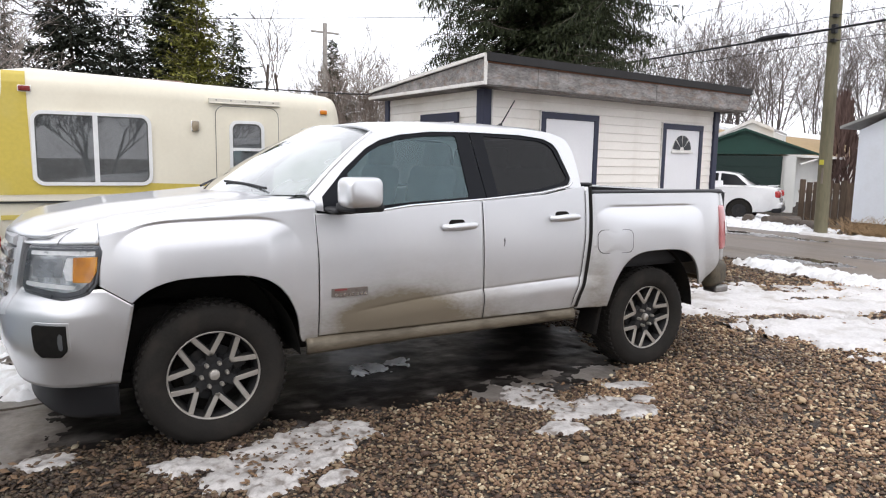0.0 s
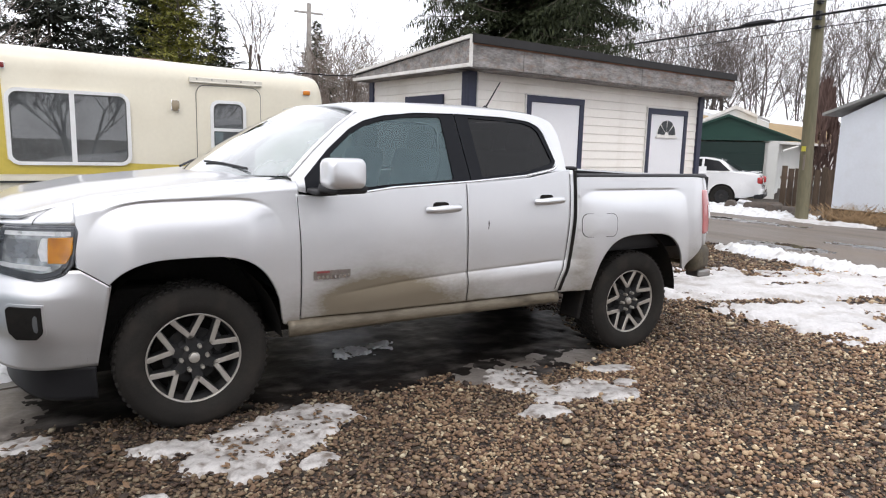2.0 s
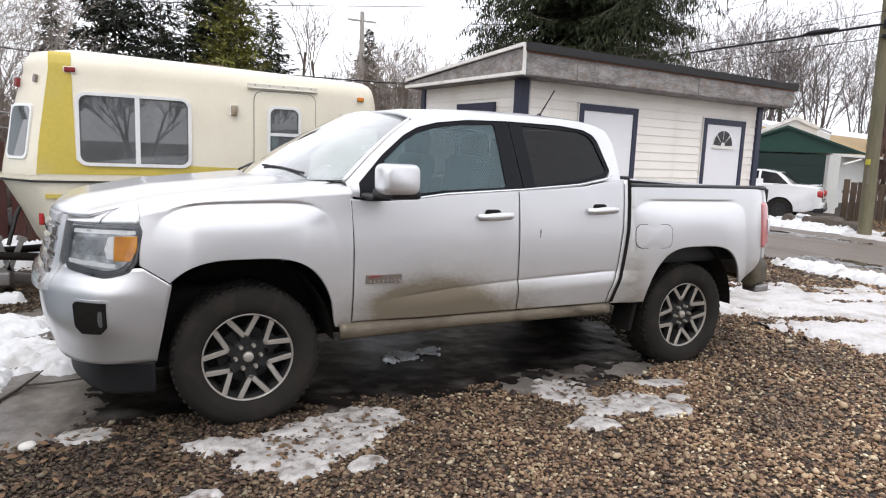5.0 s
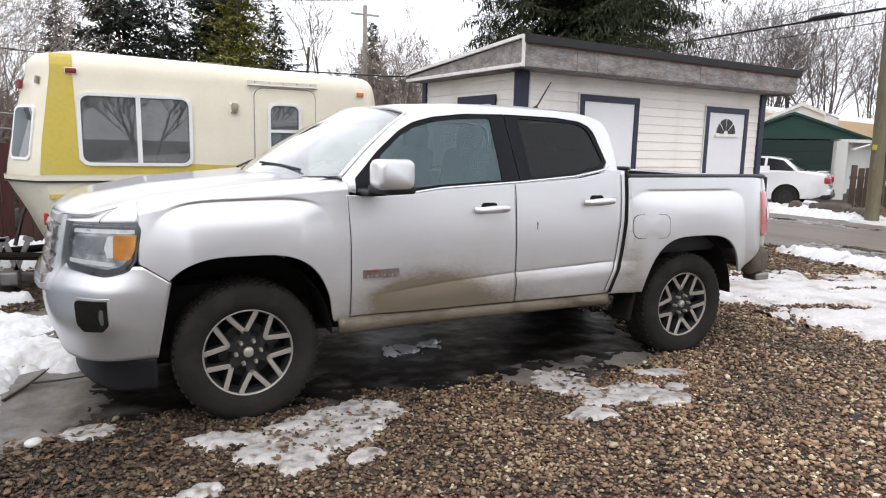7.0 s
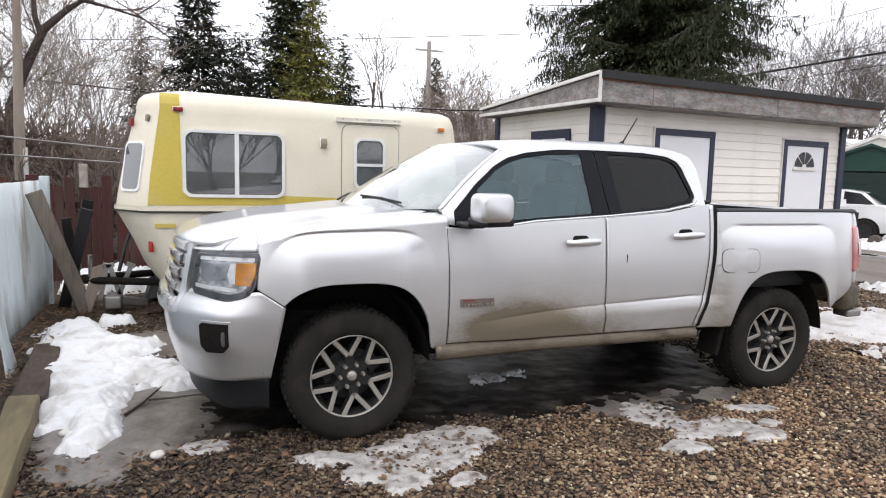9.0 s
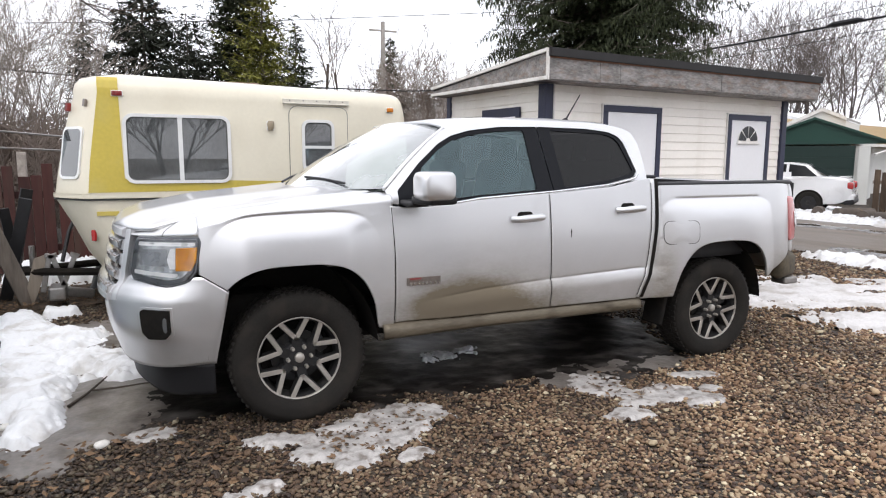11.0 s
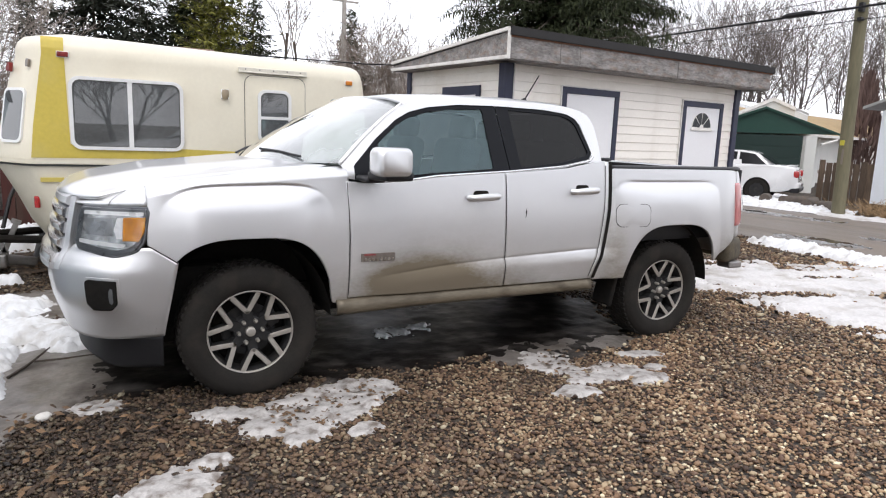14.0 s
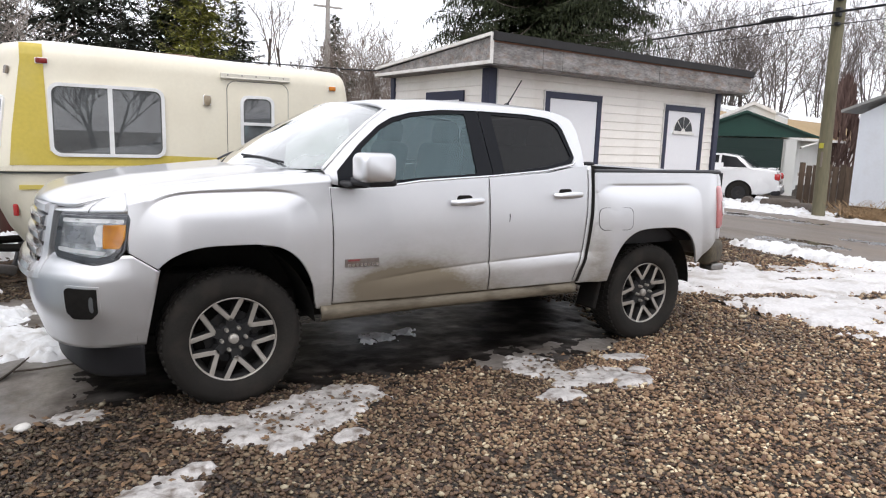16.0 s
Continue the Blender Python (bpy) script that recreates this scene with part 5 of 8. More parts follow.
sheet(bm, lambda u, v: Vector((-1.105 + 0.175 * u - CX0, lerp_table(2.12 + 0.16 * v, [(1.9, 0.0), (2.18, 0.004), (2.25, 0.025), (2.30, 0.07), (2.335, 0.16)]) - 0.005, 2.12 + 0.16 * v)), 6, 16)
part("stripe", bm, m_mustard, caravan, smooth=60)
plate("stripe", [(-1.17, 0.99), (-0.98, 0.99), (-0.98, 1.03), (-1.17, 1.03)], 0.03, -0.004, m_mustard, caravan)


def van_window(x0, z0, x1, z1, r, bars, label, parent=caravan, up=0.0):
    w = hollow("window", rounded(x0, z0, x1, z1, r), rounded(x0 + 0.03, z0 + 0.03, x1 - 0.03, z1 - 0.03, r * 0.75), 0.005, -0.022 - up, m_alu, parent, label)
    hollow("window_seal", rounded(x0 + 0.028, z0 + 0.028, x1 - 0.028, z1 - 0.028, r * 0.75), rounded(x0 + 0.04, z0 + 0.04, x1 - 0.04, z1 - 0.04, r * 0.7), 0.0, -0.012 - up, m_rubberstrip, w)
    bm = bmesh.new()
    bm.faces.new([bm.verts.new(wall_at(-0.006 - up)(*p)) for p in rounded(x0 + 0.035, z0 + 0.035, x1 - 0.035, z1 - 0.035, r * 0.7)])
    part("pane", bm, m_vanglass, w)
    plate("curtain", rounded(x0 + 0.03, z0 + 0.03, x1 - 0.03, z1 - 0.03, r * 0.7), -0.002 - up, 0.0035, m_drape, w, "dim faded curtain behind the glass")
    for bx0, bz0, bx1, bz1 in bars:
        plate("glazing_bar", [(bx0, bz0), (bx1, bz0), (bx1, bz1), (bx0, bz1)], 0.0, -0.02 - up, m_alu, w)
    return w


van_window(-0.91, 1.29, 0.065, 1.95, 0.09, [(-0.425, 1.31, -0.385, 1.93)], "sliding window in an aluminium frame")
# door
dr = hollow("door", rounded(0.65, 0.55, 1.28, 2.075, 0.09), rounded(0.655, 0.555, 1.275, 2.07, 0.087), 0.004, -0.004, m_rubberstrip, caravan, "cream caravan door with a small window")
plate("door_leaf", rounded(0.656, 0.556, 1.274, 2.069, 0.087), 0.002, -0.008, m_gel, dr)
van_window(0.78, 1.39, 1.125, 1.935, 0.08, [(0.80, 1.635, 1.105, 1.665)], "two-pane door window in an aluminium frame", dr, 0.008)
part("door_knob", B(((1.235 - CX0, -0.02, 1.60), (0.05, 0.03, 0.05)), bevel=0.01), m_steel, dr)
part("drip_rail", B(((0.94 - CX0, -0.012, 2.115), (0.70, 0.03, 0.055)), ((0.94 - CX0, -0.03, 2.096), (0.70, 0.02, 0.014)), bevel=0.005), surf("pale_grey_rail", (0.66, 0.63, 0.55), rough=0.5, metal=0.2), caravan, "grey rain rail over the door")
for k in range(5):
    part("rail_screw", B(((0.66 + 0.14 * k - CX0, -0.03, 2.125), (0.014, 0.008, 0.014)), bevel=0.003), m_steel, caravan)


def marker(x, z, mat, label, y=0.0, sx=0.085, sz=0.042):
    b = part("marker_lamp", B(((x - CX0, y - 0.012, z), (sx, 0.03, sz)), bevel=0.01, seg=3), mat, caravan, label, smooth=50)
    part("lamp_base", B(((x - CX0, y - 0.002, z), (sx + 0.012, 0.012, sz + 0.01)), bevel=0.004), m_alu, b)


marker(-0.94, 2.13, m_dullred, "red marker lamp", 0.0, 0.09, 0.045)
marker(1.76, 2.06, m_dullamber, "amber marker lamp", 0.0, 0.075, 0.045)
bm = bmesh.new()
lathe(bm, [(0.0, -0.05), (0.022, -0.045), (0.034, -0.02), (0.036, 0.02), (0.03, 0.05), (0.0, 0.052)], 14, Matrix.Translation((0.46 - CX0, -0.028, 1.86)))
lg = part("porch_lamp", bm, surf("smoked_lens", (0.30, 0.24, 0.16), rough=0.3, coat=0.5), caravan, "smoked porch lamp on a chrome base", smooth=50)
part("lamp_base", B(((0.46 - CX0, -0.006, 1.865), (0.075, 0.02, 0.10)), bevel=0.008), m_chrome, lg)
# the slanted nose facet: window, marker and grey clips, in the facet's own frame
z_mid = 1.60
fa, fb = Vector((*van_outline(1.4)[2], 1.4)), Vector((*van_outline(1.4)[3], 1.4))
fc = Vector((*van_outline(1.9)[2], 1.9))
fx = (fb - fa).normalized()
fy0 = (fc - fa)
fz = (fy0 - fx * fy0.dot(fx)).normalized()
fn = fx.cross(fz).normalized()
if fn.y > 0:
    fn = -fn


def facet(a, b, o):
    return fa + fx * a + fz * (b - 1.4) + fn * o


def facet_plate(name, outline, o0, o1, mat, parent, label=""):
    bm = bmesh.new()
    slab(bm, outline, lambda a, b: facet(a, b, o0), lambda a, b: facet(a, b, o1))
    return part(name, bm, mat, parent, label)


fw = facet_plate("window", rounded(0.10, 1.33, 0.42, 1.83, 0.06), -0.005, 0.018, m_alu, caravan, "nose window in an aluminium frame")
bm = bmesh.new()
bm.faces.new([bm.verts.new(facet(a, b, 0.021)) for a, b in rounded(0.125, 1.355, 0.395, 1.805, 0.05)])
part("pane", bm, m_vanglass, fw)
facet_plate("curtain", rounded(0.125, 1.355, 0.395, 1.805, 0.05), 0.0, 0.0185, surf("pale_curtain", (0.30, 0.30, 0.31), rough=0.9, var=0.2, coarse=4), fw)
facet_plate("lamp_clip", rounded(0.10, 2.02, 0.135, 2.09, 0.01), -0.005, 0.02, m_steel, caravan)
facet_plate("marker_lamp", rounded(0.36, 1.98, 0.40, 2.06, 0.01), -0.005, 0.03, m_dullred, caravan, "red marker lamp")
ga = van_outline(0.79)
gp = Vector((*ga[2], 0.79)).lerp(Vector((*ga[3], 0.79)), 0.35)
bm = bmesh.new()
box(bm, gp + Vector((-0.01, -0.02, 0)), (0.05, 0.03, 0.11), pose(0, 0, 0, 0, 0, -45), 0.01)
part("reflector", bm, m_red, caravan, "red reflector")
# roof vent
part("roof_vent", B(((0.05 - CX0 + 0.2, 0.75, 2.318), (0.42, 0.42, 0.05)), bevel=0.02), surf("brown_vent", (0.20, 0.13, 0.10), rough=0.6), caravan, "brown plastic roof vent")
part("roof_vent", B(((-0.9, 0.9, 2.345), (0.16, 0.16, 0.04)), bevel=0.01), m_alu, caravan)
# running gear and draw bar
bm = bmesh.new()
lathe(bm, [(0.0, -0.02), (0.16, -0.02), (0.18, 0.01), (0.26, 0.03), (0.30, 0.0), (0.31, -0.08), (0.30, -0.16), (0.2, -0.18)], 36, Matrix.Translation((0.35, 0.16, 0.31)) @ Euler((radians(90), 0, 0)).to_matrix().to_4x4())
part("wheel", bm, m_rubber, caravan, "black caravan tyre", smooth=40)
bm = bmesh.new()
lathe(bm, [(0.0, -0.02), (0.16, -0.02), (0.18, 0.01), (0.26, 0.03), (0.30, 0.0), (0.31, -0.08), (0.30, -0.16), (0.2, -0.18)], 36, Matrix.Translation((0.35, 1.86, 0.31)) @ Euler((radians(-90), 0, 0)).to_matrix().to_4x4())
part("wheel", bm, m_rubber, caravan, smooth=40)
part("axle", B(((0.35, 1.0, 0.32), (0.07, 1.5, 0.07)), bevel=0.01), m_under, caravan)
bm = bmesh.new()
tube(bm, [(-0.9, 0.45, 0.36), (-2.15, 0.95, 0.36)], 0.04, 8)
tube(bm, [(-0.9, 1.57, 0.36), (-2.15, 1.07, 0.36)], 0.04, 8)
part("draw_bar", bm, m_under, caravan, "rusty A-frame draw bar")
bm = bmesh.new()
tube(bm, [(-2.05, 1.01, 0.0), (-2.05, 1.01, 0.62)], 0.028, 10)
lathe(bm, [(0.0, 0.0), (0.11, 0.0), (0.11, 0.012), (0.0, 0.014)], 16, Matrix.Translation((-2.05, 1.01, 0.0)))
tube(bm, [(-2.05, 1.01, 0.6), (-2.05, 0.87, 0.62), (-2.05, 0.85, 0.54)], 0.01, 6)
part("jack", bm, m_steel, caravan, "steel jack stand")
bm = bmesh.new()
tube(bm, [(1.55, 0.2, 0.0), (1.55, 0.2, 0.36)], 0.02, 8)
part("steady", bm, m_under, caravan)

# ---- the white shed behind the truck; local x along its front, y to its back ----
shed = thing("garden_shed", "white vinyl-sided shed with navy trim and a sagging flat roof", "shed", (3.585, 2.93, 0), 6.0)
m_vinyl = surf("white_vinyl_siding", (0.86, 0.82, 0.76), rough=0.45, var=0.05, coarse=1.2, fine=25, bump=0.05, depth=0.002, stain=(0.62, 0.56, 0.48), amount=0.35, piece=0.035)
m_navy = surf("navy_trim_paint", (0.016, 0.020, 0.05), rough=0.5, var=0.25, coarse=4, fine=60, bump=0.1)
m_door = surf("white_steel_door", (0.80, 0.80, 0.82), rough=0.4, var=0.03, bump=0.03)
m_osb = surf("weathered_strand_board", (0.235, 0.222, 0.215), rough=0.9, var=0.7, coarse=7, fine=38, bump=0.5, depth=0.004, stain=(0.24, 0.14, 0.085), amount=0.4, stretch=(0.5, 1, 1.4))
m_felt = surf("black_roof_felt", (0.028, 0.027, 0.028), rough=0.9, var=0.3, coarse=4, fine=90, bump=0.4, depth=0.004)
m_rust = surf("rusty_drip_edge", (0.17, 0.075, 0.04), rough=0.8, var=0.5, coarse=7, fine=50, bump=0.3)
m_whitetrim = surf("chalky_white_trim", (0.74, 0.72, 0.69), rough=0.6, var=0.1, coarse=4, stain=(0.5, 0.45, 0.38), amount=0.4)
U0, U1, BK, ZT = 0.26, 5.12, 2.62, 2.46
core = part("wall", B((((U0 + U1) / 2, 0.345 + (BK - 0.345) / 2, ZT / 2), (U1 - U0 - 0.03, BK - 0.345, ZT - 0.01))), m_vinyl, shed, "white sided shed wall")
# lapped boards, one mesh for each length
ROW = 0.117


def board_mesh(name, length):
    bm = bmesh.new()
    prof = [(0.018, 0.0), (-0.004, 0.002), (-0.005, 0.010), (0.005, ROW), (0.018, ROW)]
    a = [bm.verts.new((0, y, z)) for y, z in prof]
    b = [bm.verts.new((length, y, z)) for y, z in prof]
    for k in range(len(prof)):
        bm.faces.new((a[k], b[k], b[(k + 1) % len(prof)], a[(k + 1) % len(prof)]))
    bm.faces.new(a[::-1])
    bm.faces.new(b)
    me = to_mesh(name, bm)
    me.materials.append(m_vinyl)
    return me


L1 = 0.34
front, flank_b = board_mesh("siding_front", U1 - 0.09 - L1), board_mesh("siding_side", BK - 0.42)
for k in range(21):
    z = 0.02 + k * ROW
    if z + ROW > ZT + 0.03:
        break
    piece("siding_board", front, core, pose(L1, 0.327, z))
    piece("siding_board", flank_b, core, pose(U0 - 0.003, BK - 0.05, z, 0, 0, -90))
    piece("siding_board", flank_b, core, pose(U1 + 0.003, 0.38, z, 0, 0, 90))
for x0, x1, y0, y1 in ((0.225, 0.345, 0.285, 0.335), (0.225, 0.262, 0.335, 0.43), (5.03, 5.145, 0.285, 0.335), (5.11, 5.145, 0.335, 0.43), (0.225, 0.262, BK - 0.08, BK + 0.02)):
    part("corner_post", B((((x0 + x1) / 2, (y0 + y1) / 2, ZT / 2), (x1 - x0, y1 - y0, ZT)), bevel=0.004), m_navy, shed, "navy corner trim")
part("corner_bead", B(((0.351, 0.29, ZT / 2), (0.012, 0.04, ZT))), m_whitetrim, shed)


def shed_door(x0, x1, top, fan):
    t = 0.085
    dr = part("door", B((((x0 + x1) / 2, 0.326, (top - t) / 2 + 0.05), (x1 - x0 - 2 * t, 0.035, top - t - 0.10)), bevel=0.004), m_door, shed, "white steel door in a navy frame")
    for c, s in ((((x0 + t / 2), 0.325, top / 2), (t, 0.06, top)), (((x1 - t / 2), 0.325, top / 2), (t, 0.06, top)), (((x0 + x1) / 2, 0.323, top - t / 2), (x1 - x0, 0.06, t))):
        part("frame", B((c, s), bevel=0.004), m_navy, dr, "navy door frame")
    part("drip_cap", B((((x0 + x1) / 2, 0.315, top + 0.008), (x1 - x0 + 0.04, 0.05, 0.014)), ((x0 - 0.008, 0.32, top / 2), (0.014, 0.04, top))), m_whitetrim, dr)
    if fan:
        cx, cz, r = (x0 + x1) / 2 - 0.02, 1.79, 0.245
        bm = bmesh.new()
        arc = [(cx + r * math.cos(a), cz + r * math.sin(a)) for a in [math.pi * k / 18 for k in range(19)]]
        slab(bm, arc, lambda a, b: Vector((a, 0.309, b)), lambda a, b: Vector((a, 0.301, b)))
        fl = part("fan_light", bm, m_whitetrim, dr, "half-round fan window with white bars")
        for k in range(4):
            a0, a1 = math.pi * (k + 0.06) / 4, math.pi * (k + 0.94) / 4
            bm = bmesh.new()
            pts = [(cx + q * math.cos(a), cz + 0.02 + q * math.sin(a)) for q, a in [(0.228, a0 + (a1 - a0) * j / 6) for j in range(7)] + [(0.055, a1), (0.055, a0)]]
            slab(bm, pts, lambda a, b: Vector((a, 0.298, b)), lambda a, b: Vector((a, 0.300, b)))
            part("pane", bm, m_fanglass, fl, "dark glass pane")
        part("sill", B(((cx, 0.296, cz - 0.012), (0.53, 0.03, 0.028)), bevel=0.004), m_whitetrim, fl)
    part("door_knob", B(((x1 - t - 0.06, 0.285, 1.0), (0.05, 0.05, 0.05)), bevel=0.018), m_steel, dr)


m_fanglass = surf("dark_window_glass", (0.025, 0.028, 0.032), rough=0.25, var=0.5, coarse=14, bump=0, spec=0.3)
shed_door(1.20, 2.29, 2.235, False)
shed_door(3.72, 4.74, 2.205, True)
# side window under the eaves
sw = part("window", B(((0.235, 1.24, 1.80), (0.03, 0.86, 0.80)), bevel=0.004), m_navy, shed, "navy framed side window")
part("pane", B(((0.218, 1.24, 1.77), (0.01, 0.70, 0.62))), m_door, sw, "pale blind behind the pane")
# roof: fascia boards, side triangle, deck and felt
fas = part("fascia", B(((2.735, 0.012, 2.585), (5.43, 0.024, 0.25))), m_osb, shed, "weathered grey strand-board fascia")
for k, (a, b) in enumerate(((0.0, 0.82), (0.826, 1.16), (1.166, 3.1), (3.106, 5.45))):
    part("fascia_board", B((((a + b) / 2, -0.004 - 0.002 * (k % 2), 2.585 + 0.002 * k), (b - a, 0.014, 0.252)), bevel=0.003), m_osb, fas)
part("drip_edge", B(((2.73, -0.012, 2.712), (5.47, 0.028, 0.022))), m_rust, shed, "rusty drip edge")
bm = bmesh.new()
roofb = [(-0.03, 2.72), (-0.03, 2.815), (2.70, 2.60), (2.70, 2.52)]
slab(bm, roofb, lambda y, z: Vector((0.022, y - 0.02, z)), lambda y, z: Vector((5.49, y - 0.02, z)))
part("roof", bm, m_felt, shed, "black felted low-pitch roof")
for a, b in ((0.0, 2.6), (2.61, 3.2), (3.21, 5.49)):
    part("felt_strip", B((((a + b) / 2, -0.038, 2.765), (b - a, 0.016, 0.10)), bevel=0.004), m_felt, shed)
bm = bmesh.new()
slab(bm, [(0.02, 2.47), (0.02, 2.76), (2.66, 2.53), (2.66, 2.47)], lambda y, z: Vector((0.02, y, z)), lambda y, z: Vector((0.05, y, z)))
part("gable_board", bm, m_osb, shed, "grey board filling the side gable")
for c, (p, q) in enumerate((((-0.01, 2.475), (2.70, 2.475)), ((-0.01, 2.79), (2.70, 2.572)))):
    bm = bmesh.new()
    slab(bm, [(p[0], p[1] - 0.02), (p[0], p[1] + 0.02), (q[0], q[1] + 0.02), (q[0], q[1] - 0.02)], lambda y, z: Vector((-0.02 + 0.003 * c, y, z)), lambda y, z: Vector((0.018, y, z)))
    part("barge_board", bm, m_whitetrim, shed, "white barge board")
part("barge_end", B(((-0.002, -0.018, 2.62), (0.034, 0.03, 0.34)), bevel=0.004), m_whitetrim, shed)
part("soffit", B(((2.73, 0.16, 2.452), (5.40, 0.30, 0.012)), ((0.14, 1.4, 2.452), (0.24, 2.5, 0.012)), ((5.3, 1.4, 2.452), (0.34, 2.5, 0.012))), m_osb, shed)

# ---- fences, timber and clutter by the caravan ----
m_paleblue = surf("pale_blue_siding", (0.68, 0.78, 0.83), rough=0.55, var=0.05, coarse=1.5, fine=20, bump=0.06, stain=(0.55, 0.62, 0.64), amount=0.35, stretch=(1, 1, 0.3))
m_pale = surf("pale_blue_paint", (0.56, 0.64, 0.68), rough=0.6, var=0.12, coarse=2.5, fine=40, bump=0.3, stain=(0.30, 0.26, 0.21), amount=0.7, stretch=(1, 1, 0.3))
m_tin = surf("whitewashed_tin", (0.68, 0.74, 0.77), rough=0.5, var=0.08, coarse=2, fine=30, bump=0.1, stain=(0.26, 0.23, 0.19), amount=0.75, stretch=(1, 1, 0.25))
m_greywood = surf("weathered_grey_wood", (0.27, 0.23, 0.19), rough=0.85, var=0.3, coarse=3, fine=30, bump=0.5, depth=0.004, stain=(0.14, 0.10, 0.07), amount=0.6, stretch=(1, 1, 0.12), piece=0.15)
m_beam = surf("mossy_timber", (0.20, 0.165, 0.095), rough=0.85, var=0.3, coarse=3, fine=25, bump=0.5, depth=0.006, stain=(0.11, 0.085, 0.055), amount=0.8, stretch=(1, 0.2, 1))
m_redwood = surf("dark_red_fence_paint", (0.062, 0.018, 0.015), rough=0.85, var=0.5, coarse=3, fine=25, bump=0.4, stain=(0.06, 0.04, 0.03), amount=0.7, stretch=(1, 1, 0.15), piece=0.3)
m_rotten = surf("peeling_brown_wood", (0.19, 0.11, 0.08), rough=0.9, var=0.4, coarse=6, fine=40, bump=0.5, stain=(0.5, 0.5, 0.48), amount=0.6, stretch=(1, 1, 0.2))
m_blue = surf("blue_plastic", (0.015, 0.09, 0.40), rough=0.4, var=0.15)
m_navyrubber = surf("navy_rubber_grip", (0.012, 0.018, 0.07), rough=0.55, var=0.2, coarse=8)
m_tarp = surf("black_tarpaulin", (0.012, 0.012, 0.014), rough=0.5, var=0.3, coarse=5, bump=0.4, depth=0.02)
m_soil = surf("wet_leaf_litter", (0.042, 0.028, 0.018), rough=0.9, var=0.8, coarse=14, fine=70, bump=1.0, depth=0.03, stain=(0.16, 0.10, 0.055), amount=0.7)

bm = bmesh.new()
sheet(bm, lambda u, v: (-2.45 + 0.62 * u, -1.5 + 7.5 * v, 0.006 + 0.05 * max(0, noise.noise((u * 2.5, v * 22, 1))) * math.sin(math.pi * u)), 8, 60)
tagged(part("soil_strip", bm, m_soil, smooth=60), "strip of dark leaf litter along the fence", "soil", kind="structure")
bm = bmesh.new()
sheet(bm, lambda u, v: (-2.9 + 1.9 * u, 3.9 + 2.5 * v, 0.012 + 0.05 * max(0, noise.noise((u * 5, v * 6, 4)))), 18, 22)
tagged(part("soil_bed", bm, m_soil, smooth=60), "dark soil under the caravan's draw bar", "soil", kind="structure")

# dead leaves lying on the soil and the near gravel
litter = random.Random(21)
lv, lf = [], []
for x0, x1, y0, y1, n in ((-2.32, -1.86, -0.6, 4.2, 900), (-2.7, -1.1, 3.9, 5.6, 500), (-1.75, -0.4, -0.9, 0.1, 260), (0.0, 0.35, -0.62, -0.25, 90), (0.35, 0.7, -0.45, -0.1, 60), (1.9, 2.4, -0.6, -0.05, 60)):
    for _ in range(n):
        c, a = Vector((litter.uniform(x0, x1), litter.uniform(y0, y1), litter.uniform(0.03, 0.06) if x0 < -1 else 0.026)), litter.uniform(0, 6.28)
        u, w = Vector((math.cos(a), math.sin(a), litter.uniform(-0.4, 0.4))), Vector((-math.sin(a), math.cos(a), litter.uniform(-0.5, 0.5)))
        k, q = litter.uniform(0.014, 0.032) * (1.0 if x0 < -1 else 0.75), len(lv)
        lv += [c - u * k, c + w * k * 0.55, c + u * k, c - w * k * 0.55, c + Vector((0, 0, 0.35 * k))]
        lf += [(q, q + 1, q + 4), (q + 1, q + 2, q + 4), (q + 2, q + 3, q + 4), (q + 3, q, q + 4)]
me = bpy.data.meshes.new("leaf_litter")
me.from_pydata([tuple(p) for p in lv], [], lf)
m_leaf = bpy.data.materials.new("dead_leaves")
m_leaf.use_nodes = True
lt = m_leaf.node_tree
geo, lramp = lt.nodes.new("ShaderNodeNewGeometry"), lt.nodes.new("ShaderNodeValToRGB")
lramp.color_ramp.elements[0].color, lramp.color_ramp.elements[1].color = (0.030, 0.018, 0.011, 1), (0.21, 0.125, 0.065, 1)
lt.links.new(geo.outputs["Random Per Island"], lramp.inputs[0])
lt.links.new(lramp.outputs[0], lt.nodes["Principled BSDF"].inputs["Base Color"])
lt.nodes["Principled BSDF"].inputs["Roughness"].default_value = 0.7
me.materials.append(m_leaf)
tagged(new("leaf_litter", me), "scattered brown dead leaves by the fence", "leaves", kind="stuff")

# corrugated metal fence
fence = thing("metal_fence", "whitewashed corrugated metal fence panel with rust stains", "fence", (-2.34, 3.4, 0))


def ribbed(y0, y1, z0, z1, x, parent, name, mat, lean=0.0, pitch=0.068, amp=0.009, skip=0.0):
    n = int((y1 - y0) / 0.0085)

    def f(u, v):
        y = y0 + (y1 - y0) * u
        ph = math.sin(2 * math.pi * y / pitch)
        rib = amp * (math.copysign(abs(ph) ** 0.5, ph)) if y - y0 > skip else 0.002 * ph
        return Vector((x + rib + lean * v, y, z0 + (z1 - z0) * v + 0.01 * noise.noise((y * 3, 0, 7))))
    bm = bmesh.new()
    sheet(bm, f, n, 4)
    ob = part(name, bm, mat, parent, smooth=50)
    so = ob.modifiers.new("thickness", "SOLIDIFY")
    so.thickness = 0.003
    return ob


ribbed(-1.43, 1.32, 0.04, 1.40, 0.0, fence, "sheet", m_tin, -0.05, 0.068, 0.010, 0.25)
part("post", B(((0.0, 1.36, 0.72), (0.09, 0.09, 1.46)), bevel=0.008), m_pale, fence, "pale blue post")
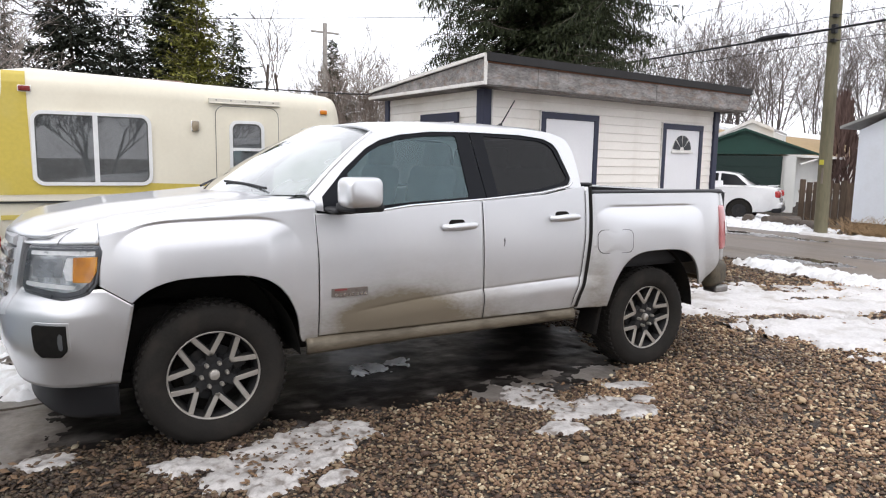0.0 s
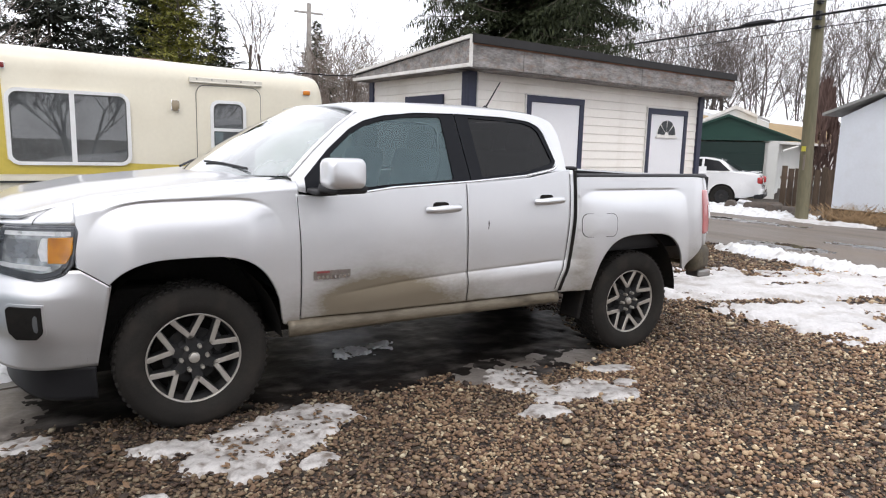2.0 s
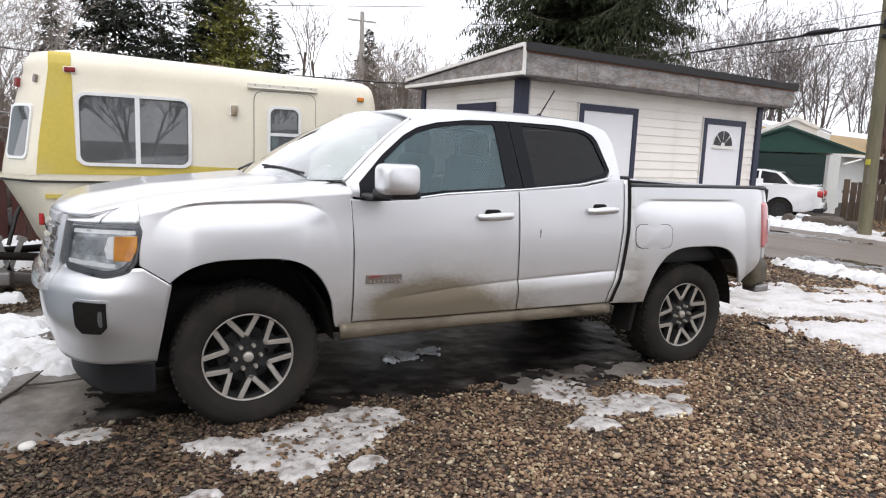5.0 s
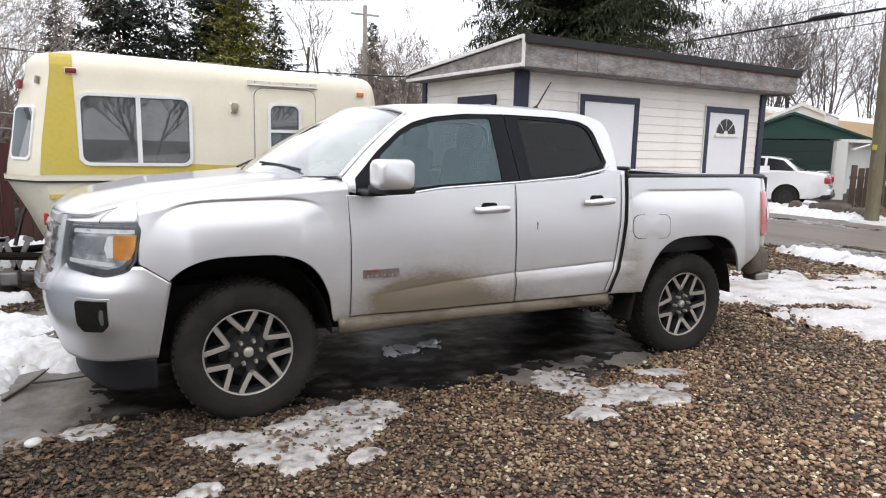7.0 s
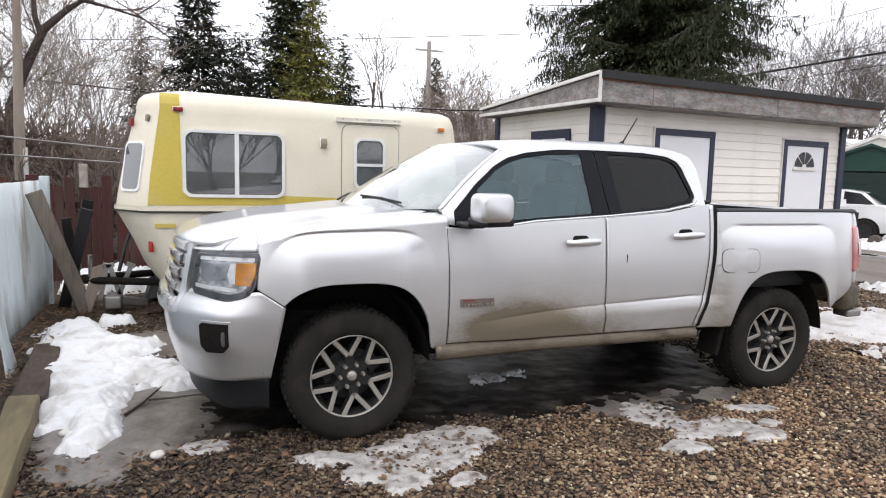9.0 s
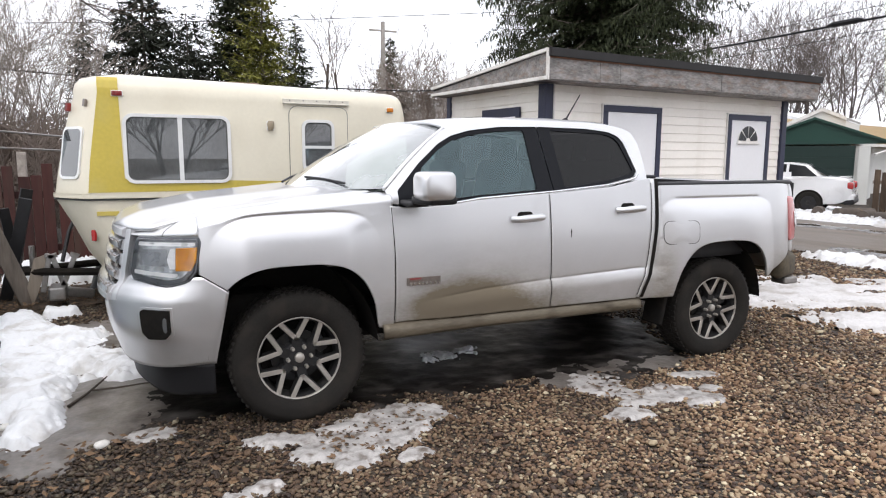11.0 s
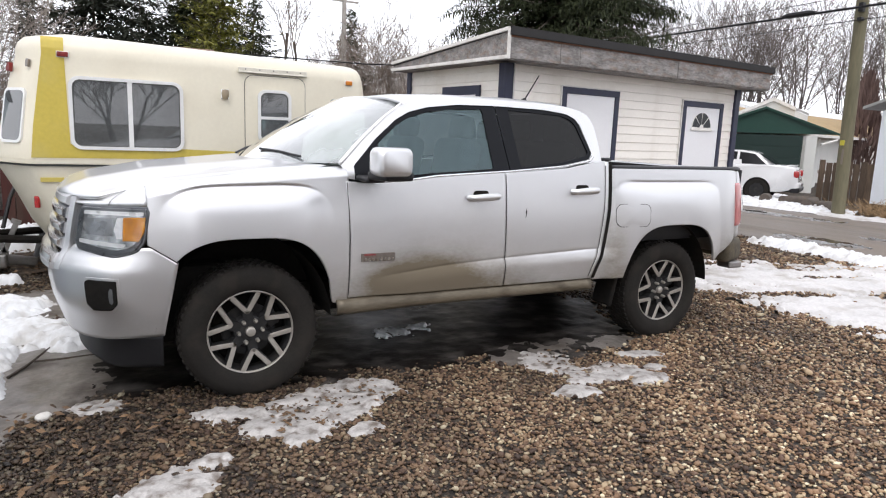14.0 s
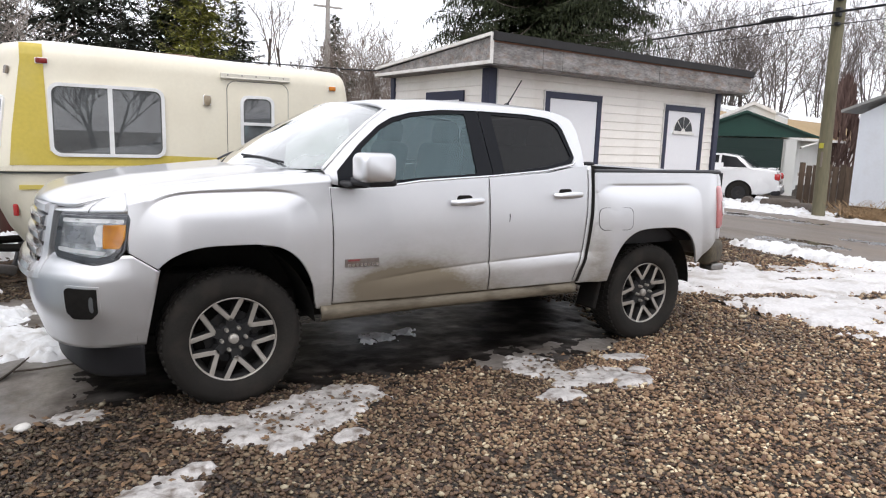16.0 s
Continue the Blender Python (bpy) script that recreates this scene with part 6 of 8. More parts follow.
part("rail", B(((-0.13, 0.0, 1.25), (0.05, 2.7, 0.09)), ((-0.10, 0.0, 0.3), (0.05, 2.7, 0.09)), bevel=0.006), m_greywood, fence)
for c, s in (((0.01, -1.46, 0.70), (0.07, 0.05, 1.40)), ((0.0, -1.515, 0.66), (0.05, 0.045, 1.30))):
    part("end_board", B((c, s), bevel=0.006), m_rotten, fence, "peeling split end board")
panel_a = thing("board_fence", "pale blue painted board fence with peeling foot", "fence", (-2.27, 0.73, 0))
for k in range(9):
    y = -2.6 + 0.40 * k
    part("board", B(((0.02 * (k % 2) - 0.014 * k * 0.3, y, 0.76), (0.022, 0.392, 1.40 + 0.02 * (k % 3))), bevel=0.004), m_pale, panel_a)
part("rail", B(((-0.06, -1.0, 1.2), (0.05, 3.6, 0.08)), bevel=0.006), m_greywood, panel_a)
bm = bmesh.new()
slab(bm, [(1.10, 0.0), (1.42, 0.0), (1.30, 0.25), (1.22, 0.62), (1.10, 0.55)], lambda a, b: Vector((0.03 + 0.10 * (1 - b), a, b)), lambda a, b: Vector((0.045 + 0.10 * (1 - b), a, b)))
part("broken_board", bm, m_pale, panel_a, "broken split board at the fence end")
# bin and shelf in the gap between the two fences
bin_t = thing("storage_bin", "blue plastic bin standing behind the fence", "bin", (-2.62, 1.95, 0))
bm = bmesh.new()
lathe(bm, [(0.0, 0.0), (0.20, 0.0), (0.22, 0.02), (0.235, 0.5), (0.25, 0.505), (0.25, 0.54), (0.235, 0.54), (0.22, 0.04), (0.0, 0.03)], 32)
part("body", bm, m_blue, bin_t, smooth=40)
bm = bmesh.new()
lathe(bm, [(0.25, 0.545), (0.255, 0.56), (0.2, 0.58), (0.0, 0.59)], 32)
part("lid", bm, surf("pale_lid", (0.55, 0.66, 0.72), rough=0.5), bin_t, "pale blue lid", smooth=40)
rack = thing("shelf_rack", "grey shelf rack behind the fence gap", "shelf", (-2.75, 2.05, 0))
for z in (0.70, 0.98, 1.22):
    part("shelf", B(((0, 0, z), (0.3, 0.75, 0.02))), m_greywood, rack)
for x in (-0.14, 0.14):
    for y in (-0.36, 0.36):
        part("upright", B(((x, y, 0.66), (0.03, 0.03, 1.32))), m_greywood, rack)
jug = thing("storage_box", "cloudy white plastic box on the rack", "box", (-2.70, 1.9, 0.71))
part("body", B(((0, 0, 0.10), (0.2, 0.3, 0.2)), bevel=0.03), surf("cloudy_plastic", (0.45, 0.47, 0.46), rough=0.4, var=0.2), jug)

# timber on the ground, its grip-handled tool and a stone
timber = new("timber_beam")
tagged(timber, "weathered mossy timber beam edging the gravel", "timber")
timber.matrix_world = pose(-1.78, 0.0, 0, 0, 0, 4.2)
bm = bmesh.new()
box(bm, (0, -0.3, 0.07), (0.17, 2.5, 0.14), None, 0.014, 2)
bmesh.ops.subdivide_edges(bm, edges=[e for e in bm.edges if e.calc_length() > 1], cuts=40)
for v in bm.verts:
    v.co += Vector((0.010 * noise.noise((v.co.z * 9, v.co.y * 3, 1)), 0, 0.008 * noise.noise((v.co.x * 9, v.co.y * 4, 2))))
part("beam", bm, m_beam, timber, smooth=40)
tb2 = tagged(part("timber_block", B(((0, 0, 0.05), (0.20, 1.5, 0.10)), bevel=0.02), surf("rotted_wet_timber", (0.075, 0.055, 0.042), rough=0.85, var=0.5, coarse=5, fine=40, bump=0.6, depth=0.01, stain=(0.035, 0.026, 0.02), amount=0.8, stretch=(1, 0.3, 1))), "dark rotted end of a timber in the leaf litter", "timber")
tb2.matrix_world = pose(-1.915, 1.75, 0, 0, 0, 4.5)
tool = thing("snow_brush", "navy ice scraper with a ribbed foam grip leaning on the fence", "snow brush", (-1.75, -0.26, 0.14))
a, b = Vector((0, 0, 0.01)), Vector((-0.36, -0.02, 0.66))
bm = bmesh.new()
tube(bm, [a, a.lerp(b, 0.1), a.lerp(b, 0.30), a.lerp(b, 0.34), a.lerp(b, 0.6)], [0.022, 0.034, 0.034, 0.017, 0.016], 14)
part("foam_sleeve", bm, m_navyrubber, tool, smooth=40)
bm = bmesh.new()
pts, rs = [], []
for k in range(41):
    pts.append(a.lerp(b, 0.58 + 0.42 * k / 40))
    rs.append(0.020 + 0.005 * (k % 2))
tube(bm, pts, rs, 14)
part("ribbed_grip", bm, m_navyrubber, tool, "ribbed blue grip", smooth=40)
peb = bmesh.new()
bmesh.ops.create_icosphere(peb, subdivisions=3, radius=0.035)
for v in peb.verts:
    v.co = Vector((v.co.x * 1.3, v.co.y, v.co.z * 0.6 + 0.02)) + Vector((0, 0, 0.004 * noise.noise(v.co * 40)))
st = tagged(part("stone", peb, surf("white_stone", (0.72, 0.70, 0.66), rough=0.7), smooth=60), "smooth white stone on the soil", "stone")
st.location = (-1.56, 0.52, 0.0)
st2 = tagged(new("stone", st.data), "smooth white stone on the gravel", "stone")
st2.matrix_world = pose(-1.06, 0.04, 0.0, 0, 0, 50)

# sticks on the ice
m_stick = surf("wet_dark_stick", (0.055, 0.042, 0.033), rough=0.8, var=0.4, coarse=9)
tw = thing("fallen_stick", "thin forked dead stick lying on the ice", "stick", (-1.1, 0.95, 0.02))
bm = bmesh.new()
tube(bm, [(-0.17, -0.24, 0.01), (-0.08, -0.05, 0.012), (0.0, 0.13, 0.03), (0.03, 0.19, 0.04)], [0.010, 0.009, 0.007, 0.004], 6)
part("stem", bm, m_stick, tw)
bm = bmesh.new()
tube(bm, [(-0.05, 0.01, 0.012), (0.1, -0.02, 0.02), (0.26, -0.03, 0.03), (0.36, -0.01, 0.02)], [0.008, 0.007, 0.005, 0.003], 6)
part("twig", bm, m_stick, tw)

# leaning planks and the draw-bar clutter
m_oldplank = surf("old_split_plank", (0.20, 0.17, 0.145), rough=0.9, var=0.45, coarse=5, fine=45, bump=0.6, depth=0.006, stain=(0.09, 0.07, 0.055), amount=0.7, stretch=(1, 1, 0.12))
pl = thing("leaning_plank", "weathered split plank leaning on the fence post", "plank", (-1.88, 4.15, 0))
bm = bmesh.new()
d = Vector((-0.42, -0.2, 1.30))
mrot = d.to_track_quat("Z", "Y").to_matrix().to_4x4()
box(bm, (0, 0, 0), (0.035, 0.155, d.length), None, 0.006)
bmesh.ops.transform(bm, matrix=Matrix.Translation(d / 2) @ mrot, verts=bm.verts)
part("board", bm, m_oldplank, pl)
bm = bmesh.new()
slab(bm, [(0.02, 0.0), (0.14, 0.32), (0.20, 0.55), (0.06, 0.50), (-0.02, 0.2)], lambda p, q: Vector((p, -0.03, q)), lambda p, q: Vector((p, 0.0, q)))
part("split_board", bm, m_greywood, pl, "broken grey board")
for k, (x, y, t, h, w) in enumerate(((-2.15, 4.45, 14, 1.15, 0.12), (-2.05, 4.9, -8, 1.0, 0.10), (-2.2, 5.1, 10, 1.2, 0.14))):
    o = tagged(part("scrap_board", B(((0, 0, h / 2), (w, 0.025, h)), bevel=0.004), m_tarp), "dark scrap board leaning in the corner", "board")
    o.matrix_world = pose(x, y, 0.0, 6, t, 20 * k)
clut = thing("hitch_stand", "black steel weight-distribution hitch with brackets", "trailer hitch", (-1.62, 4.12, 0))
bm = bmesh.new()
box(bm, (0, 0, 0.14), (0.16, 0.30, 0.14), None, 0.02)
box(bm, (0.18, 0.1, 0.10), (0.3, 0.10, 0.10), pose(0, 0, 0, 0, 12, 20), 0.02)
part("base", bm, m_steel, clut)
for x, t in ((-0.10, 12), (0.02, -16), (0.10, 22)):
    bm = bmesh.new()
    box(bm, (x, 0, 0.33), (0.05, 0.016, 0.38), pose(0, 0, 0, 0, t, 0), 0.004)
    box(bm, (x + 0.19 * math.sin(radians(t)), 0, 0.52), (0.09, 0.02, 0.05), pose(0, 0, 0, 0, t, 0), 0.006)
    part("bracket", bm, m_steel, clut)
bm = bmesh.new()
tube(bm, [(0.05, 0.05, 0.45), (0.12, 0.15, 0.75), (0.22, 0.35, 1.0), (0.30, 0.55, 0.7)], 0.02, 8)
part("hose", bm, m_tarp, clut, smooth=50)
# an added heap that makes the corner under the caravan's nose dark
tarp = bmesh.new()
sheet(tarp, lambda u, v: Vector((-1.35 + 0.5 * u, 4.4 + 0.9 * v, 0.10 + 0.55 * math.sin(math.pi * u) * math.sin(math.pi * v) ** 0.7 * (1 + 0.5 * noise.noise((u * 5, v * 5, 2))))), 20, 20)
tagged(part("tarpaulin", tarp, m_tarp, smooth=60), "crumpled black tarpaulin heap added to darken the corner by the draw bar", "tarpaulin")

# dark red fence behind
rf = thing("wooden_fence", "old dark red board fence with gaps", "fence", (-1.9, 6.3, 0))
rng = random.Random(5)
x = -1.25
k = 0
while x < 2.2:
    w = rng.uniform(0.11, 0.16)
    h = rng.uniform(1.22, 1.42)
    o = part("board", B(((x + w / 2, rng.uniform(-0.012, 0.012), h / 2 + 0.04), (w, 0.022, h)), bevel=0.004), m_redwood, rf)
    x += w + rng.choice((0.008, 0.012, 0.05))
part("rail", B(((0.5, 0.05, 1.05), (3.6, 0.05, 0.09)), bevel=0.005), m_redwood, rf)
part("rail", B(((0.5, 0.05, 0.35), (3.6, 0.05, 0.09)), bevel=0.005), m_redwood, rf)
part("post", B(((-0.25, 0.06, 0.80), (0.10, 0.10, 1.6)), bevel=0.008), surf("white_flaked_post", (0.34, 0.30, 0.27), rough=0.8, var=0.4, coarse=9), rf, "flaked pale post")
part("post", B(((0.42, 0.06, 0.80), (0.09, 0.09, 1.6)), bevel=0.008), m_rotten, rf)

# the pale blue barn-roofed shed behind the fence
bs_t = thing("storage_shed", "pale blue shed with a barn-shaped gable and dark corner", "shed", (-3.36, 6.1, 0), 16.0)
bm = bmesh.new()
gam = [(0, 0), (0, 2.46), (-0.42, 2.98), (-0.95, 3.12), (-1.5, 2.98), (-1.95, 2.46), (-1.95, 0)]
slab(bm, gam, lambda a, b: Vector((a, 0, b)), lambda a, b: Vector((a, 0.04, b)))
part("gable_wall", bm, m_paleblue, bs_t)
bm = bmesh.new()
slab(bm, gam, lambda a, b: Vector((a, 2.4, b)), lambda a, b: Vector((a, 2.44, b)))
part("back_wall", bm, m_paleblue, bs_t)
part("side_wall", B(((-0.02, 1.22, 1.2), (0.04, 2.36, 2.4)), bevel=0.004), m_paleblue, bs_t)
bm = bmesh.new()
for (a0, b0), (a1, b1) in zip(gam[1:5], gam[2:6]):
    q = [Vector((a0, -0.06, b0)), Vector((a1, -0.06, b1)), Vector((a1, 2.5, b1)), Vector((a0, 2.5, b0))]
    bm.faces.new([bm.verts.new(p + Vector((0, 0, 0.012))) for p in q])
ob = part("roof", bm, m_felt, bs_t, "dark felt roof")
so = ob.modifiers.new("thickness", "SOLIDIFY")
so.thickness = 0.03
part("corner_trim", B(((0.012, -0.01, 1.22), (0.03, 0.06, 2.44))), surf("dark_teal_trim", (0.02, 0.04, 0.045), rough=0.6), bs_t, "dark teal corner trim")
wire = thing("clothes_line_rail", "pale galvanised pipe rails behind the fence", "rail", (-2.4, 8.2, 0))
for z0, z1, x1 in ((2.0, 1.72, 2.2), (1.72, 1.62, 0.9)):
    bm = bmesh.new()
    tube(bm, [(-1.2, 0, z0), (x1, 0.2, z1)], 0.015, 6)
    part("pipe", bm, m_steel, wire)
for x in (-0.9, 0.8):
    bm = bmesh.new()
    tube(bm, [(x, 0.05, 0), (x, 0.05, 1.9 if x < 0 else 1.74)], 0.025, 6)
    part("stake", bm, m_greywood, wire)
gp_t = thing("timber_pole", "slim weathered grey timber pole", "pole", (-3.37, 8.9, 0))
bm = bmesh.new()
tube(bm, [(0, 0, 0), (0.01, 0, 2.2), (0.05, 0, 4.4), (0.07, 0, 6.6)], [0.085, 0.078, 0.055, 0.05], 12)
part("shaft", bm, m_greywood, gp_t, smooth=60)
bm = bmesh.new()
tube(bm, [(0.09, -0.05, 0), (0.09, -0.05, 1.85)], 0.035, 10)
part("conduit", bm, m_whitetrim, gp_t, "white conduit at its foot", smooth=60)

# ---- trees, far buildings, parked car, poles and wires ----
class Bars:
    """Gathers many thin tapered bars into one mesh."""
    def __init__(self):
        self.v, self.f = [], []

    def bar(self, p, q, r0, r1, n=4):
        d = (q - p).normalized()
        s = d.orthogonal().normalized()
        t = d.cross(s)
        b = len(self.v)
        for c, r in ((p, r0), (q, r1)):
            for k in range(n):
                a = 2 * math.pi * k / n
                self.v.append(c + (s * math.cos(a) + t * math.sin(a)) * r)
        for k in range(n):
            self.f.append((b + k, b + (k + 1) % n, b + n + (k + 1) % n, b + n + k))

    def blade(self, p, q, w, up):
        s = (q - p).cross(up)
        if s.length < 1e-6:
            s = Vector((1, 0, 0))
        s = s.normalized() * w
        m = p.lerp(q, 0.45)
        b = len(self.v)
        self.v += [p, m + s, q, m - s]
        self.f.append((b, b + 1, b + 2, b + 3))

    def make(self, name, mat, parent, label=""):
        me = bpy.data.meshes.new(name)
        me.from_pydata([tuple(v) for v in self.v], [], self.f)
        me.materials.append(mat)
        ob = new(name, me)
        ob.parent = parent
        if label:
            ob["label"] = label
        return ob


def leafy(name, dark, light, rough=0.7):
    """Foliage that differs from spray to spray."""
    m = bpy.data.materials.new(name)
    m.use_nodes = True
    nt = m.node_tree
    N, L = nt.nodes.new, nt.links.new
    b = nt.nodes["Principled BSDF"]
    g = N("ShaderNodeNewGeometry")
    ramp = N("ShaderNodeValToRGB")
    ramp.color_ramp.elements[0].color, ramp.color_ramp.elements[1].color = (*dark, 1), (*light, 1)
    L(g.outputs["Random Per Island"], ramp.inputs[0])
    L(ramp.outputs[0], b.inputs["Base Color"])
    b.inputs["Roughness"].default_value = rough
    b.inputs["Specular IOR Level"].default_value = 0.25
    return m


m_needle = leafy("spruce_needles", (0.012, 0.017, 0.008), (0.058, 0.070, 0.031))
m_needle_dk = leafy("dark_spruce_needles", (0.014, 0.018, 0.013), (0.055, 0.060, 0.042))
# paler and greyer than the other needles, to paint in haze
m_needle_haze = leafy("hazed_spruce_needles", (0.07, 0.072, 0.062), (0.17, 0.165, 0.14))
m_needle_yl = leafy("olive_pine_needles", (0.075, 0.082, 0.016), (0.27, 0.265, 0.06))
m_bark = surf("grey_bark", (0.11, 0.09, 0.075), rough=0.9, var=0.35, coarse=4, fine=40, bump=0.5, depth=0.01, stretch=(1, 1, 0.3))
m_twig = surf("pale_twigs", (0.34, 0.295, 0.26), rough=0.9, var=0.3, coarse=0.6, fine=8, bump=0)
m_twig_md = surf("grey_brown_twigs", (0.20, 0.16, 0.135), rough=0.9, var=0.3, coarse=0.6, fine=8, bump=0)
m_twig_far = surf("grey_elm_twigs", (0.165, 0.14, 0.13), rough=0.9, var=0.3, coarse=0.6, fine=8, bump=0)
m_twig_dk = surf("brown_twigs", (0.13, 0.095, 0.075), rough=0.9, var=0.3, coarse=0.6, fine=8, bump=0)


def grow(bars, trunk, rng, p, d, length, r, level, up, spread, kids, n=4, least=0.004, bend=0.16):
    """A limb in three bends, with smaller limbs from its sides."""
    q = p
    for k in range(3):
        d = (d + Vector((rng.uniform(-1, 1), rng.uniform(-1, 1), rng.uniform(-0.4, 0.9) * up)) * bend).normalized()
        e = q + d * length / 3
        r1 = max(least, r * 0.80)
        (trunk if level >= 3 else bars).bar(q, e, r, r1, 6 if level >= 3 else n)
        if level > 0 and not (k == 0 and level >= 3):
            for _ in range(kids if k < 2 else kids + 1):
                s = Vector((rng.uniform(-1, 1), rng.uniform(-1, 1), rng.uniform(-0.3, 0.6)))
                s = (s - d * s.dot(d)).normalized()
                nd = (d * rng.uniform(0.6, 1.1) + s * spread * rng.uniform(0.6, 1.2) + Vector((0, 0, 0.2 * up))).normalized()
                grow(bars, trunk, rng, e, nd, length * rng.uniform(0.5, 0.72), max(least, r1 * rng.uniform(0.5, 0.68)), level - 1, up, spread, kids, 3, least, bend)
        q, r = e, r1


def bare_tree(at, h, r, seed, label, levels=4, up=0.8, spread=0.7, kids=2, stems=1, twig=None, name="bare_tree", lean=0.1, least=0.004, bend=0.16):
    t = thing(name, label, "tree", at)
    rng = random.Random(seed)
    tr, br = Bars(), Bars()
    for s in range(stems):
        d = Vector((rng.uniform(-lean, lean), rng.uniform(-lean, lean), 1)).normalized()
        grow(br, tr, rng, Vector((rng.uniform(-0.15, 0.15) * (stems > 1), rng.uniform(-0.15, 0.15) * (stems > 1), -0.05)), d, h * 0.45, r, levels, up, spread, kids, 4, least, bend)
    if tr.v:
        tr.make("trunk", m_bark, t)
    br.make("crown", twig or m_twig, t, "leafless crown of fine twigs")
    return t


def limb_out(bars, rng, p, d, length, r, level, least, lift):
    """A limb that arches upward, its side limbs leaving at sharp angles; the last level is fine twigs."""
    segs = 5 if level > 1 else 3
    for k in range(segs):
        d = (d + Vector((rng.uniform(-1, 1), rng.uniform(-1, 1), rng.uniform(-0.5, 0.5))) * (0.13 if level > 1 else 0.22) + Vector((0, 0, lift))).normalized()
        e = p + d * length / segs
        r1 = max(least, r * 0.84)
        bars.bar(p, e, r, r1, 5 if level > 2 else 3)
        if level and k:
            for _ in range(2 if level > 1 or k % 2 else 1):
                s = Vector((rng.uniform(-1, 1), rng.uniform(-1, 1), rng.uniform(-0.5, 0.4)))
                s = (s - d * s.dot(d)).normalized()
                limb_out(bars, rng, e, (d + s * rng.uniform(0.45, 0.95)).normalized(), length * rng.uniform(0.34, 0.58), max(least, r1 * rng.uniform(0.4, 0.6)), level - 1, least, lift)
        p, r = e, r1


def vase_tree(at, h, r, seed, label, fork=0.22, limbs=6, splay=0.55, level=3, least=0.007, lift=0.07, twig=None):
    """A leafless tree whose trunk forks low into arching limbs."""
    t = thing("bare_tree", label, "tree", at)
    rng = random.Random(seed)
    tr, br = Bars(), Bars()
    p = Vector((0, 0, -0.1))
    for k in range(3):
        q = Vector((rng.uniform(-0.03, 0.03) * h * fork, rng.uniform(-0.03, 0.03) * h * fork, fork * h * (k + 1) / 3))
        tr.bar(p, q, r * (1.15 - 0.12 * k), r * (1.03 - 0.12 * k), 8)
        p = q
    for k in range(limbs):
        a = 2 * math.pi * k / limbs + rng.uniform(-0.4, 0.4)
        tilt = splay * rng.uniform(0.35, 1.1)
        d = Vector((math.cos(a) * tilt, math.sin(a) * tilt, 1)).normalized()
        limb_out(br, rng, p - Vector((0, 0, rng.uniform(0, 0.2) * fork * h)), d, h * (1 - fork) * rng.uniform(0.62, 0.86), r * rng.uniform(0.45, 0.65), level, least, lift)
    tr.make("trunk", m_bark, t)
    br.make("crown", twig or m_twig, t, "leafless crown of arching limbs and fine twigs")
    return t


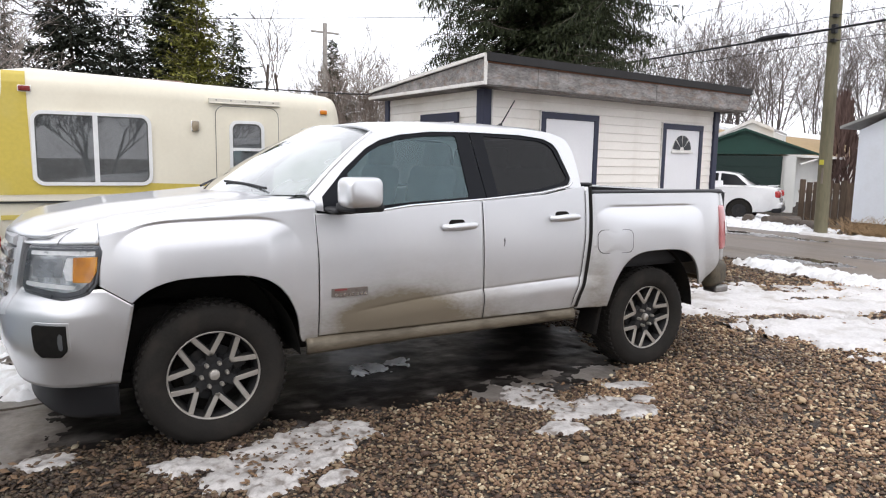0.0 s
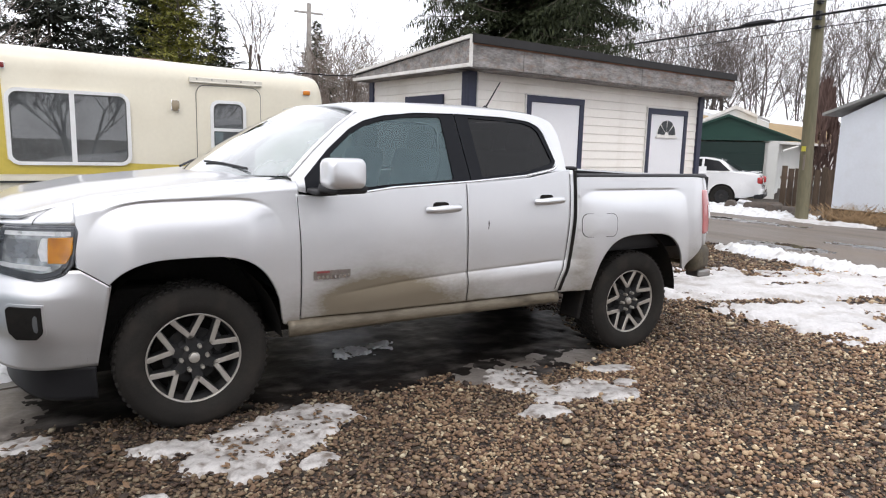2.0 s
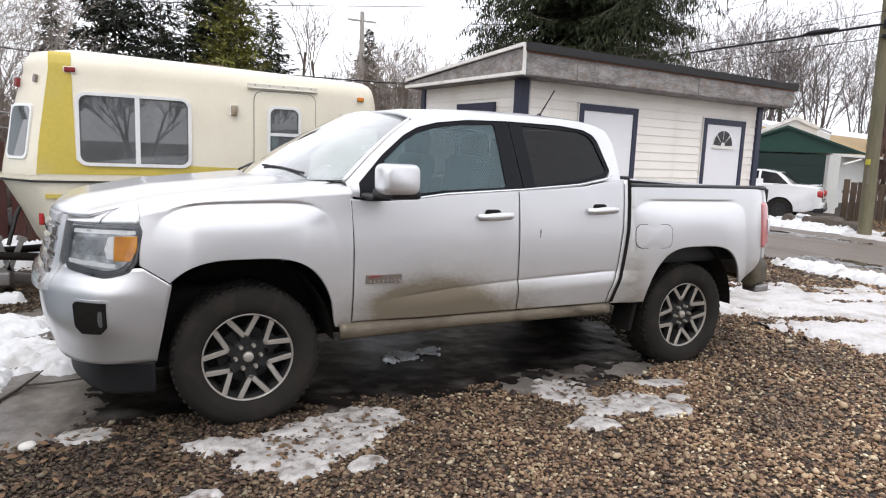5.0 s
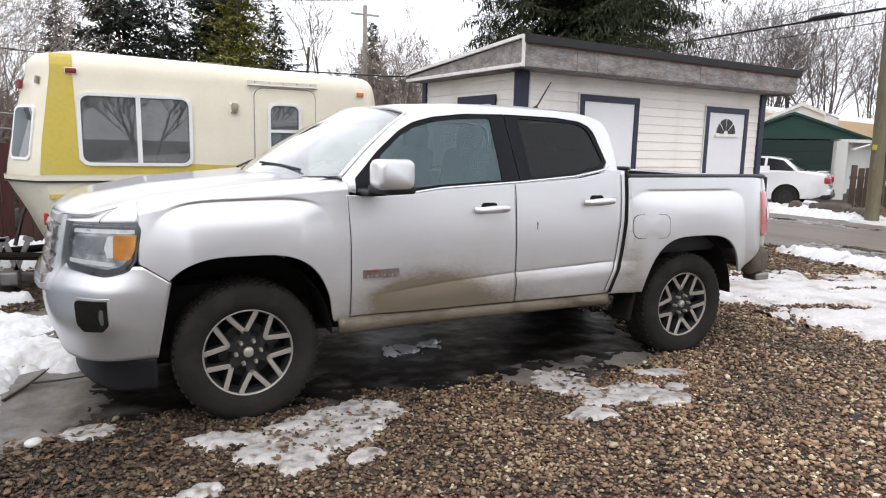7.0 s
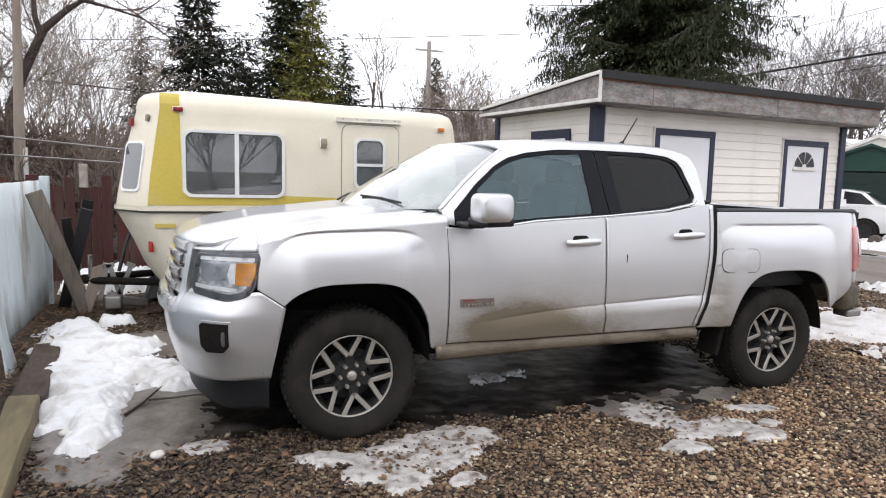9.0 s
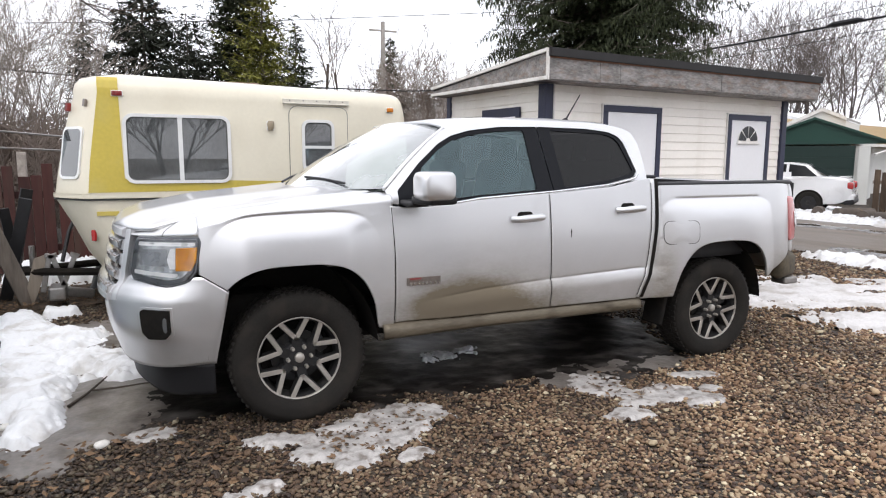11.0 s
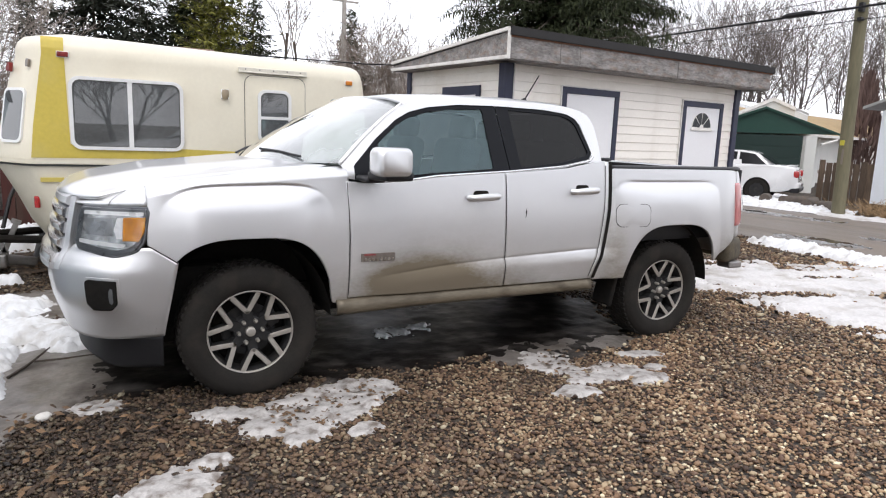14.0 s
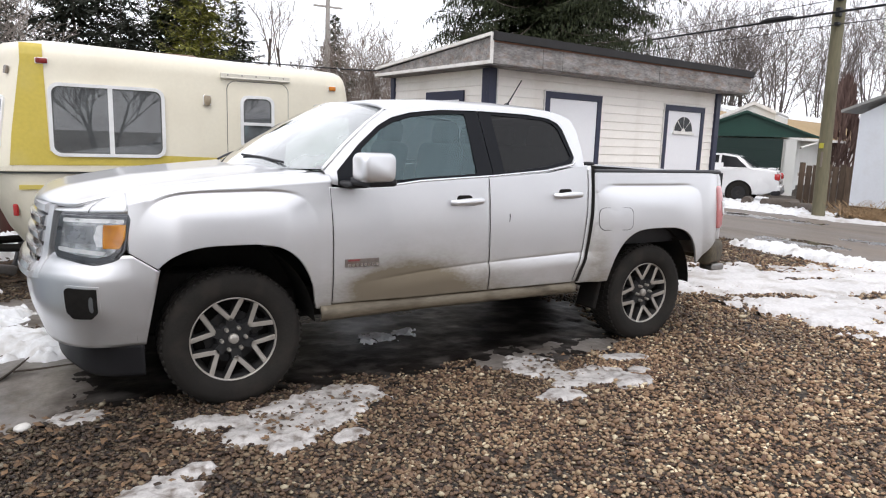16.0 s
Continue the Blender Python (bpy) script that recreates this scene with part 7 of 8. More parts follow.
def conifer(at, h, rad, z0, seed, mat, label, per_m=14, shape=0.9, sweep=0.1, tip=0.15, hang=0.0, spray=0.26, fine_to=9.5, name="spruce_tree", lobes=0.3, pitch=0.17, fat=1.0, every=0.045, even=0.62, bushy=0.12):
    """A conifer: single limbs at uneven heights with side twigs, needle sprays and, where hang is set, pendent curtains."""
    t = thing(name, label, "tree", at)
    rng = random.Random(seed)
    tr, nd = Bars(), Bars()
    pts = [Vector((0.04 * math.sin(2 * k), 0.04 * math.cos(2 * k), h * k / 8 - (0.1 if k == 0 else 0))) for k in range(9)]
    for k in range(8):
        tr.bar(pts[k], pts[k + 1], 0.010 * h * (1 - k / 8) + 0.02, 0.010 * h * (1 - (k + 1) / 8) + 0.015, 8)
    z, a = z0, rng.uniform(0, 6.28)
    while z < h - 0.1:
        coarse = z > fine_to
        z += rng.uniform(0.4, 1.6) / per_m * (2.2 if coarse else 1.0)
        f = min(1.0, (z - z0) / (h - z0))
        a += 2.4 + rng.uniform(-0.5, 0.5)
        lobe = noise.noise((1.4 * math.cos(a), 1.4 * math.sin(a) + seed, 0.55 * z))
        L = max(0.12, rad * (1 - f) ** shape * (1 + lobes * 1.6 * lobe) * rng.uniform(even, 1.02))
        out = Vector((math.cos(a), math.sin(a), 0))
        side = Vector((-out.y, out.x, 0))
        dip, lift = sweep * rng.uniform(0.4, 1.5), tip * rng.uniform(0.3, 1.5)

        def on(s):
            return Vector((0, 0, z)) + out * L * s + Vector((0, 0, L * (-dip * s + lift * s * s))) + side * 0.06 * L * math.sin(3 * s + seed)
        m = max(3, int(L / 0.4))
        for j in range(m):
            tr.bar(on(j / m), on((j + 1) / m), 0.012 * L * (1 - j / m) + 0.005, 0.012 * L * (1 - (j + 1) / m) + 0.004, 3)
        step = pitch * (2.0 if coarse else 1.0)
        d = 0.07 * L
        while d < L:
            s = d / L
            root = on(s)
            for sg in (-1, 1):
                if rng.random() < 0.16:
                    continue
                bl = min(0.85, (bushy + 0.40 * (1 - s)) * L) * rng.uniform(0.5, 1.1) + 0.08
                dr = (side * sg * rng.uniform(0.5, 1.0) + out * rng.uniform(0.3, 0.9) + Vector((0, 0, rng.uniform(-0.35, 0.15) - 0.3 * (hang > 0)))).normalized()
                n = max(3, int(bl / (every if not coarse else 0.12)))
                for k in range(n):
                    q = (k + rng.random()) / n
                    st = root + dr * bl * q
                    inner = s < 0.6 and q < 0.7
                    ln = spray * rng.uniform(0.5, 1.1) * (1.35 if inner or coarse else 0.85)
                    w = Vector((rng.uniform(-1, 1), rng.uniform(-1, 1), rng.uniform(-0.9, 0.7)))
                    nd.blade(st, st + (dr + w * 0.9).normalized() * ln, ln * fat * (rng.uniform(0.14, 0.22) if inner else rng.uniform(0.07, 0.13)), Vector((rng.uniform(-0.8, 0.8), rng.uniform(-0.8, 0.8), 1)))
                    if hang and rng.random() < 0.4:
                        ln = hang * rng.uniform(0.3, 1.0) * (0.5 + s)
                        nd.blade(st, st + Vector((rng.uniform(-0.45, 0.45), rng.uniform(-0.45, 0.45), -1)).normalized() * ln, ln * fat * rng.uniform(0.08, 0.15), Vector((rng.uniform(-1, 1), rng.uniform(-1, 1), 0.1)))
            d += step * rng.uniform(0.7, 1.3)
        for k in range(9):
            w = Vector((rng.uniform(-1, 1), rng.uniform(-1, 1), rng.uniform(-0.6, 0.6)))
            nd.blade(on(0.94), on(1.0) + (out + w * 0.6).normalized() * spray * 0.7, spray * 0.07, Vector((rng.uniform(-0.8, 0.8), rng.uniform(-0.8, 0.8), 1)))
    tr.make("trunk", m_bark, t)
    nd.make("crown", mat, t, "needle-clad branches")
    return t


# conifers behind the caravan and the shed
conifer((9.85, 9.9, 0), 17.0, 3.1, 3.5, 11, m_needle, "large dark green spruce behind the shed, branches hanging", 42, 0.75, 0.44, 0.32, 0.15, 0.13, 6.6, lobes=0.26, pitch=0.11, fat=0.80, every=0.030, even=0.78, bushy=0.18)
conifer((-0.25, 26, 0), 9.4, 3.4, 3.0, 12, m_needle_dk, "tall sparse black-green spruce behind the caravan", 15, 0.8, -0.12, 0.10, 0.0, 0.24, 10.5, lobes=0.45)
conifer((1.28, 25, 0), 7.1, 2.9, 2.6, 13, m_needle_dk, "smaller dark spruce among taller ones", 13, 0.7, -0.10, 0.10, 0.0, 0.24, lobes=0.5)
conifer((-2.6, 30, 0), 8.2, 2.0, 2.6, 18, m_needle_haze, "young spruce behind the thicket, haze painted into its grey needles", 15, 0.9, 0.0, 0.15, 0.0, 0.24, lobes=0.3)
conifer((3.5, 27, 0), 12.5, 2.9, 3.0, 14, m_needle, "tall dense green spruce behind the caravan", 20, 0.75, 0.05, 0.2, 0.0, 0.24, 10.0, lobes=0.4)
conifer((3.4, 20.5, 0), 7.6, 1.9, 2.6, 15, m_needle_yl, "olive-yellow pine in front of the spruces", 24, 0.7, -0.30, 0.1, 0.0, 0.18, name="pine_tree", lobes=0.35)
conifer((5.45, 24.6, 0), 7.0, 2.4, 1.8, 16, m_needle, "young bluish green spruce", 24, 0.85, 0.05, 0.15, 0.0, 0.2, lobes=0.25)
conifer((12.45, 32.3, 0), 8.2, 2.9, 1.5, 17, m_needle, "green spruce beside the far power pole", 18, 0.9, 0.05, 0.2, 0.0, 0.26, lobes=0.4)
# across the yard, behind the eye: seen in the truck's windows
conifer((11.6, -9.6, 0), 9.3, 2.4, 1.2, 19, m_needle_dk, "dark spruce across the yard, mirrored in the windows", 10, 0.9, 0.1, 0.2, 0.0, 0.3, 1.0, lobes=0.3)
conifer((14.8, -11.2, 0), 10.3, 2.6, 1.2, 20, m_needle_dk, "dark spruce across the yard, mirrored in the windows", 10, 0.9, 0.1, 0.2, 0.0, 0.3, 1.0, lobes=0.3)

# leafless trees and thicket


def forked_tree(at, limbs, seed, label):
    """A tree with given main limbs (points with radii) and twigs grown from their upper parts."""
    t = thing("bare_tree", label, "tree", at)
    rng = random.Random(seed)
    br = Bars()
    for pts, rs in limbs:
        bm = bmesh.new()
        tube(bm, [Vector(p) + Vector((0, 0, 0)) for p in pts], list(rs), 10)
        part("limb", bm, m_bark_dk, t, smooth=60)
        for a, b, r in list(zip(pts, pts[1:], rs))[1:]:
            a, b = Vector(a), Vector(b)
            for _ in range(2):
                p = a.lerp(b, rng.random())
                d = ((b - a).normalized() * 0.5 + Vector((rng.uniform(-1, 1), rng.uniform(-0.6, 0.6), rng.uniform(-0.3, 0.9)))).normalized()
                grow(br, br, rng, p, d, rng.uniform(0.5, 1.1), 0.02, 2, 0.4, 0.8, 1, 3, 0.005, 0.3)
    br.make("crown", m_twig_dk, t, "sparse leafless twigs")
    return t


m_bark_dk = surf("dark_wet_bark", (0.055, 0.042, 0.036), rough=0.9, var=0.35, coarse=4, fine=40, bump=0.5, depth=0.01)
forked_tree((-4.45, 11.9, 0), [([(0, 0, -0.05), (-0.02, 0, 1.5), (0.0, 0, 2.6), (0.05, 0, 3.2), (-0.22, 0, 3.72), (-0.36, 0, 4.2), (-0.30, 0, 4.8), (-0.36, 0, 5.5)], (0.16, 0.15, 0.14, 0.115, 0.09, 0.078, 0.066, 0.05)), ([(-0.36, 0, 4.15), (-0.14, 0.1, 4.28), (-0.12, 0.1, 4.42), (-0.22, 0.1, 4.75)], (0.06, 0.062, 0.055, 0.04))], 31, "old leafless tree with a thick crooked dark limb")
forked_tree((-4.1, 11.9, 0), [([(0, 0, -0.05), (0.0, 0, 1.5), (0.03, 0, 2.7), (0.24, 0, 3.3), (0.48, 0, 3.88), (0.66, 0, 4.27), (1.07, 0, 4.68), (1.37, 0, 4.9), (1.9, 0, 4.8), (2.46, 0, 4.66), (3.0, 0, 4.3)], (0.11, 0.11, 0.105, 0.09, 0.085, 0.078, 0.06, 0.042, 0.026, 0.018, 0.01)), ([(0.60, 0, 4.15), (0.50, 0.05, 4.5), (0.48, 0.05, 5.0), (0.6, 0.1, 5.6)], (0.06, 0.05, 0.04, 0.03)), ([(1.37, 0.0, 4.88), (1.75, 0, 5.15), (2.1, 0, 5.5)], (0.045, 0.035, 0.022))], 38, "old leafless tree with spreading dark branches")
forked_tree((-5.2, 11.9, 0), [([(0, 0, -0.05), (0.0, 0, 2.0), (-0.08, 0, 3.5), (-0.2, 0, 3.9), (-0.42, 0, 4.4), (-0.75, 0, 5.1)], (0.10, 0.09, 0.075, 0.065, 0.055, 0.04))], 33, "leafless tree leaning over the pale shed")
thick = random.Random(77)
for k in range(15):
    x, y = thick.uniform(-8.5, -1.3), thick.uniform(9.0, 13)
    bare_tree((x, y, 0), thick.uniform(2.2, 3.5), 0.020, 100 + k, "dense leafless brown shrub of the thicket", 2, 0.5, 1.0, 4, 6, m_twig_md if k % 3 else m_twig_dk, "bare_shrub", 0.6, 0.0075, 0.34)
for k in range(5):
    vase_tree((-5.2 + 0.68 * k, 13.5 + 2.5 * thick.random(), 0), thick.uniform(4.4, 5.4), 0.05, 140 + k, "airy leafless tree behind the thicket", 0.2, 5, 0.7, 3, 0.0045, 0.04)
for k, (x, y, h) in enumerate(((8.25, 30, 9.4), (8.85, 30.5, 8.9))):
    vase_tree((x, y, 0), h, 0.07, 60 + k, "slender leafless tree behind the caravan", 0.66, 4, 0.5, 2, 0.009, 0.03, m_twig_md)
for k in range(7):
    vase_tree((10.4 + 1.0 * k, 27.5 + 2.2 * thick.random(), 0), thick.uniform(5.2, 7.4) if 1 < k < 5 else thick.uniform(4.2, 5.6), 0.07, 160 + k, "leafless tree beyond the shed", 0.2, 5, 0.5, 3, 0.008, 0.06, m_twig if k % 2 else m_twig_md)
for k in range(8):
    bare_tree((5.0 + 1.0 * k, 20 + 1.5 * thick.random(), 0), thick.uniform(3.4, 4.4), 0.03, 190 + k, "leafless brown shrub along the back fence", 2, 0.9, 0.6, 3, 5, m_twig_md, "bare_shrub", 0.4, 0.008)
for k, (x, y) in enumerate(((-1.6, -10.5), (0.2, -11.5), (1.7, -10.0), (3.2, -11.0))):
    bare_tree((x, y, 0), 5.5, 0.07, 280 + k, "leafless tree mirrored in the caravan windows", 3, 0.9, 0.7, 2, 3, m_bark_dk, "bare_tree", 0.35, 0.012)
for k, (x, y) in enumerate(((5.2, -9.4), (7.6, -10.2), (9.2, -9.0))):
    vase_tree((x, y, 0), 6.8, 0.10, 290 + k, "leafless tree across the yard, mirrored in the side glass", 0.35, 5, 0.4, 2, 0.012, 0.05, m_bark_dk)
far_spots = [(36.0, 37.5), (38.6, 35.2), (40.6, 32.6), (42.6, 30.4), (44.2, 27.6), (46.0, 25.0), (47.6, 22.2), (49.4, 19.2), (47.0, 33.0)]
for k, (x, y) in enumerate(far_spots):
    vase_tree((x, y, 0), 10.6 + 1.6 * ((k * 37) % 5) / 5, 0.17, 230 + k, "tall leafless boulevard tree with upswept limbs", 0.16, 7, 0.50, 3, 0.010, 0.06, m_twig_far)
hedge = thing("spruce_hedge", "reddish dark hedge tree beyond the white shed", "tree", (33.5, 16.2, 0))
b = Bars()
for k in range(1000):
    a, z = thick.uniform(0, 6.28), thick.uniform(0.3, 5.2)
    r = 1.3 * (1 - z / 5.8)
    p = Vector((r * math.cos(a), r * math.sin(a), z))
    b.blade(p * 0.9, p + Vector((thick.uniform(-0.2, 0.2), thick.uniform(-0.2, 0.2), 0.45)), 0.06, Vector((1, 0, 0.3)))
b.bar(Vector((0, 0, 0)), Vector((0, 0, 4)), 0.12, 0.05)
b.make("crown", leafy("rusty_hedge", (0.075, 0.045, 0.04), (0.17, 0.115, 0.10)), hedge)

# far power pole
fp = thing("power_pole", "distant grey power pole with a crossarm", "power pole", (11.2, 30, 0))
m_farpole = surf("bleached_pole", (0.40, 0.375, 0.345), rough=0.9, var=0.2, coarse=3)
bm = bmesh.new()
tube(bm, [(0, 0, 0), (0, 0, 8.5)], [0.16, 0.11], 10)
part("shaft", bm, m_farpole, fp, smooth=60)
part("crossarm", B(((0, 0, 8.05), (1.5, 0.09, 0.09)), bevel=0.01), m_farpole, fp)

# near utility pole with cables along the alley
m_polewood = surf("green_treated_pole", (0.165, 0.15, 0.095), rough=0.85, var=0.25, coarse=3, fine=30, bump=0.4, depth=0.006, stain=(0.09, 0.085, 0.05), amount=0.6, stretch=(1, 1, 0.15))
up_t = thing("utility_pole", "tall greenish treated wooden utility pole", "utility pole", (15.05, 5.75, 0))
bm = bmesh.new()
tube(bm, [(0, 0, 0), (0, 0.06, 3), (0, 0.12, 6), (0, 0.16, 9)], [0.15, 0.138, 0.128, 0.12], 20)
part("shaft", bm, m_polewood, up_t, smooth=60)
part("tag", B(((-0.155, 0.03, 1.72), (0.02, 0.10, 0.12)), bevel=0.004), surf("yellow_tag", (0.55, 0.5, 0.06), rough=0.5), up_t, "yellow marker tag")
part("tag_strip", B(((-0.155, -0.01, 1.40), (0.012, 0.05, 0.36)), bevel=0.003), m_greywood, up_t)
for z, h in ((4.76, 0.2), (5.05, 0.08), (4.5, 0.08)):
    part("cable_bracket", B(((-0.16, 0.0, z), (0.12, 0.10, h)), bevel=0.01), m_black, up_t)


def cable(z, r, sag, x=14.85, label="black overhead cable along the alley", y0=-36.0, y1=48.0, mat=None):
    c = thing("overhead_cable", label, "cable", (x, 5.68, z))
    for ya, yb in ((y0 - 5.68, 0.0), (0.0, y1 - 5.68)):
        bm = bmesh.new()
        pts = []
        for k in range(25):
            t = k / 24
            pts.append((0, ya + (yb - ya) * t, -sag * 4 * t * (1 - t)))
        tube(bm, pts, r, 6)
        part("span", bm, mat or m_black, c)
    return c


ck = cable(4.76, 0.028, 0.0, label="thick black overhead cable lashed along the alley")
bm = bmesh.new()
tube(bm, [(0, 1.15, 0.03), (0, 1.3, 0.03), (0, 1.9, 0.035), (0, 2.05, 0.03)], [0.03, 0.07, 0.07, 0.03], 8)
part("splice_box", bm, m_black, ck, "black cable splice sleeve")
cable(5.05, 0.008, 0.25)
cable(4.48, 0.010, 0.1)
cable(5.9, 0.007, 0.3)
bw = thing("overhead_cable", "thin dark wire crossing behind the yard", "cable", (-9, 16, 3.95))
bm = bmesh.new()
tube(bm, [(0, 0, 0), (8, -0.3, -0.45), (16, 0, -0.35), (30, 2, 0.6)], 0.018, 6)
part("span", bm, m_black, bw)
bw2 = thing("overhead_cable", "thin dark wire sloping in front of the spruces", "cable", (-4, 21, 5.6))
bm = bmesh.new()
tube(bm, [(0, 0, 0), (8, 0, 0.75), (18, 2, 2.3)], 0.012, 6)
part("span", bm, m_black, bw2)

# green garage with a carport roof
m_green = surf("dark_green_siding", (0.010, 0.050, 0.036), rough=0.5, var=0.12, coarse=2, fine=20, bump=0.1)
m_green_dk = surf("blackish_green_door_paint", (0.006, 0.024, 0.019), rough=0.5, var=0.12, coarse=2, fine=20, bump=0.1)
m_shingle = surf("grey_shingles", (0.34, 0.34, 0.33), rough=0.9, var=0.2, coarse=5, fine=40, bump=0.4)
m_tan = surf("tan_shingles", (0.36, 0.26, 0.14), rough=0.9, var=0.2, coarse=4, fine=30, bump=0.4, stain=(0.25, 0.19, 0.11), amount=0.5)
m_house = surf("white_house_siding", (0.66, 0.66, 0.63), rough=0.6, var=0.06, coarse=2)
gar = thing("garage", "dark green gable garage with a wide door", "garage", (21.0, 12.43, 0), 28.0)
part("wall", B(((2.6, 0, 1.0), (5.0, 2.8, 2.0))), m_house, gar, "white side wall")
gd = part("garage_door", B(((0.06, 0.05, 1.0), (0.08, 2.66, 2.0))), m_green_dk, gar, "dark green sectional door")
for k in range(5):
    part("door_panel", B(((0.01, 0.05, 0.205 + 0.40 * k), (0.03, 2.62, 0.392)), bevel=0.006), m_green_dk, gd)
bm = bmesh.new()
slab(bm, [(-2.35, 2.06), (0, 2.93), (2.35, 2.06)], lambda a, b: Vector((0.0, a, b)), lambda a, b: Vector((0.08, a, b)))
part("gable", bm, m_green, gar, "dark green gable")
for sg in (-1, 1):
    bm = bmesh.new()
    slab(bm, [(sg * 2.42, 2.035), (0, 2.932), (0, 2.99), (sg * 2.44, 2.085)], lambda a, b: Vector((-0.08, a, b)), lambda a, b: Vector((5.3, a, b)))
    part("roof_slope", bm, m_tan if sg < 0 else m_shingle, gar, "shingled roof slope")
for sg in (-1, 1):
    bm = bmesh.new()
    slab(bm, [(sg * 2.42, 2.02), (0, 2.915), (0, 3.0), (sg * 2.45, 2.09)], lambda a, b: Vector((-0.115, a, b)), lambda a, b: Vector((-0.083, a, b)))
    part("barge_board", bm, m_green, gar, "dark green barge board")
part("side_strip", B(((0.05, -1.56, 1.0), (0.10, 0.34, 2.0))), m_house, gar)
# second gable roof behind, pale edge
g2 = thing("garage_annex", "grey shingled roof with a white edge behind the garage", "roof", (22.6, 13.35, 0), 28.0)
part("wall", B(((2, 0.7, 1.2), (3.6, 3.4, 2.4))), m_house, g2)
for sg in (-1, 1):
    bm = bmesh.new()
    k = 2.7 if sg > 0 else 0.8
    slab(bm, [(sg * k, 3.33 - 0.45 * k), (0, 3.33), (0, 3.42), (sg * k, 3.42 - 0.45 * k)], lambda a, b: Vector((0, a, b)), lambda a, b: Vector((4.4, a, b)))
    part("roof_slope", bm, m_shingle, g2)
    bm = bmesh.new()
    slab(bm, [(sg * k, 3.31 - 0.45 * k), (0, 3.31), (0, 3.45), (sg * k, 3.45 - 0.45 * k)], lambda a, b: Vector((-0.06, a, b)), lambda a, b: Vector((-0.004, a, b)))
    part("barge_board", bm, m_whitetrim, g2, "white barge board")
bm = bmesh.new()
slab(bm, [(-0.78, 1.0), (-0.78, 2.95), (0, 3.3), (2.6, 2.15), (2.6, 1.0)], lambda a, b: Vector((0.02, a, b)), lambda a, b: Vector((4.3, a, b)))
part("gable", bm, m_house, g2)
# low house behind the pole
ho = thing("house", "low white house with a tan roof and lying snow", "house", (25.44, 14.68, 0), 104.0)
part("wall", B(((3, -7.0, 1.06), (6.0, 17.6, 2.12))), m_house, ho)
bm = bmesh.new()
slab(bm, [(-0.5, 2.10), (1.75, 3.10), (1.75, 3.22), (-0.55, 2.20)], lambda a, b: Vector((a, -16.0, b)), lambda a, b: Vector((a, 2.4, b)))
part("roof_slope", bm, m_tan, ho, "tan shingled slope")
bm = bmesh.new()
slab(bm, [(1.76, 2.9), (1.78, 3.24), (3.3, 3.72), (5.0, 3.8), (5.6, 2.9)], lambda a, b: Vector((a, -18.0, b)), lambda a, b: Vector((a, -1.2, b)))
part("roof_snow", bm, m_snow, ho, "snow lying on the ridge")
part("eave_board", B(((-0.57, -6.8, 2.13), (0.04, 18.4, 0.12))), m_whitetrim, ho)
bm = bmesh.new()
lathe(bm, [(0.0, 0.0), (0.18, 0.03), (0.3, 0.1)], 20, Matrix.Translation((1.3, -4.2, 3.1)) @ Euler((radians(70), 0, radians(-60))).to_matrix().to_4x4())
part("dish", bm, m_steel, ho, "grey satellite dish")
bm = bmesh.new()
tube(bm, [(-0.6, -2.4, 1.75), (-0.6, -4.4, 2.0)], 0.05, 6)
part("porch_rail", bm, m_whitetrim, ho)
# board fence beside the pole
m_brownboard = surf("dark_brown_boards", (0.135, 0.095, 0.065), rough=0.9, var=0.45, coarse=5, fine=40, bump=0.5, stain=(0.07, 0.05, 0.04), amount=0.6, stretch=(1, 1, 0.12), piece=0.25)
bf = thing("wooden_fence", "rough brown board fence beside the garage", "fence", (18.3, 8.0, 0))
rng = random.Random(8)
for k in range(11):
    part("board", B(((rng.uniform(-0.02, 0.02), 0.35 - 0.2 * k, 0.62 + rng.uniform(-0.05, 0.04)), (0.03, rng.uniform(0.165, 0.19), 1.2)), bevel=0.005), m_brownboard, bf)
part("rail", B(((0.04, -0.65, 0.9), (0.04, 2.3, 0.09))), m_greywood, bf)
# white tool shed across the alley
ws = thing("tool_shed", "plain white shed standing on skids across the alley", "shed", (17.0, 5.15, 0))
m_plainwhite = surf("plain_white_board", (0.80, 0.84, 0.90), rough=0.6, var=0.04, coarse=1.5, fine=15, bump=0.05, stain=(0.72, 0.74, 0.76), amount=0.3)
bm = bmesh.new()
slab(bm, [(1.0, 0.22), (1.0, 2.55), (0, 3.02), (-1.75, 2.45), (-1.75, 0.22)], lambda a, b: Vector((0, a, b)), lambda a, b: Vector((2.4, a, b)))
part("wall", bm, m_plainwhite, ws)
for p, q in (((1.40, 2.60), (0, 3.10)), ((0, 3.10), (-2.1, 2.42))):
    bm = bmesh.new()
    slab(bm, [(p[0], p[1]), (q[0], q[1]), (q[0], q[1] + 0.07), (p[0], p[1] + 0.07)], lambda a, b: Vector((-0.18, a, b)), lambda a, b: Vector((2.6, a, b)))
    part("roof_slope", bm, m_shingle, ws, "grey roof edge")
for y in (0.8, -1.5):
    part("skid", B(((1.2, y, 0.11), (2.6, 0.14, 0.22)), bevel=0.01), m_under, ws)
bm = bmesh.new()
tube(bm, [(1.6, 0.75, 2.7), (1.6, 0.75, 3.35)], 0.09, 10)
part("flue", bm, m_whitetrim, ws, "white flue pipe", smooth=60)
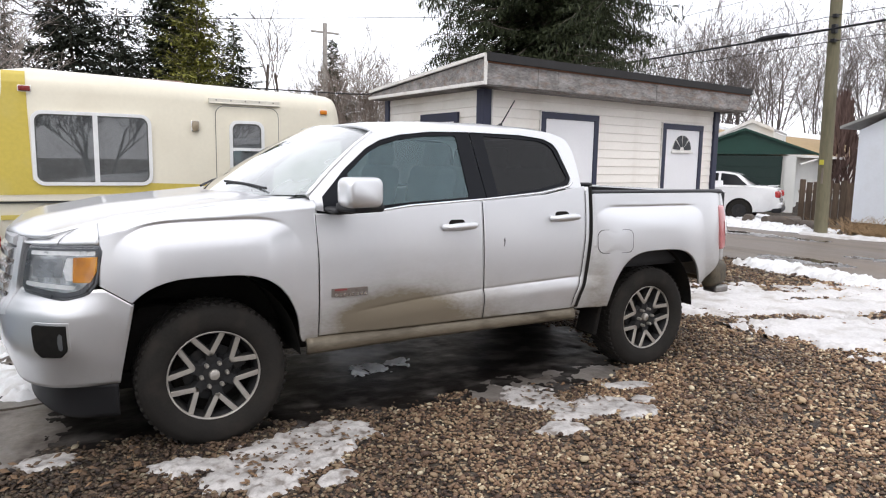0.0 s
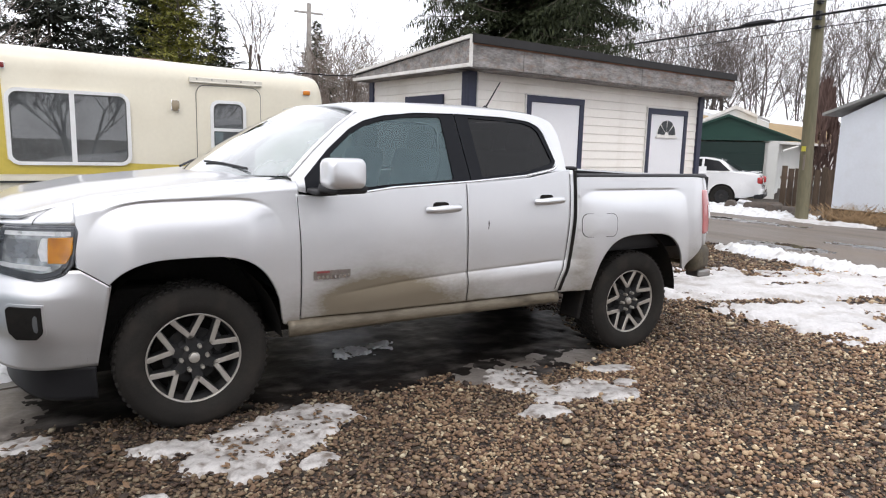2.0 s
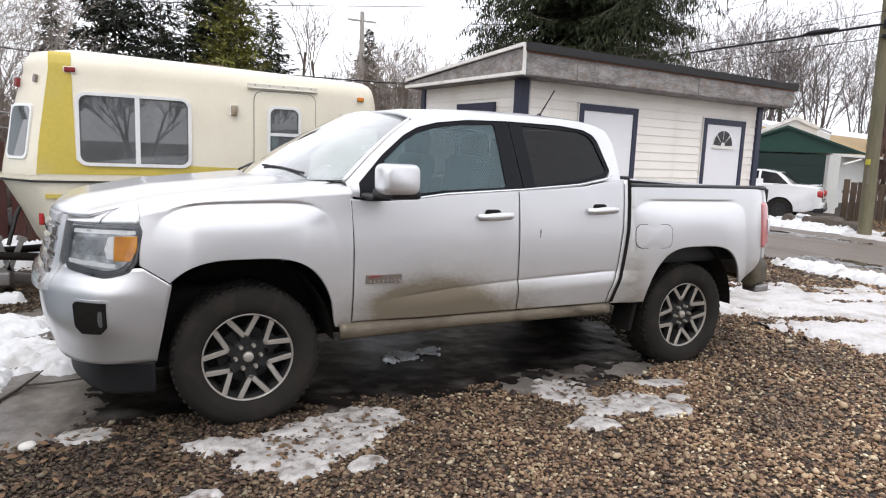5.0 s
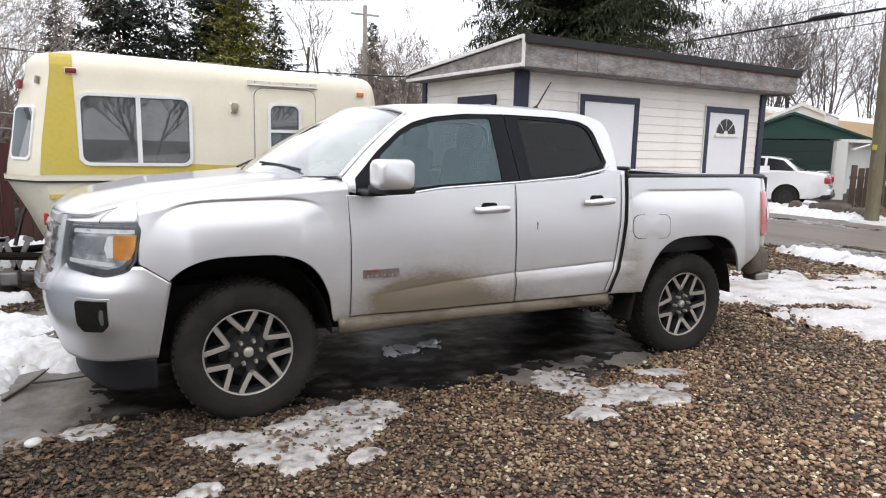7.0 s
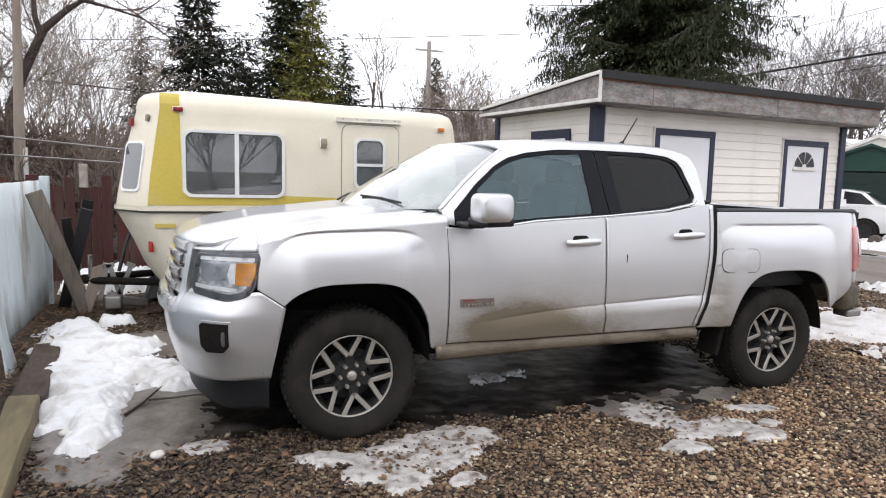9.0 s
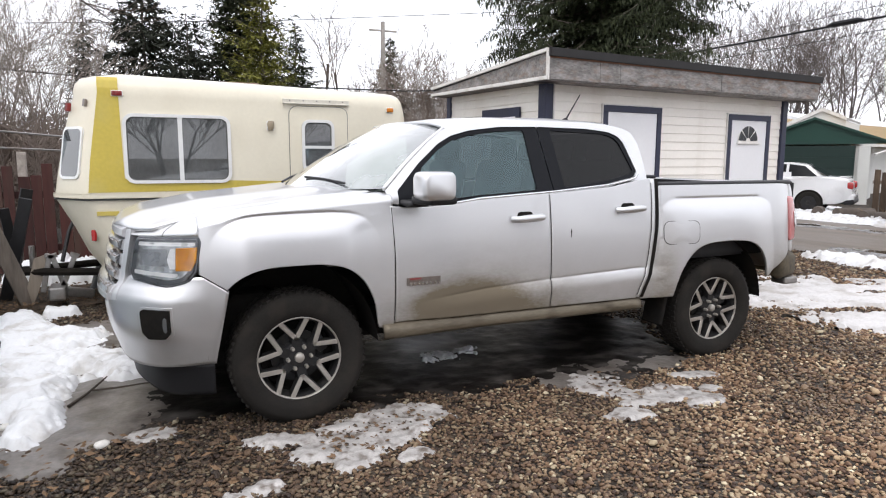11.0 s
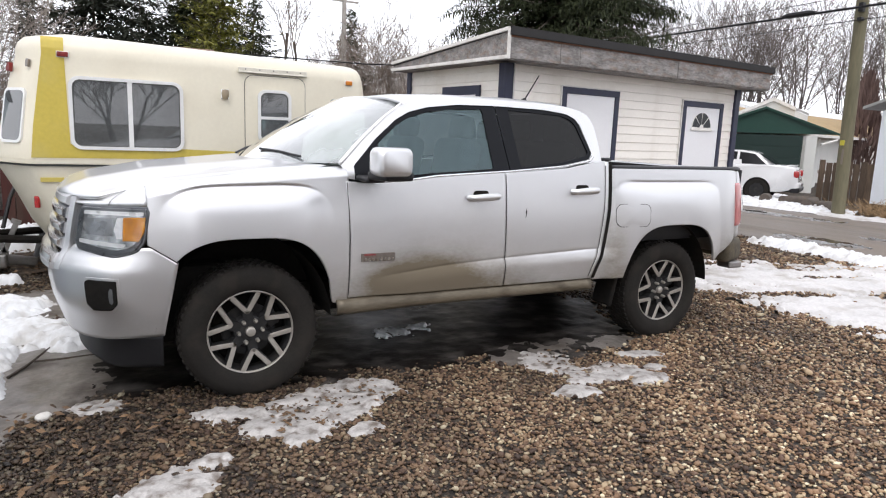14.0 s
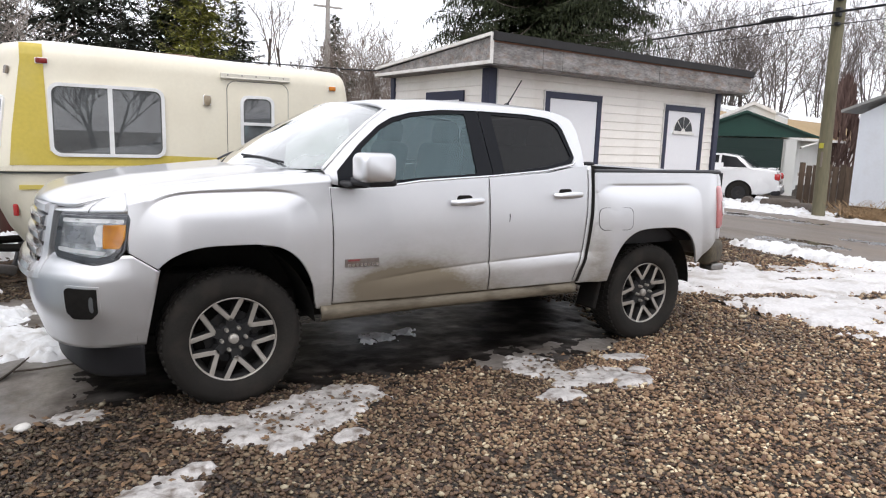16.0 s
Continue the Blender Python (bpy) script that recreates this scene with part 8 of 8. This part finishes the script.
# brush and logs at the foot of the pole
br_t = thing("brush_pile", "heap of dry brown cut brush by the pole", "brush pile", (16.1, 4.9, 0))
b = Bars()
for k in range(420):
    a = thick.uniform(0, 6.28)
    p = Vector((thick.gauss(0, 0.35), thick.gauss(0, 0.7), 0.0))
    e = p + Vector((math.cos(a) * 0.5, math.sin(a) * 0.5, thick.uniform(0.05, 0.45)))
    b.bar(p, e, 0.008, 0.003, 3)
b.make("brushwood", surf("straw_twigs", (0.30, 0.20, 0.11), rough=0.9, var=0.3), br_t)
for k, (x, y, t, l) in enumerate(((15.9, 7.0, 20, 0.9), (16.3, 7.6, -15, 1.1), (16.0, 8.4, 30, 0.7), (15.6, 6.3, 60, 0.8))):
    lg_t = thing("log", "dark cut log lying by the pole", "log", (x, y, 0.14), t)
    bm = bmesh.new()
    tube(bm, [(-l / 2, 0, 0), (0, 0.02, 0.01), (l / 2, 0, 0)], [0.14, 0.135, 0.125], 12)
    part("bark", bm, m_bark, lg_t, smooth=60)

# parked white saloon
car = thing("parked_car", "white saloon car parked before the green garage", "car", (17.4, 9.1, 0), 120.0)
m_carpaint = surf("white_car_paint", (0.78, 0.78, 0.79), rough=0.25, var=0.03, coat=0.8, bump=0)
m_carglass = surf("dark_car_glass", (0.012, 0.013, 0.015), rough=0.08, var=0.1, spec=0.3, bump=0)
# local x runs to the car's nose, y to its left; the rear axle stands at x = 0.45
low = [(-0.55, 0.42), (-0.60, 0.62), (-0.52, 0.95), (-0.40, 1.02), (0.15, 1.06), (0.9, 1.02), (2.1, 1.0), (2.5, 0.95), (3.4, 0.82), (3.75, 0.68), (3.8, 0.4), (3.3, 0.26), (0.9, 0.24), (-0.2, 0.30)]
bm = bmesh.new()
rows = []
for y, k in ((-0.86, 0.93), (-0.80, 1.0), (0.80, 1.0), (0.86, 0.93)):
    rows.append([bm.verts.new((1.6 + (x - 1.6) * k, y, 0.62 + (z - 0.62) * k)) for x, z in low])
n = len(low)
for a, b in zip(rows, rows[1:]):
    for k in range(n):
        bm.faces.new((a[k], a[(k + 1) % n], b[(k + 1) % n], b[k]))
bm.faces.new(rows[0])
bm.faces.new(rows[-1][::-1])
part("body", bm, m_carpaint, car, smooth=45)
cab = [(-0.02, 1.02), (0.55, 1.38), (0.95, 1.45), (1.55, 1.44), (2.0, 1.30), (2.5, 0.98)]
bm = bmesh.new()
rows = []
for y, k in ((-0.78, 0.0), (-0.60, 1.0), (0.60, 1.0), (0.78, 0.0)):
    rows.append([bm.verts.new((x, y, 0.98 + (z - 0.98) * (1 if k else 0.04))) for x, z in cab])
n = len(cab)
for a, b in zip(rows, rows[1:]):
    for k in range(n - 1):
        bm.faces.new((a[k], a[k + 1], b[k + 1], b[k]))
part("cabin", bm, m_carpaint, car, smooth=30)
for sg in (-1, 1):
    f = lambda x, z: Vector((x, sg * (0.78 - 0.18 * (z - 0.98) / 0.46 + 0.006), z))
    for pts in ([(0.28, 1.06), (0.62, 1.35), (1.02, 1.40), (1.02, 1.05)], [(1.09, 1.05), (1.09, 1.40), (1.50, 1.39), (1.88, 1.30), (2.22, 1.06)]):
        bm = bmesh.new()
        slab(bm, pts, f, lambda x, z: f(x, z) - Vector((0, sg * 0.02, 0)))
        part("side_window", bm, m_carglass, car)
    for x in (0.45, 3.05):
        bm = bmesh.new()
        m0 = Matrix.Translation((x, sg * 0.835, 0.32)) @ Euler((radians(-90 * sg), 0, 0)).to_matrix().to_4x4()
        lathe(bm, [(0.0, 0.01), (0.20, 0.02), (0.215, 0.05), (0.29, 0.06), (0.32, 0.03), (0.32, -0.12), (0.2, -0.14)], 32, m0)
        w = part("wheel", bm, m_rubber, car, smooth=35)
        bm = bmesh.new()
        lathe(bm, [(0.0, 0.06), (0.05, 0.062), (0.06, 0.045), (0.19, 0.05), (0.205, 0.045)], 10, m0)
        part("wheel_cover", bm, m_pocket, w, smooth=20)
        bm = bmesh.new()
        lathe(bm, [(0.0, 0.042), (0.36, 0.042), (0.37, 0.02)], 32, m0)
        part("wheel_arch", bm, m_under, car)
    part("tail_light", B(((-0.53, sg * 0.66, 0.82), (0.16, 0.36, 0.19)), bevel=0.04, seg=3), m_red, car, "red tail light", smooth=50)
f = lambda t, y: Vector((0.02 + 0.52 * t, y * (0.74 - 0.16 * t), 1.045 + 0.33 * t))
bm = bmesh.new()
sheet(bm, lambda u, v: f(0.06 + 0.86 * u, 2 * v - 1) + Vector((-0.006, 0, 0.012)), 6, 8)
part("rear_window", bm, m_carglass, car)
part("rear_bumper", B(((-0.53, 0, 0.47), (0.22, 1.64, 0.26)), bevel=0.07, seg=3), m_carpaint, car, smooth=50)
part("bumper_valance", B(((-0.53, 0, 0.37), (0.26, 1.66, 0.16)), bevel=0.05), m_black, car)
part("boot_spoiler", B(((-0.36, 0, 1.05), (0.22, 1.2, 0.035)), bevel=0.015), m_carpaint, car)
part("plate_bars", B(((-0.645, 0, 0.62), (0.01, 0.30, 0.14))), m_whitetrim, car)

# ---- loose stones over the near gravel ----
def stones(seed=4):
    rng = np.random.default_rng(seed)
    zones = [(-2.0, 3.2, -1.6, 0.35, 3000, 0.0100), (0.3, 3.2, -2.6, -1.6, 2500, 0.0100), (3.2, 6.6, -2.8, 1.4, 1600, 0.0118), (-1.75, 0.4, 0.35, 4.2, 900, 0.013), (6.4, 9.3, -2.6, 4.2, 520, 0.017), (3.0, 6.0, 1.3, 2.9, 500, 0.014)]
    P, R = [], []
    for x0, x1, y0, y1, dens, r in zones:
        n = int((x1 - x0) * (y1 - y0) * dens)
        P.append(np.stack([rng.uniform(x0, x1, n), rng.uniform(y0, y1, n)], 1))
        R.append(r * np.exp(rng.normal(0, 0.28, n)))
    P, R = np.concatenate(P), np.concatenate(R)
    # fewer stones towards the open side of the yard, and none on the ice painted with the truck's shade
    thin = rng.random(len(P)) < np.clip((P[:, 1] + 3.0) / 0.5, 0.0, 1.0)
    P, R = P[thin], R[thin]
    # those that lie under snow and ice are left out, but for some at the melting edges
    bare = np.ones(len(P), bool)
    for x0, y0, step, W, edge in DRIFTS:
        i, j = np.rint((P[:, 0] - x0) / step).astype(int), np.rint((P[:, 1] - y0) / step).astype(int)
        ok = (i >= 0) & (j >= 0) & (i < W.shape[0]) & (j < W.shape[1])
        w = np.full(len(P), -1.0)
        w[ok] = W[i[ok], j[ok]]
        bare &= ~((w > edge) & (rng.random(len(P)) < 0.6 + 2.0 * w))
    P, R = P[bare], R[bare]
    ice = ((P[:, 0] - 1.45) / 1.75) ** 2 + ((P[:, 1] - 0.88) / 0.80) ** 2 < 1
    ice |= ((P[:, 0] + 1.15) / 0.62) ** 2 + ((P[:, 1] - 0.70) / 0.62) ** 2 < 1
    P, R = P[~ice], R[~ice]
    n = len(P)
    g = (1 + 5 ** 0.5) / 2
    base = np.array([(-1, g, 0), (1, g, 0), (-1, -g, 0), (1, -g, 0), (0, -1, g), (0, 1, g), (0, -1, -g), (0, 1, -g), (g, 0, -1), (g, 0, 1), (-g, 0, -1), (-g, 0, 1)]) / (1 + g * g) ** 0.5
    tris = np.array([(0, 11, 5), (0, 5, 1), (0, 1, 7), (0, 7, 10), (0, 10, 11), (1, 5, 9), (5, 11, 4), (11, 10, 2), (10, 7, 6), (7, 1, 8), (3, 9, 4), (3, 4, 2), (3, 2, 6), (3, 6, 8), (3, 8, 9), (4, 9, 5), (2, 4, 11), (6, 2, 10), (8, 6, 7), (9, 8, 1)])
    V = base[None] * (1 + rng.normal(0, 0.10, (n, 12, 1)))
    V = V * np.stack([rng.uniform(0.9, 1.45, n), rng.uniform(0.75, 1.05, n), rng.uniform(0.42, 0.7, n)], 1)[:, None]
    a, t = rng.uniform(0, 6.28, n), rng.normal(0, 0.35, n)
    x = V[..., 0] * np.cos(t)[:, None] - V[..., 2] * np.sin(t)[:, None]
    z = V[..., 0] * np.sin(t)[:, None] + V[..., 2] * np.cos(t)[:, None]
    y = V[..., 1]
    W = np.stack([x * np.cos(a)[:, None] - y * np.sin(a)[:, None], x * np.sin(a)[:, None] + y * np.cos(a)[:, None], z], -1) * R[:, None, None]
    W[..., 0] += P[:, 0, None]
    W[..., 1] += P[:, 1, None]
    W[..., 2] += (R * rng.uniform(0.1, 0.9, n))[:, None]
    F = (tris[None] + 12 * np.arange(n)[:, None, None]).reshape(-1, 3)
    me = bpy.data.meshes.new("gravel_stones")
    me.vertices.add(n * 12)
    me.vertices.foreach_set("co", W.reshape(-1).astype(np.float32))
    me.loops.add(len(F) * 3)
    me.loops.foreach_set("vertex_index", F.reshape(-1).astype(np.int32))
    me.polygons.add(len(F))
    me.polygons.foreach_set("loop_start", (3 * np.arange(len(F))).astype(np.int32))
    me.update(calc_edges=True)
    return me


def stone_mat():
    m = bpy.data.materials.new("river_stones")
    m.use_nodes = True
    nt = m.node_tree
    N, L = nt.nodes.new, nt.links.new
    b = nt.nodes["Principled BSDF"]
    g = N("ShaderNodeNewGeometry")
    ramp = N("ShaderNodeValToRGB")
    cols = [(0.0, (0.018, 0.010, 0.007)), (0.2, (0.066, 0.038, 0.025)), (0.42, (0.146, 0.091, 0.053)), (0.6, (0.118, 0.071, 0.043)), (0.78, (0.204, 0.143, 0.086)), (0.93, (0.225, 0.175, 0.112)), (1.0, (0.43, 0.37, 0.26))]
    cr = ramp.color_ramp
    while len(cr.elements) < len(cols):
        cr.elements.new(0.5)
    for e, (p, c) in zip(cr.elements, cols):
        e.position, e.color = p, (*c, 1)
    L(g.outputs["Random Per Island"], ramp.inputs[0])
    tc = N("ShaderNodeTexCoord")
    n1, n2 = N("ShaderNodeTexNoise"), N("ShaderNodeTexNoise")
    n1.inputs["Scale"].default_value, n2.inputs["Scale"].default_value = 1.1, 160.0
    n1.inputs["Detail"].default_value = 5
    for n in (n1, n2):
        L(tc.outputs["Object"], n.inputs["Vector"])
    wet = N("ShaderNodeMapRange")
    wet.inputs[1].default_value, wet.inputs[2].default_value, wet.inputs[3].default_value, wet.inputs[4].default_value = 0.35, 0.62, 0.55, 1.15
    L(n1.outputs[0], wet.inputs[0])
    hs = N("ShaderNodeHueSaturation")
    # darkest at the left and by the truck, paler to the right and front
    sp, lighter = N("ShaderNodeSeparateXYZ"), N("ShaderNodeMapRange")
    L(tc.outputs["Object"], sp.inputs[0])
    lighter.inputs[1].default_value, lighter.inputs[2].default_value, lighter.inputs[3].default_value, lighter.inputs[4].default_value = -0.3, 2.6, 0.58, 2.0
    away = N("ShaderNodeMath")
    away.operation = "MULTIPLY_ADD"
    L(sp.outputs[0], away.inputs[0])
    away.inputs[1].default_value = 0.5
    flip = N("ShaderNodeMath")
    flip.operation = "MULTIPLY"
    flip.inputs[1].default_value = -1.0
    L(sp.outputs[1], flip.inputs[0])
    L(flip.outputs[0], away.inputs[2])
    L(away.outputs[0], lighter.inputs[0])
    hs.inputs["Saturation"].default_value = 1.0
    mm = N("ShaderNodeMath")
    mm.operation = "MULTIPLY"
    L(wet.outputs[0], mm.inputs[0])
    L(lighter.outputs[0], mm.inputs[1])
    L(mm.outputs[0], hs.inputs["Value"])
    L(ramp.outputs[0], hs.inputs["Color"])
    L(hs.outputs[0], b.inputs["Base Color"])
    rr = N("ShaderNodeMapRange")
    rr.inputs[1].default_value, rr.inputs[2].default_value, rr.inputs[3].default_value, rr.inputs[4].default_value = 0.35, 0.62, 0.5, 0.8
    L(n1.outputs[0], rr.inputs[0])
    L(rr.outputs[0], b.inputs["Roughness"])
    bp = N("ShaderNodeBump")
    bp.inputs["Strength"].default_value, bp.inputs["Distance"].default_value = 0.3, 0.003
    L(n2.outputs[0], bp.inputs["Height"])
    L(bp.outputs[0], b.inputs["Normal"])
    return m


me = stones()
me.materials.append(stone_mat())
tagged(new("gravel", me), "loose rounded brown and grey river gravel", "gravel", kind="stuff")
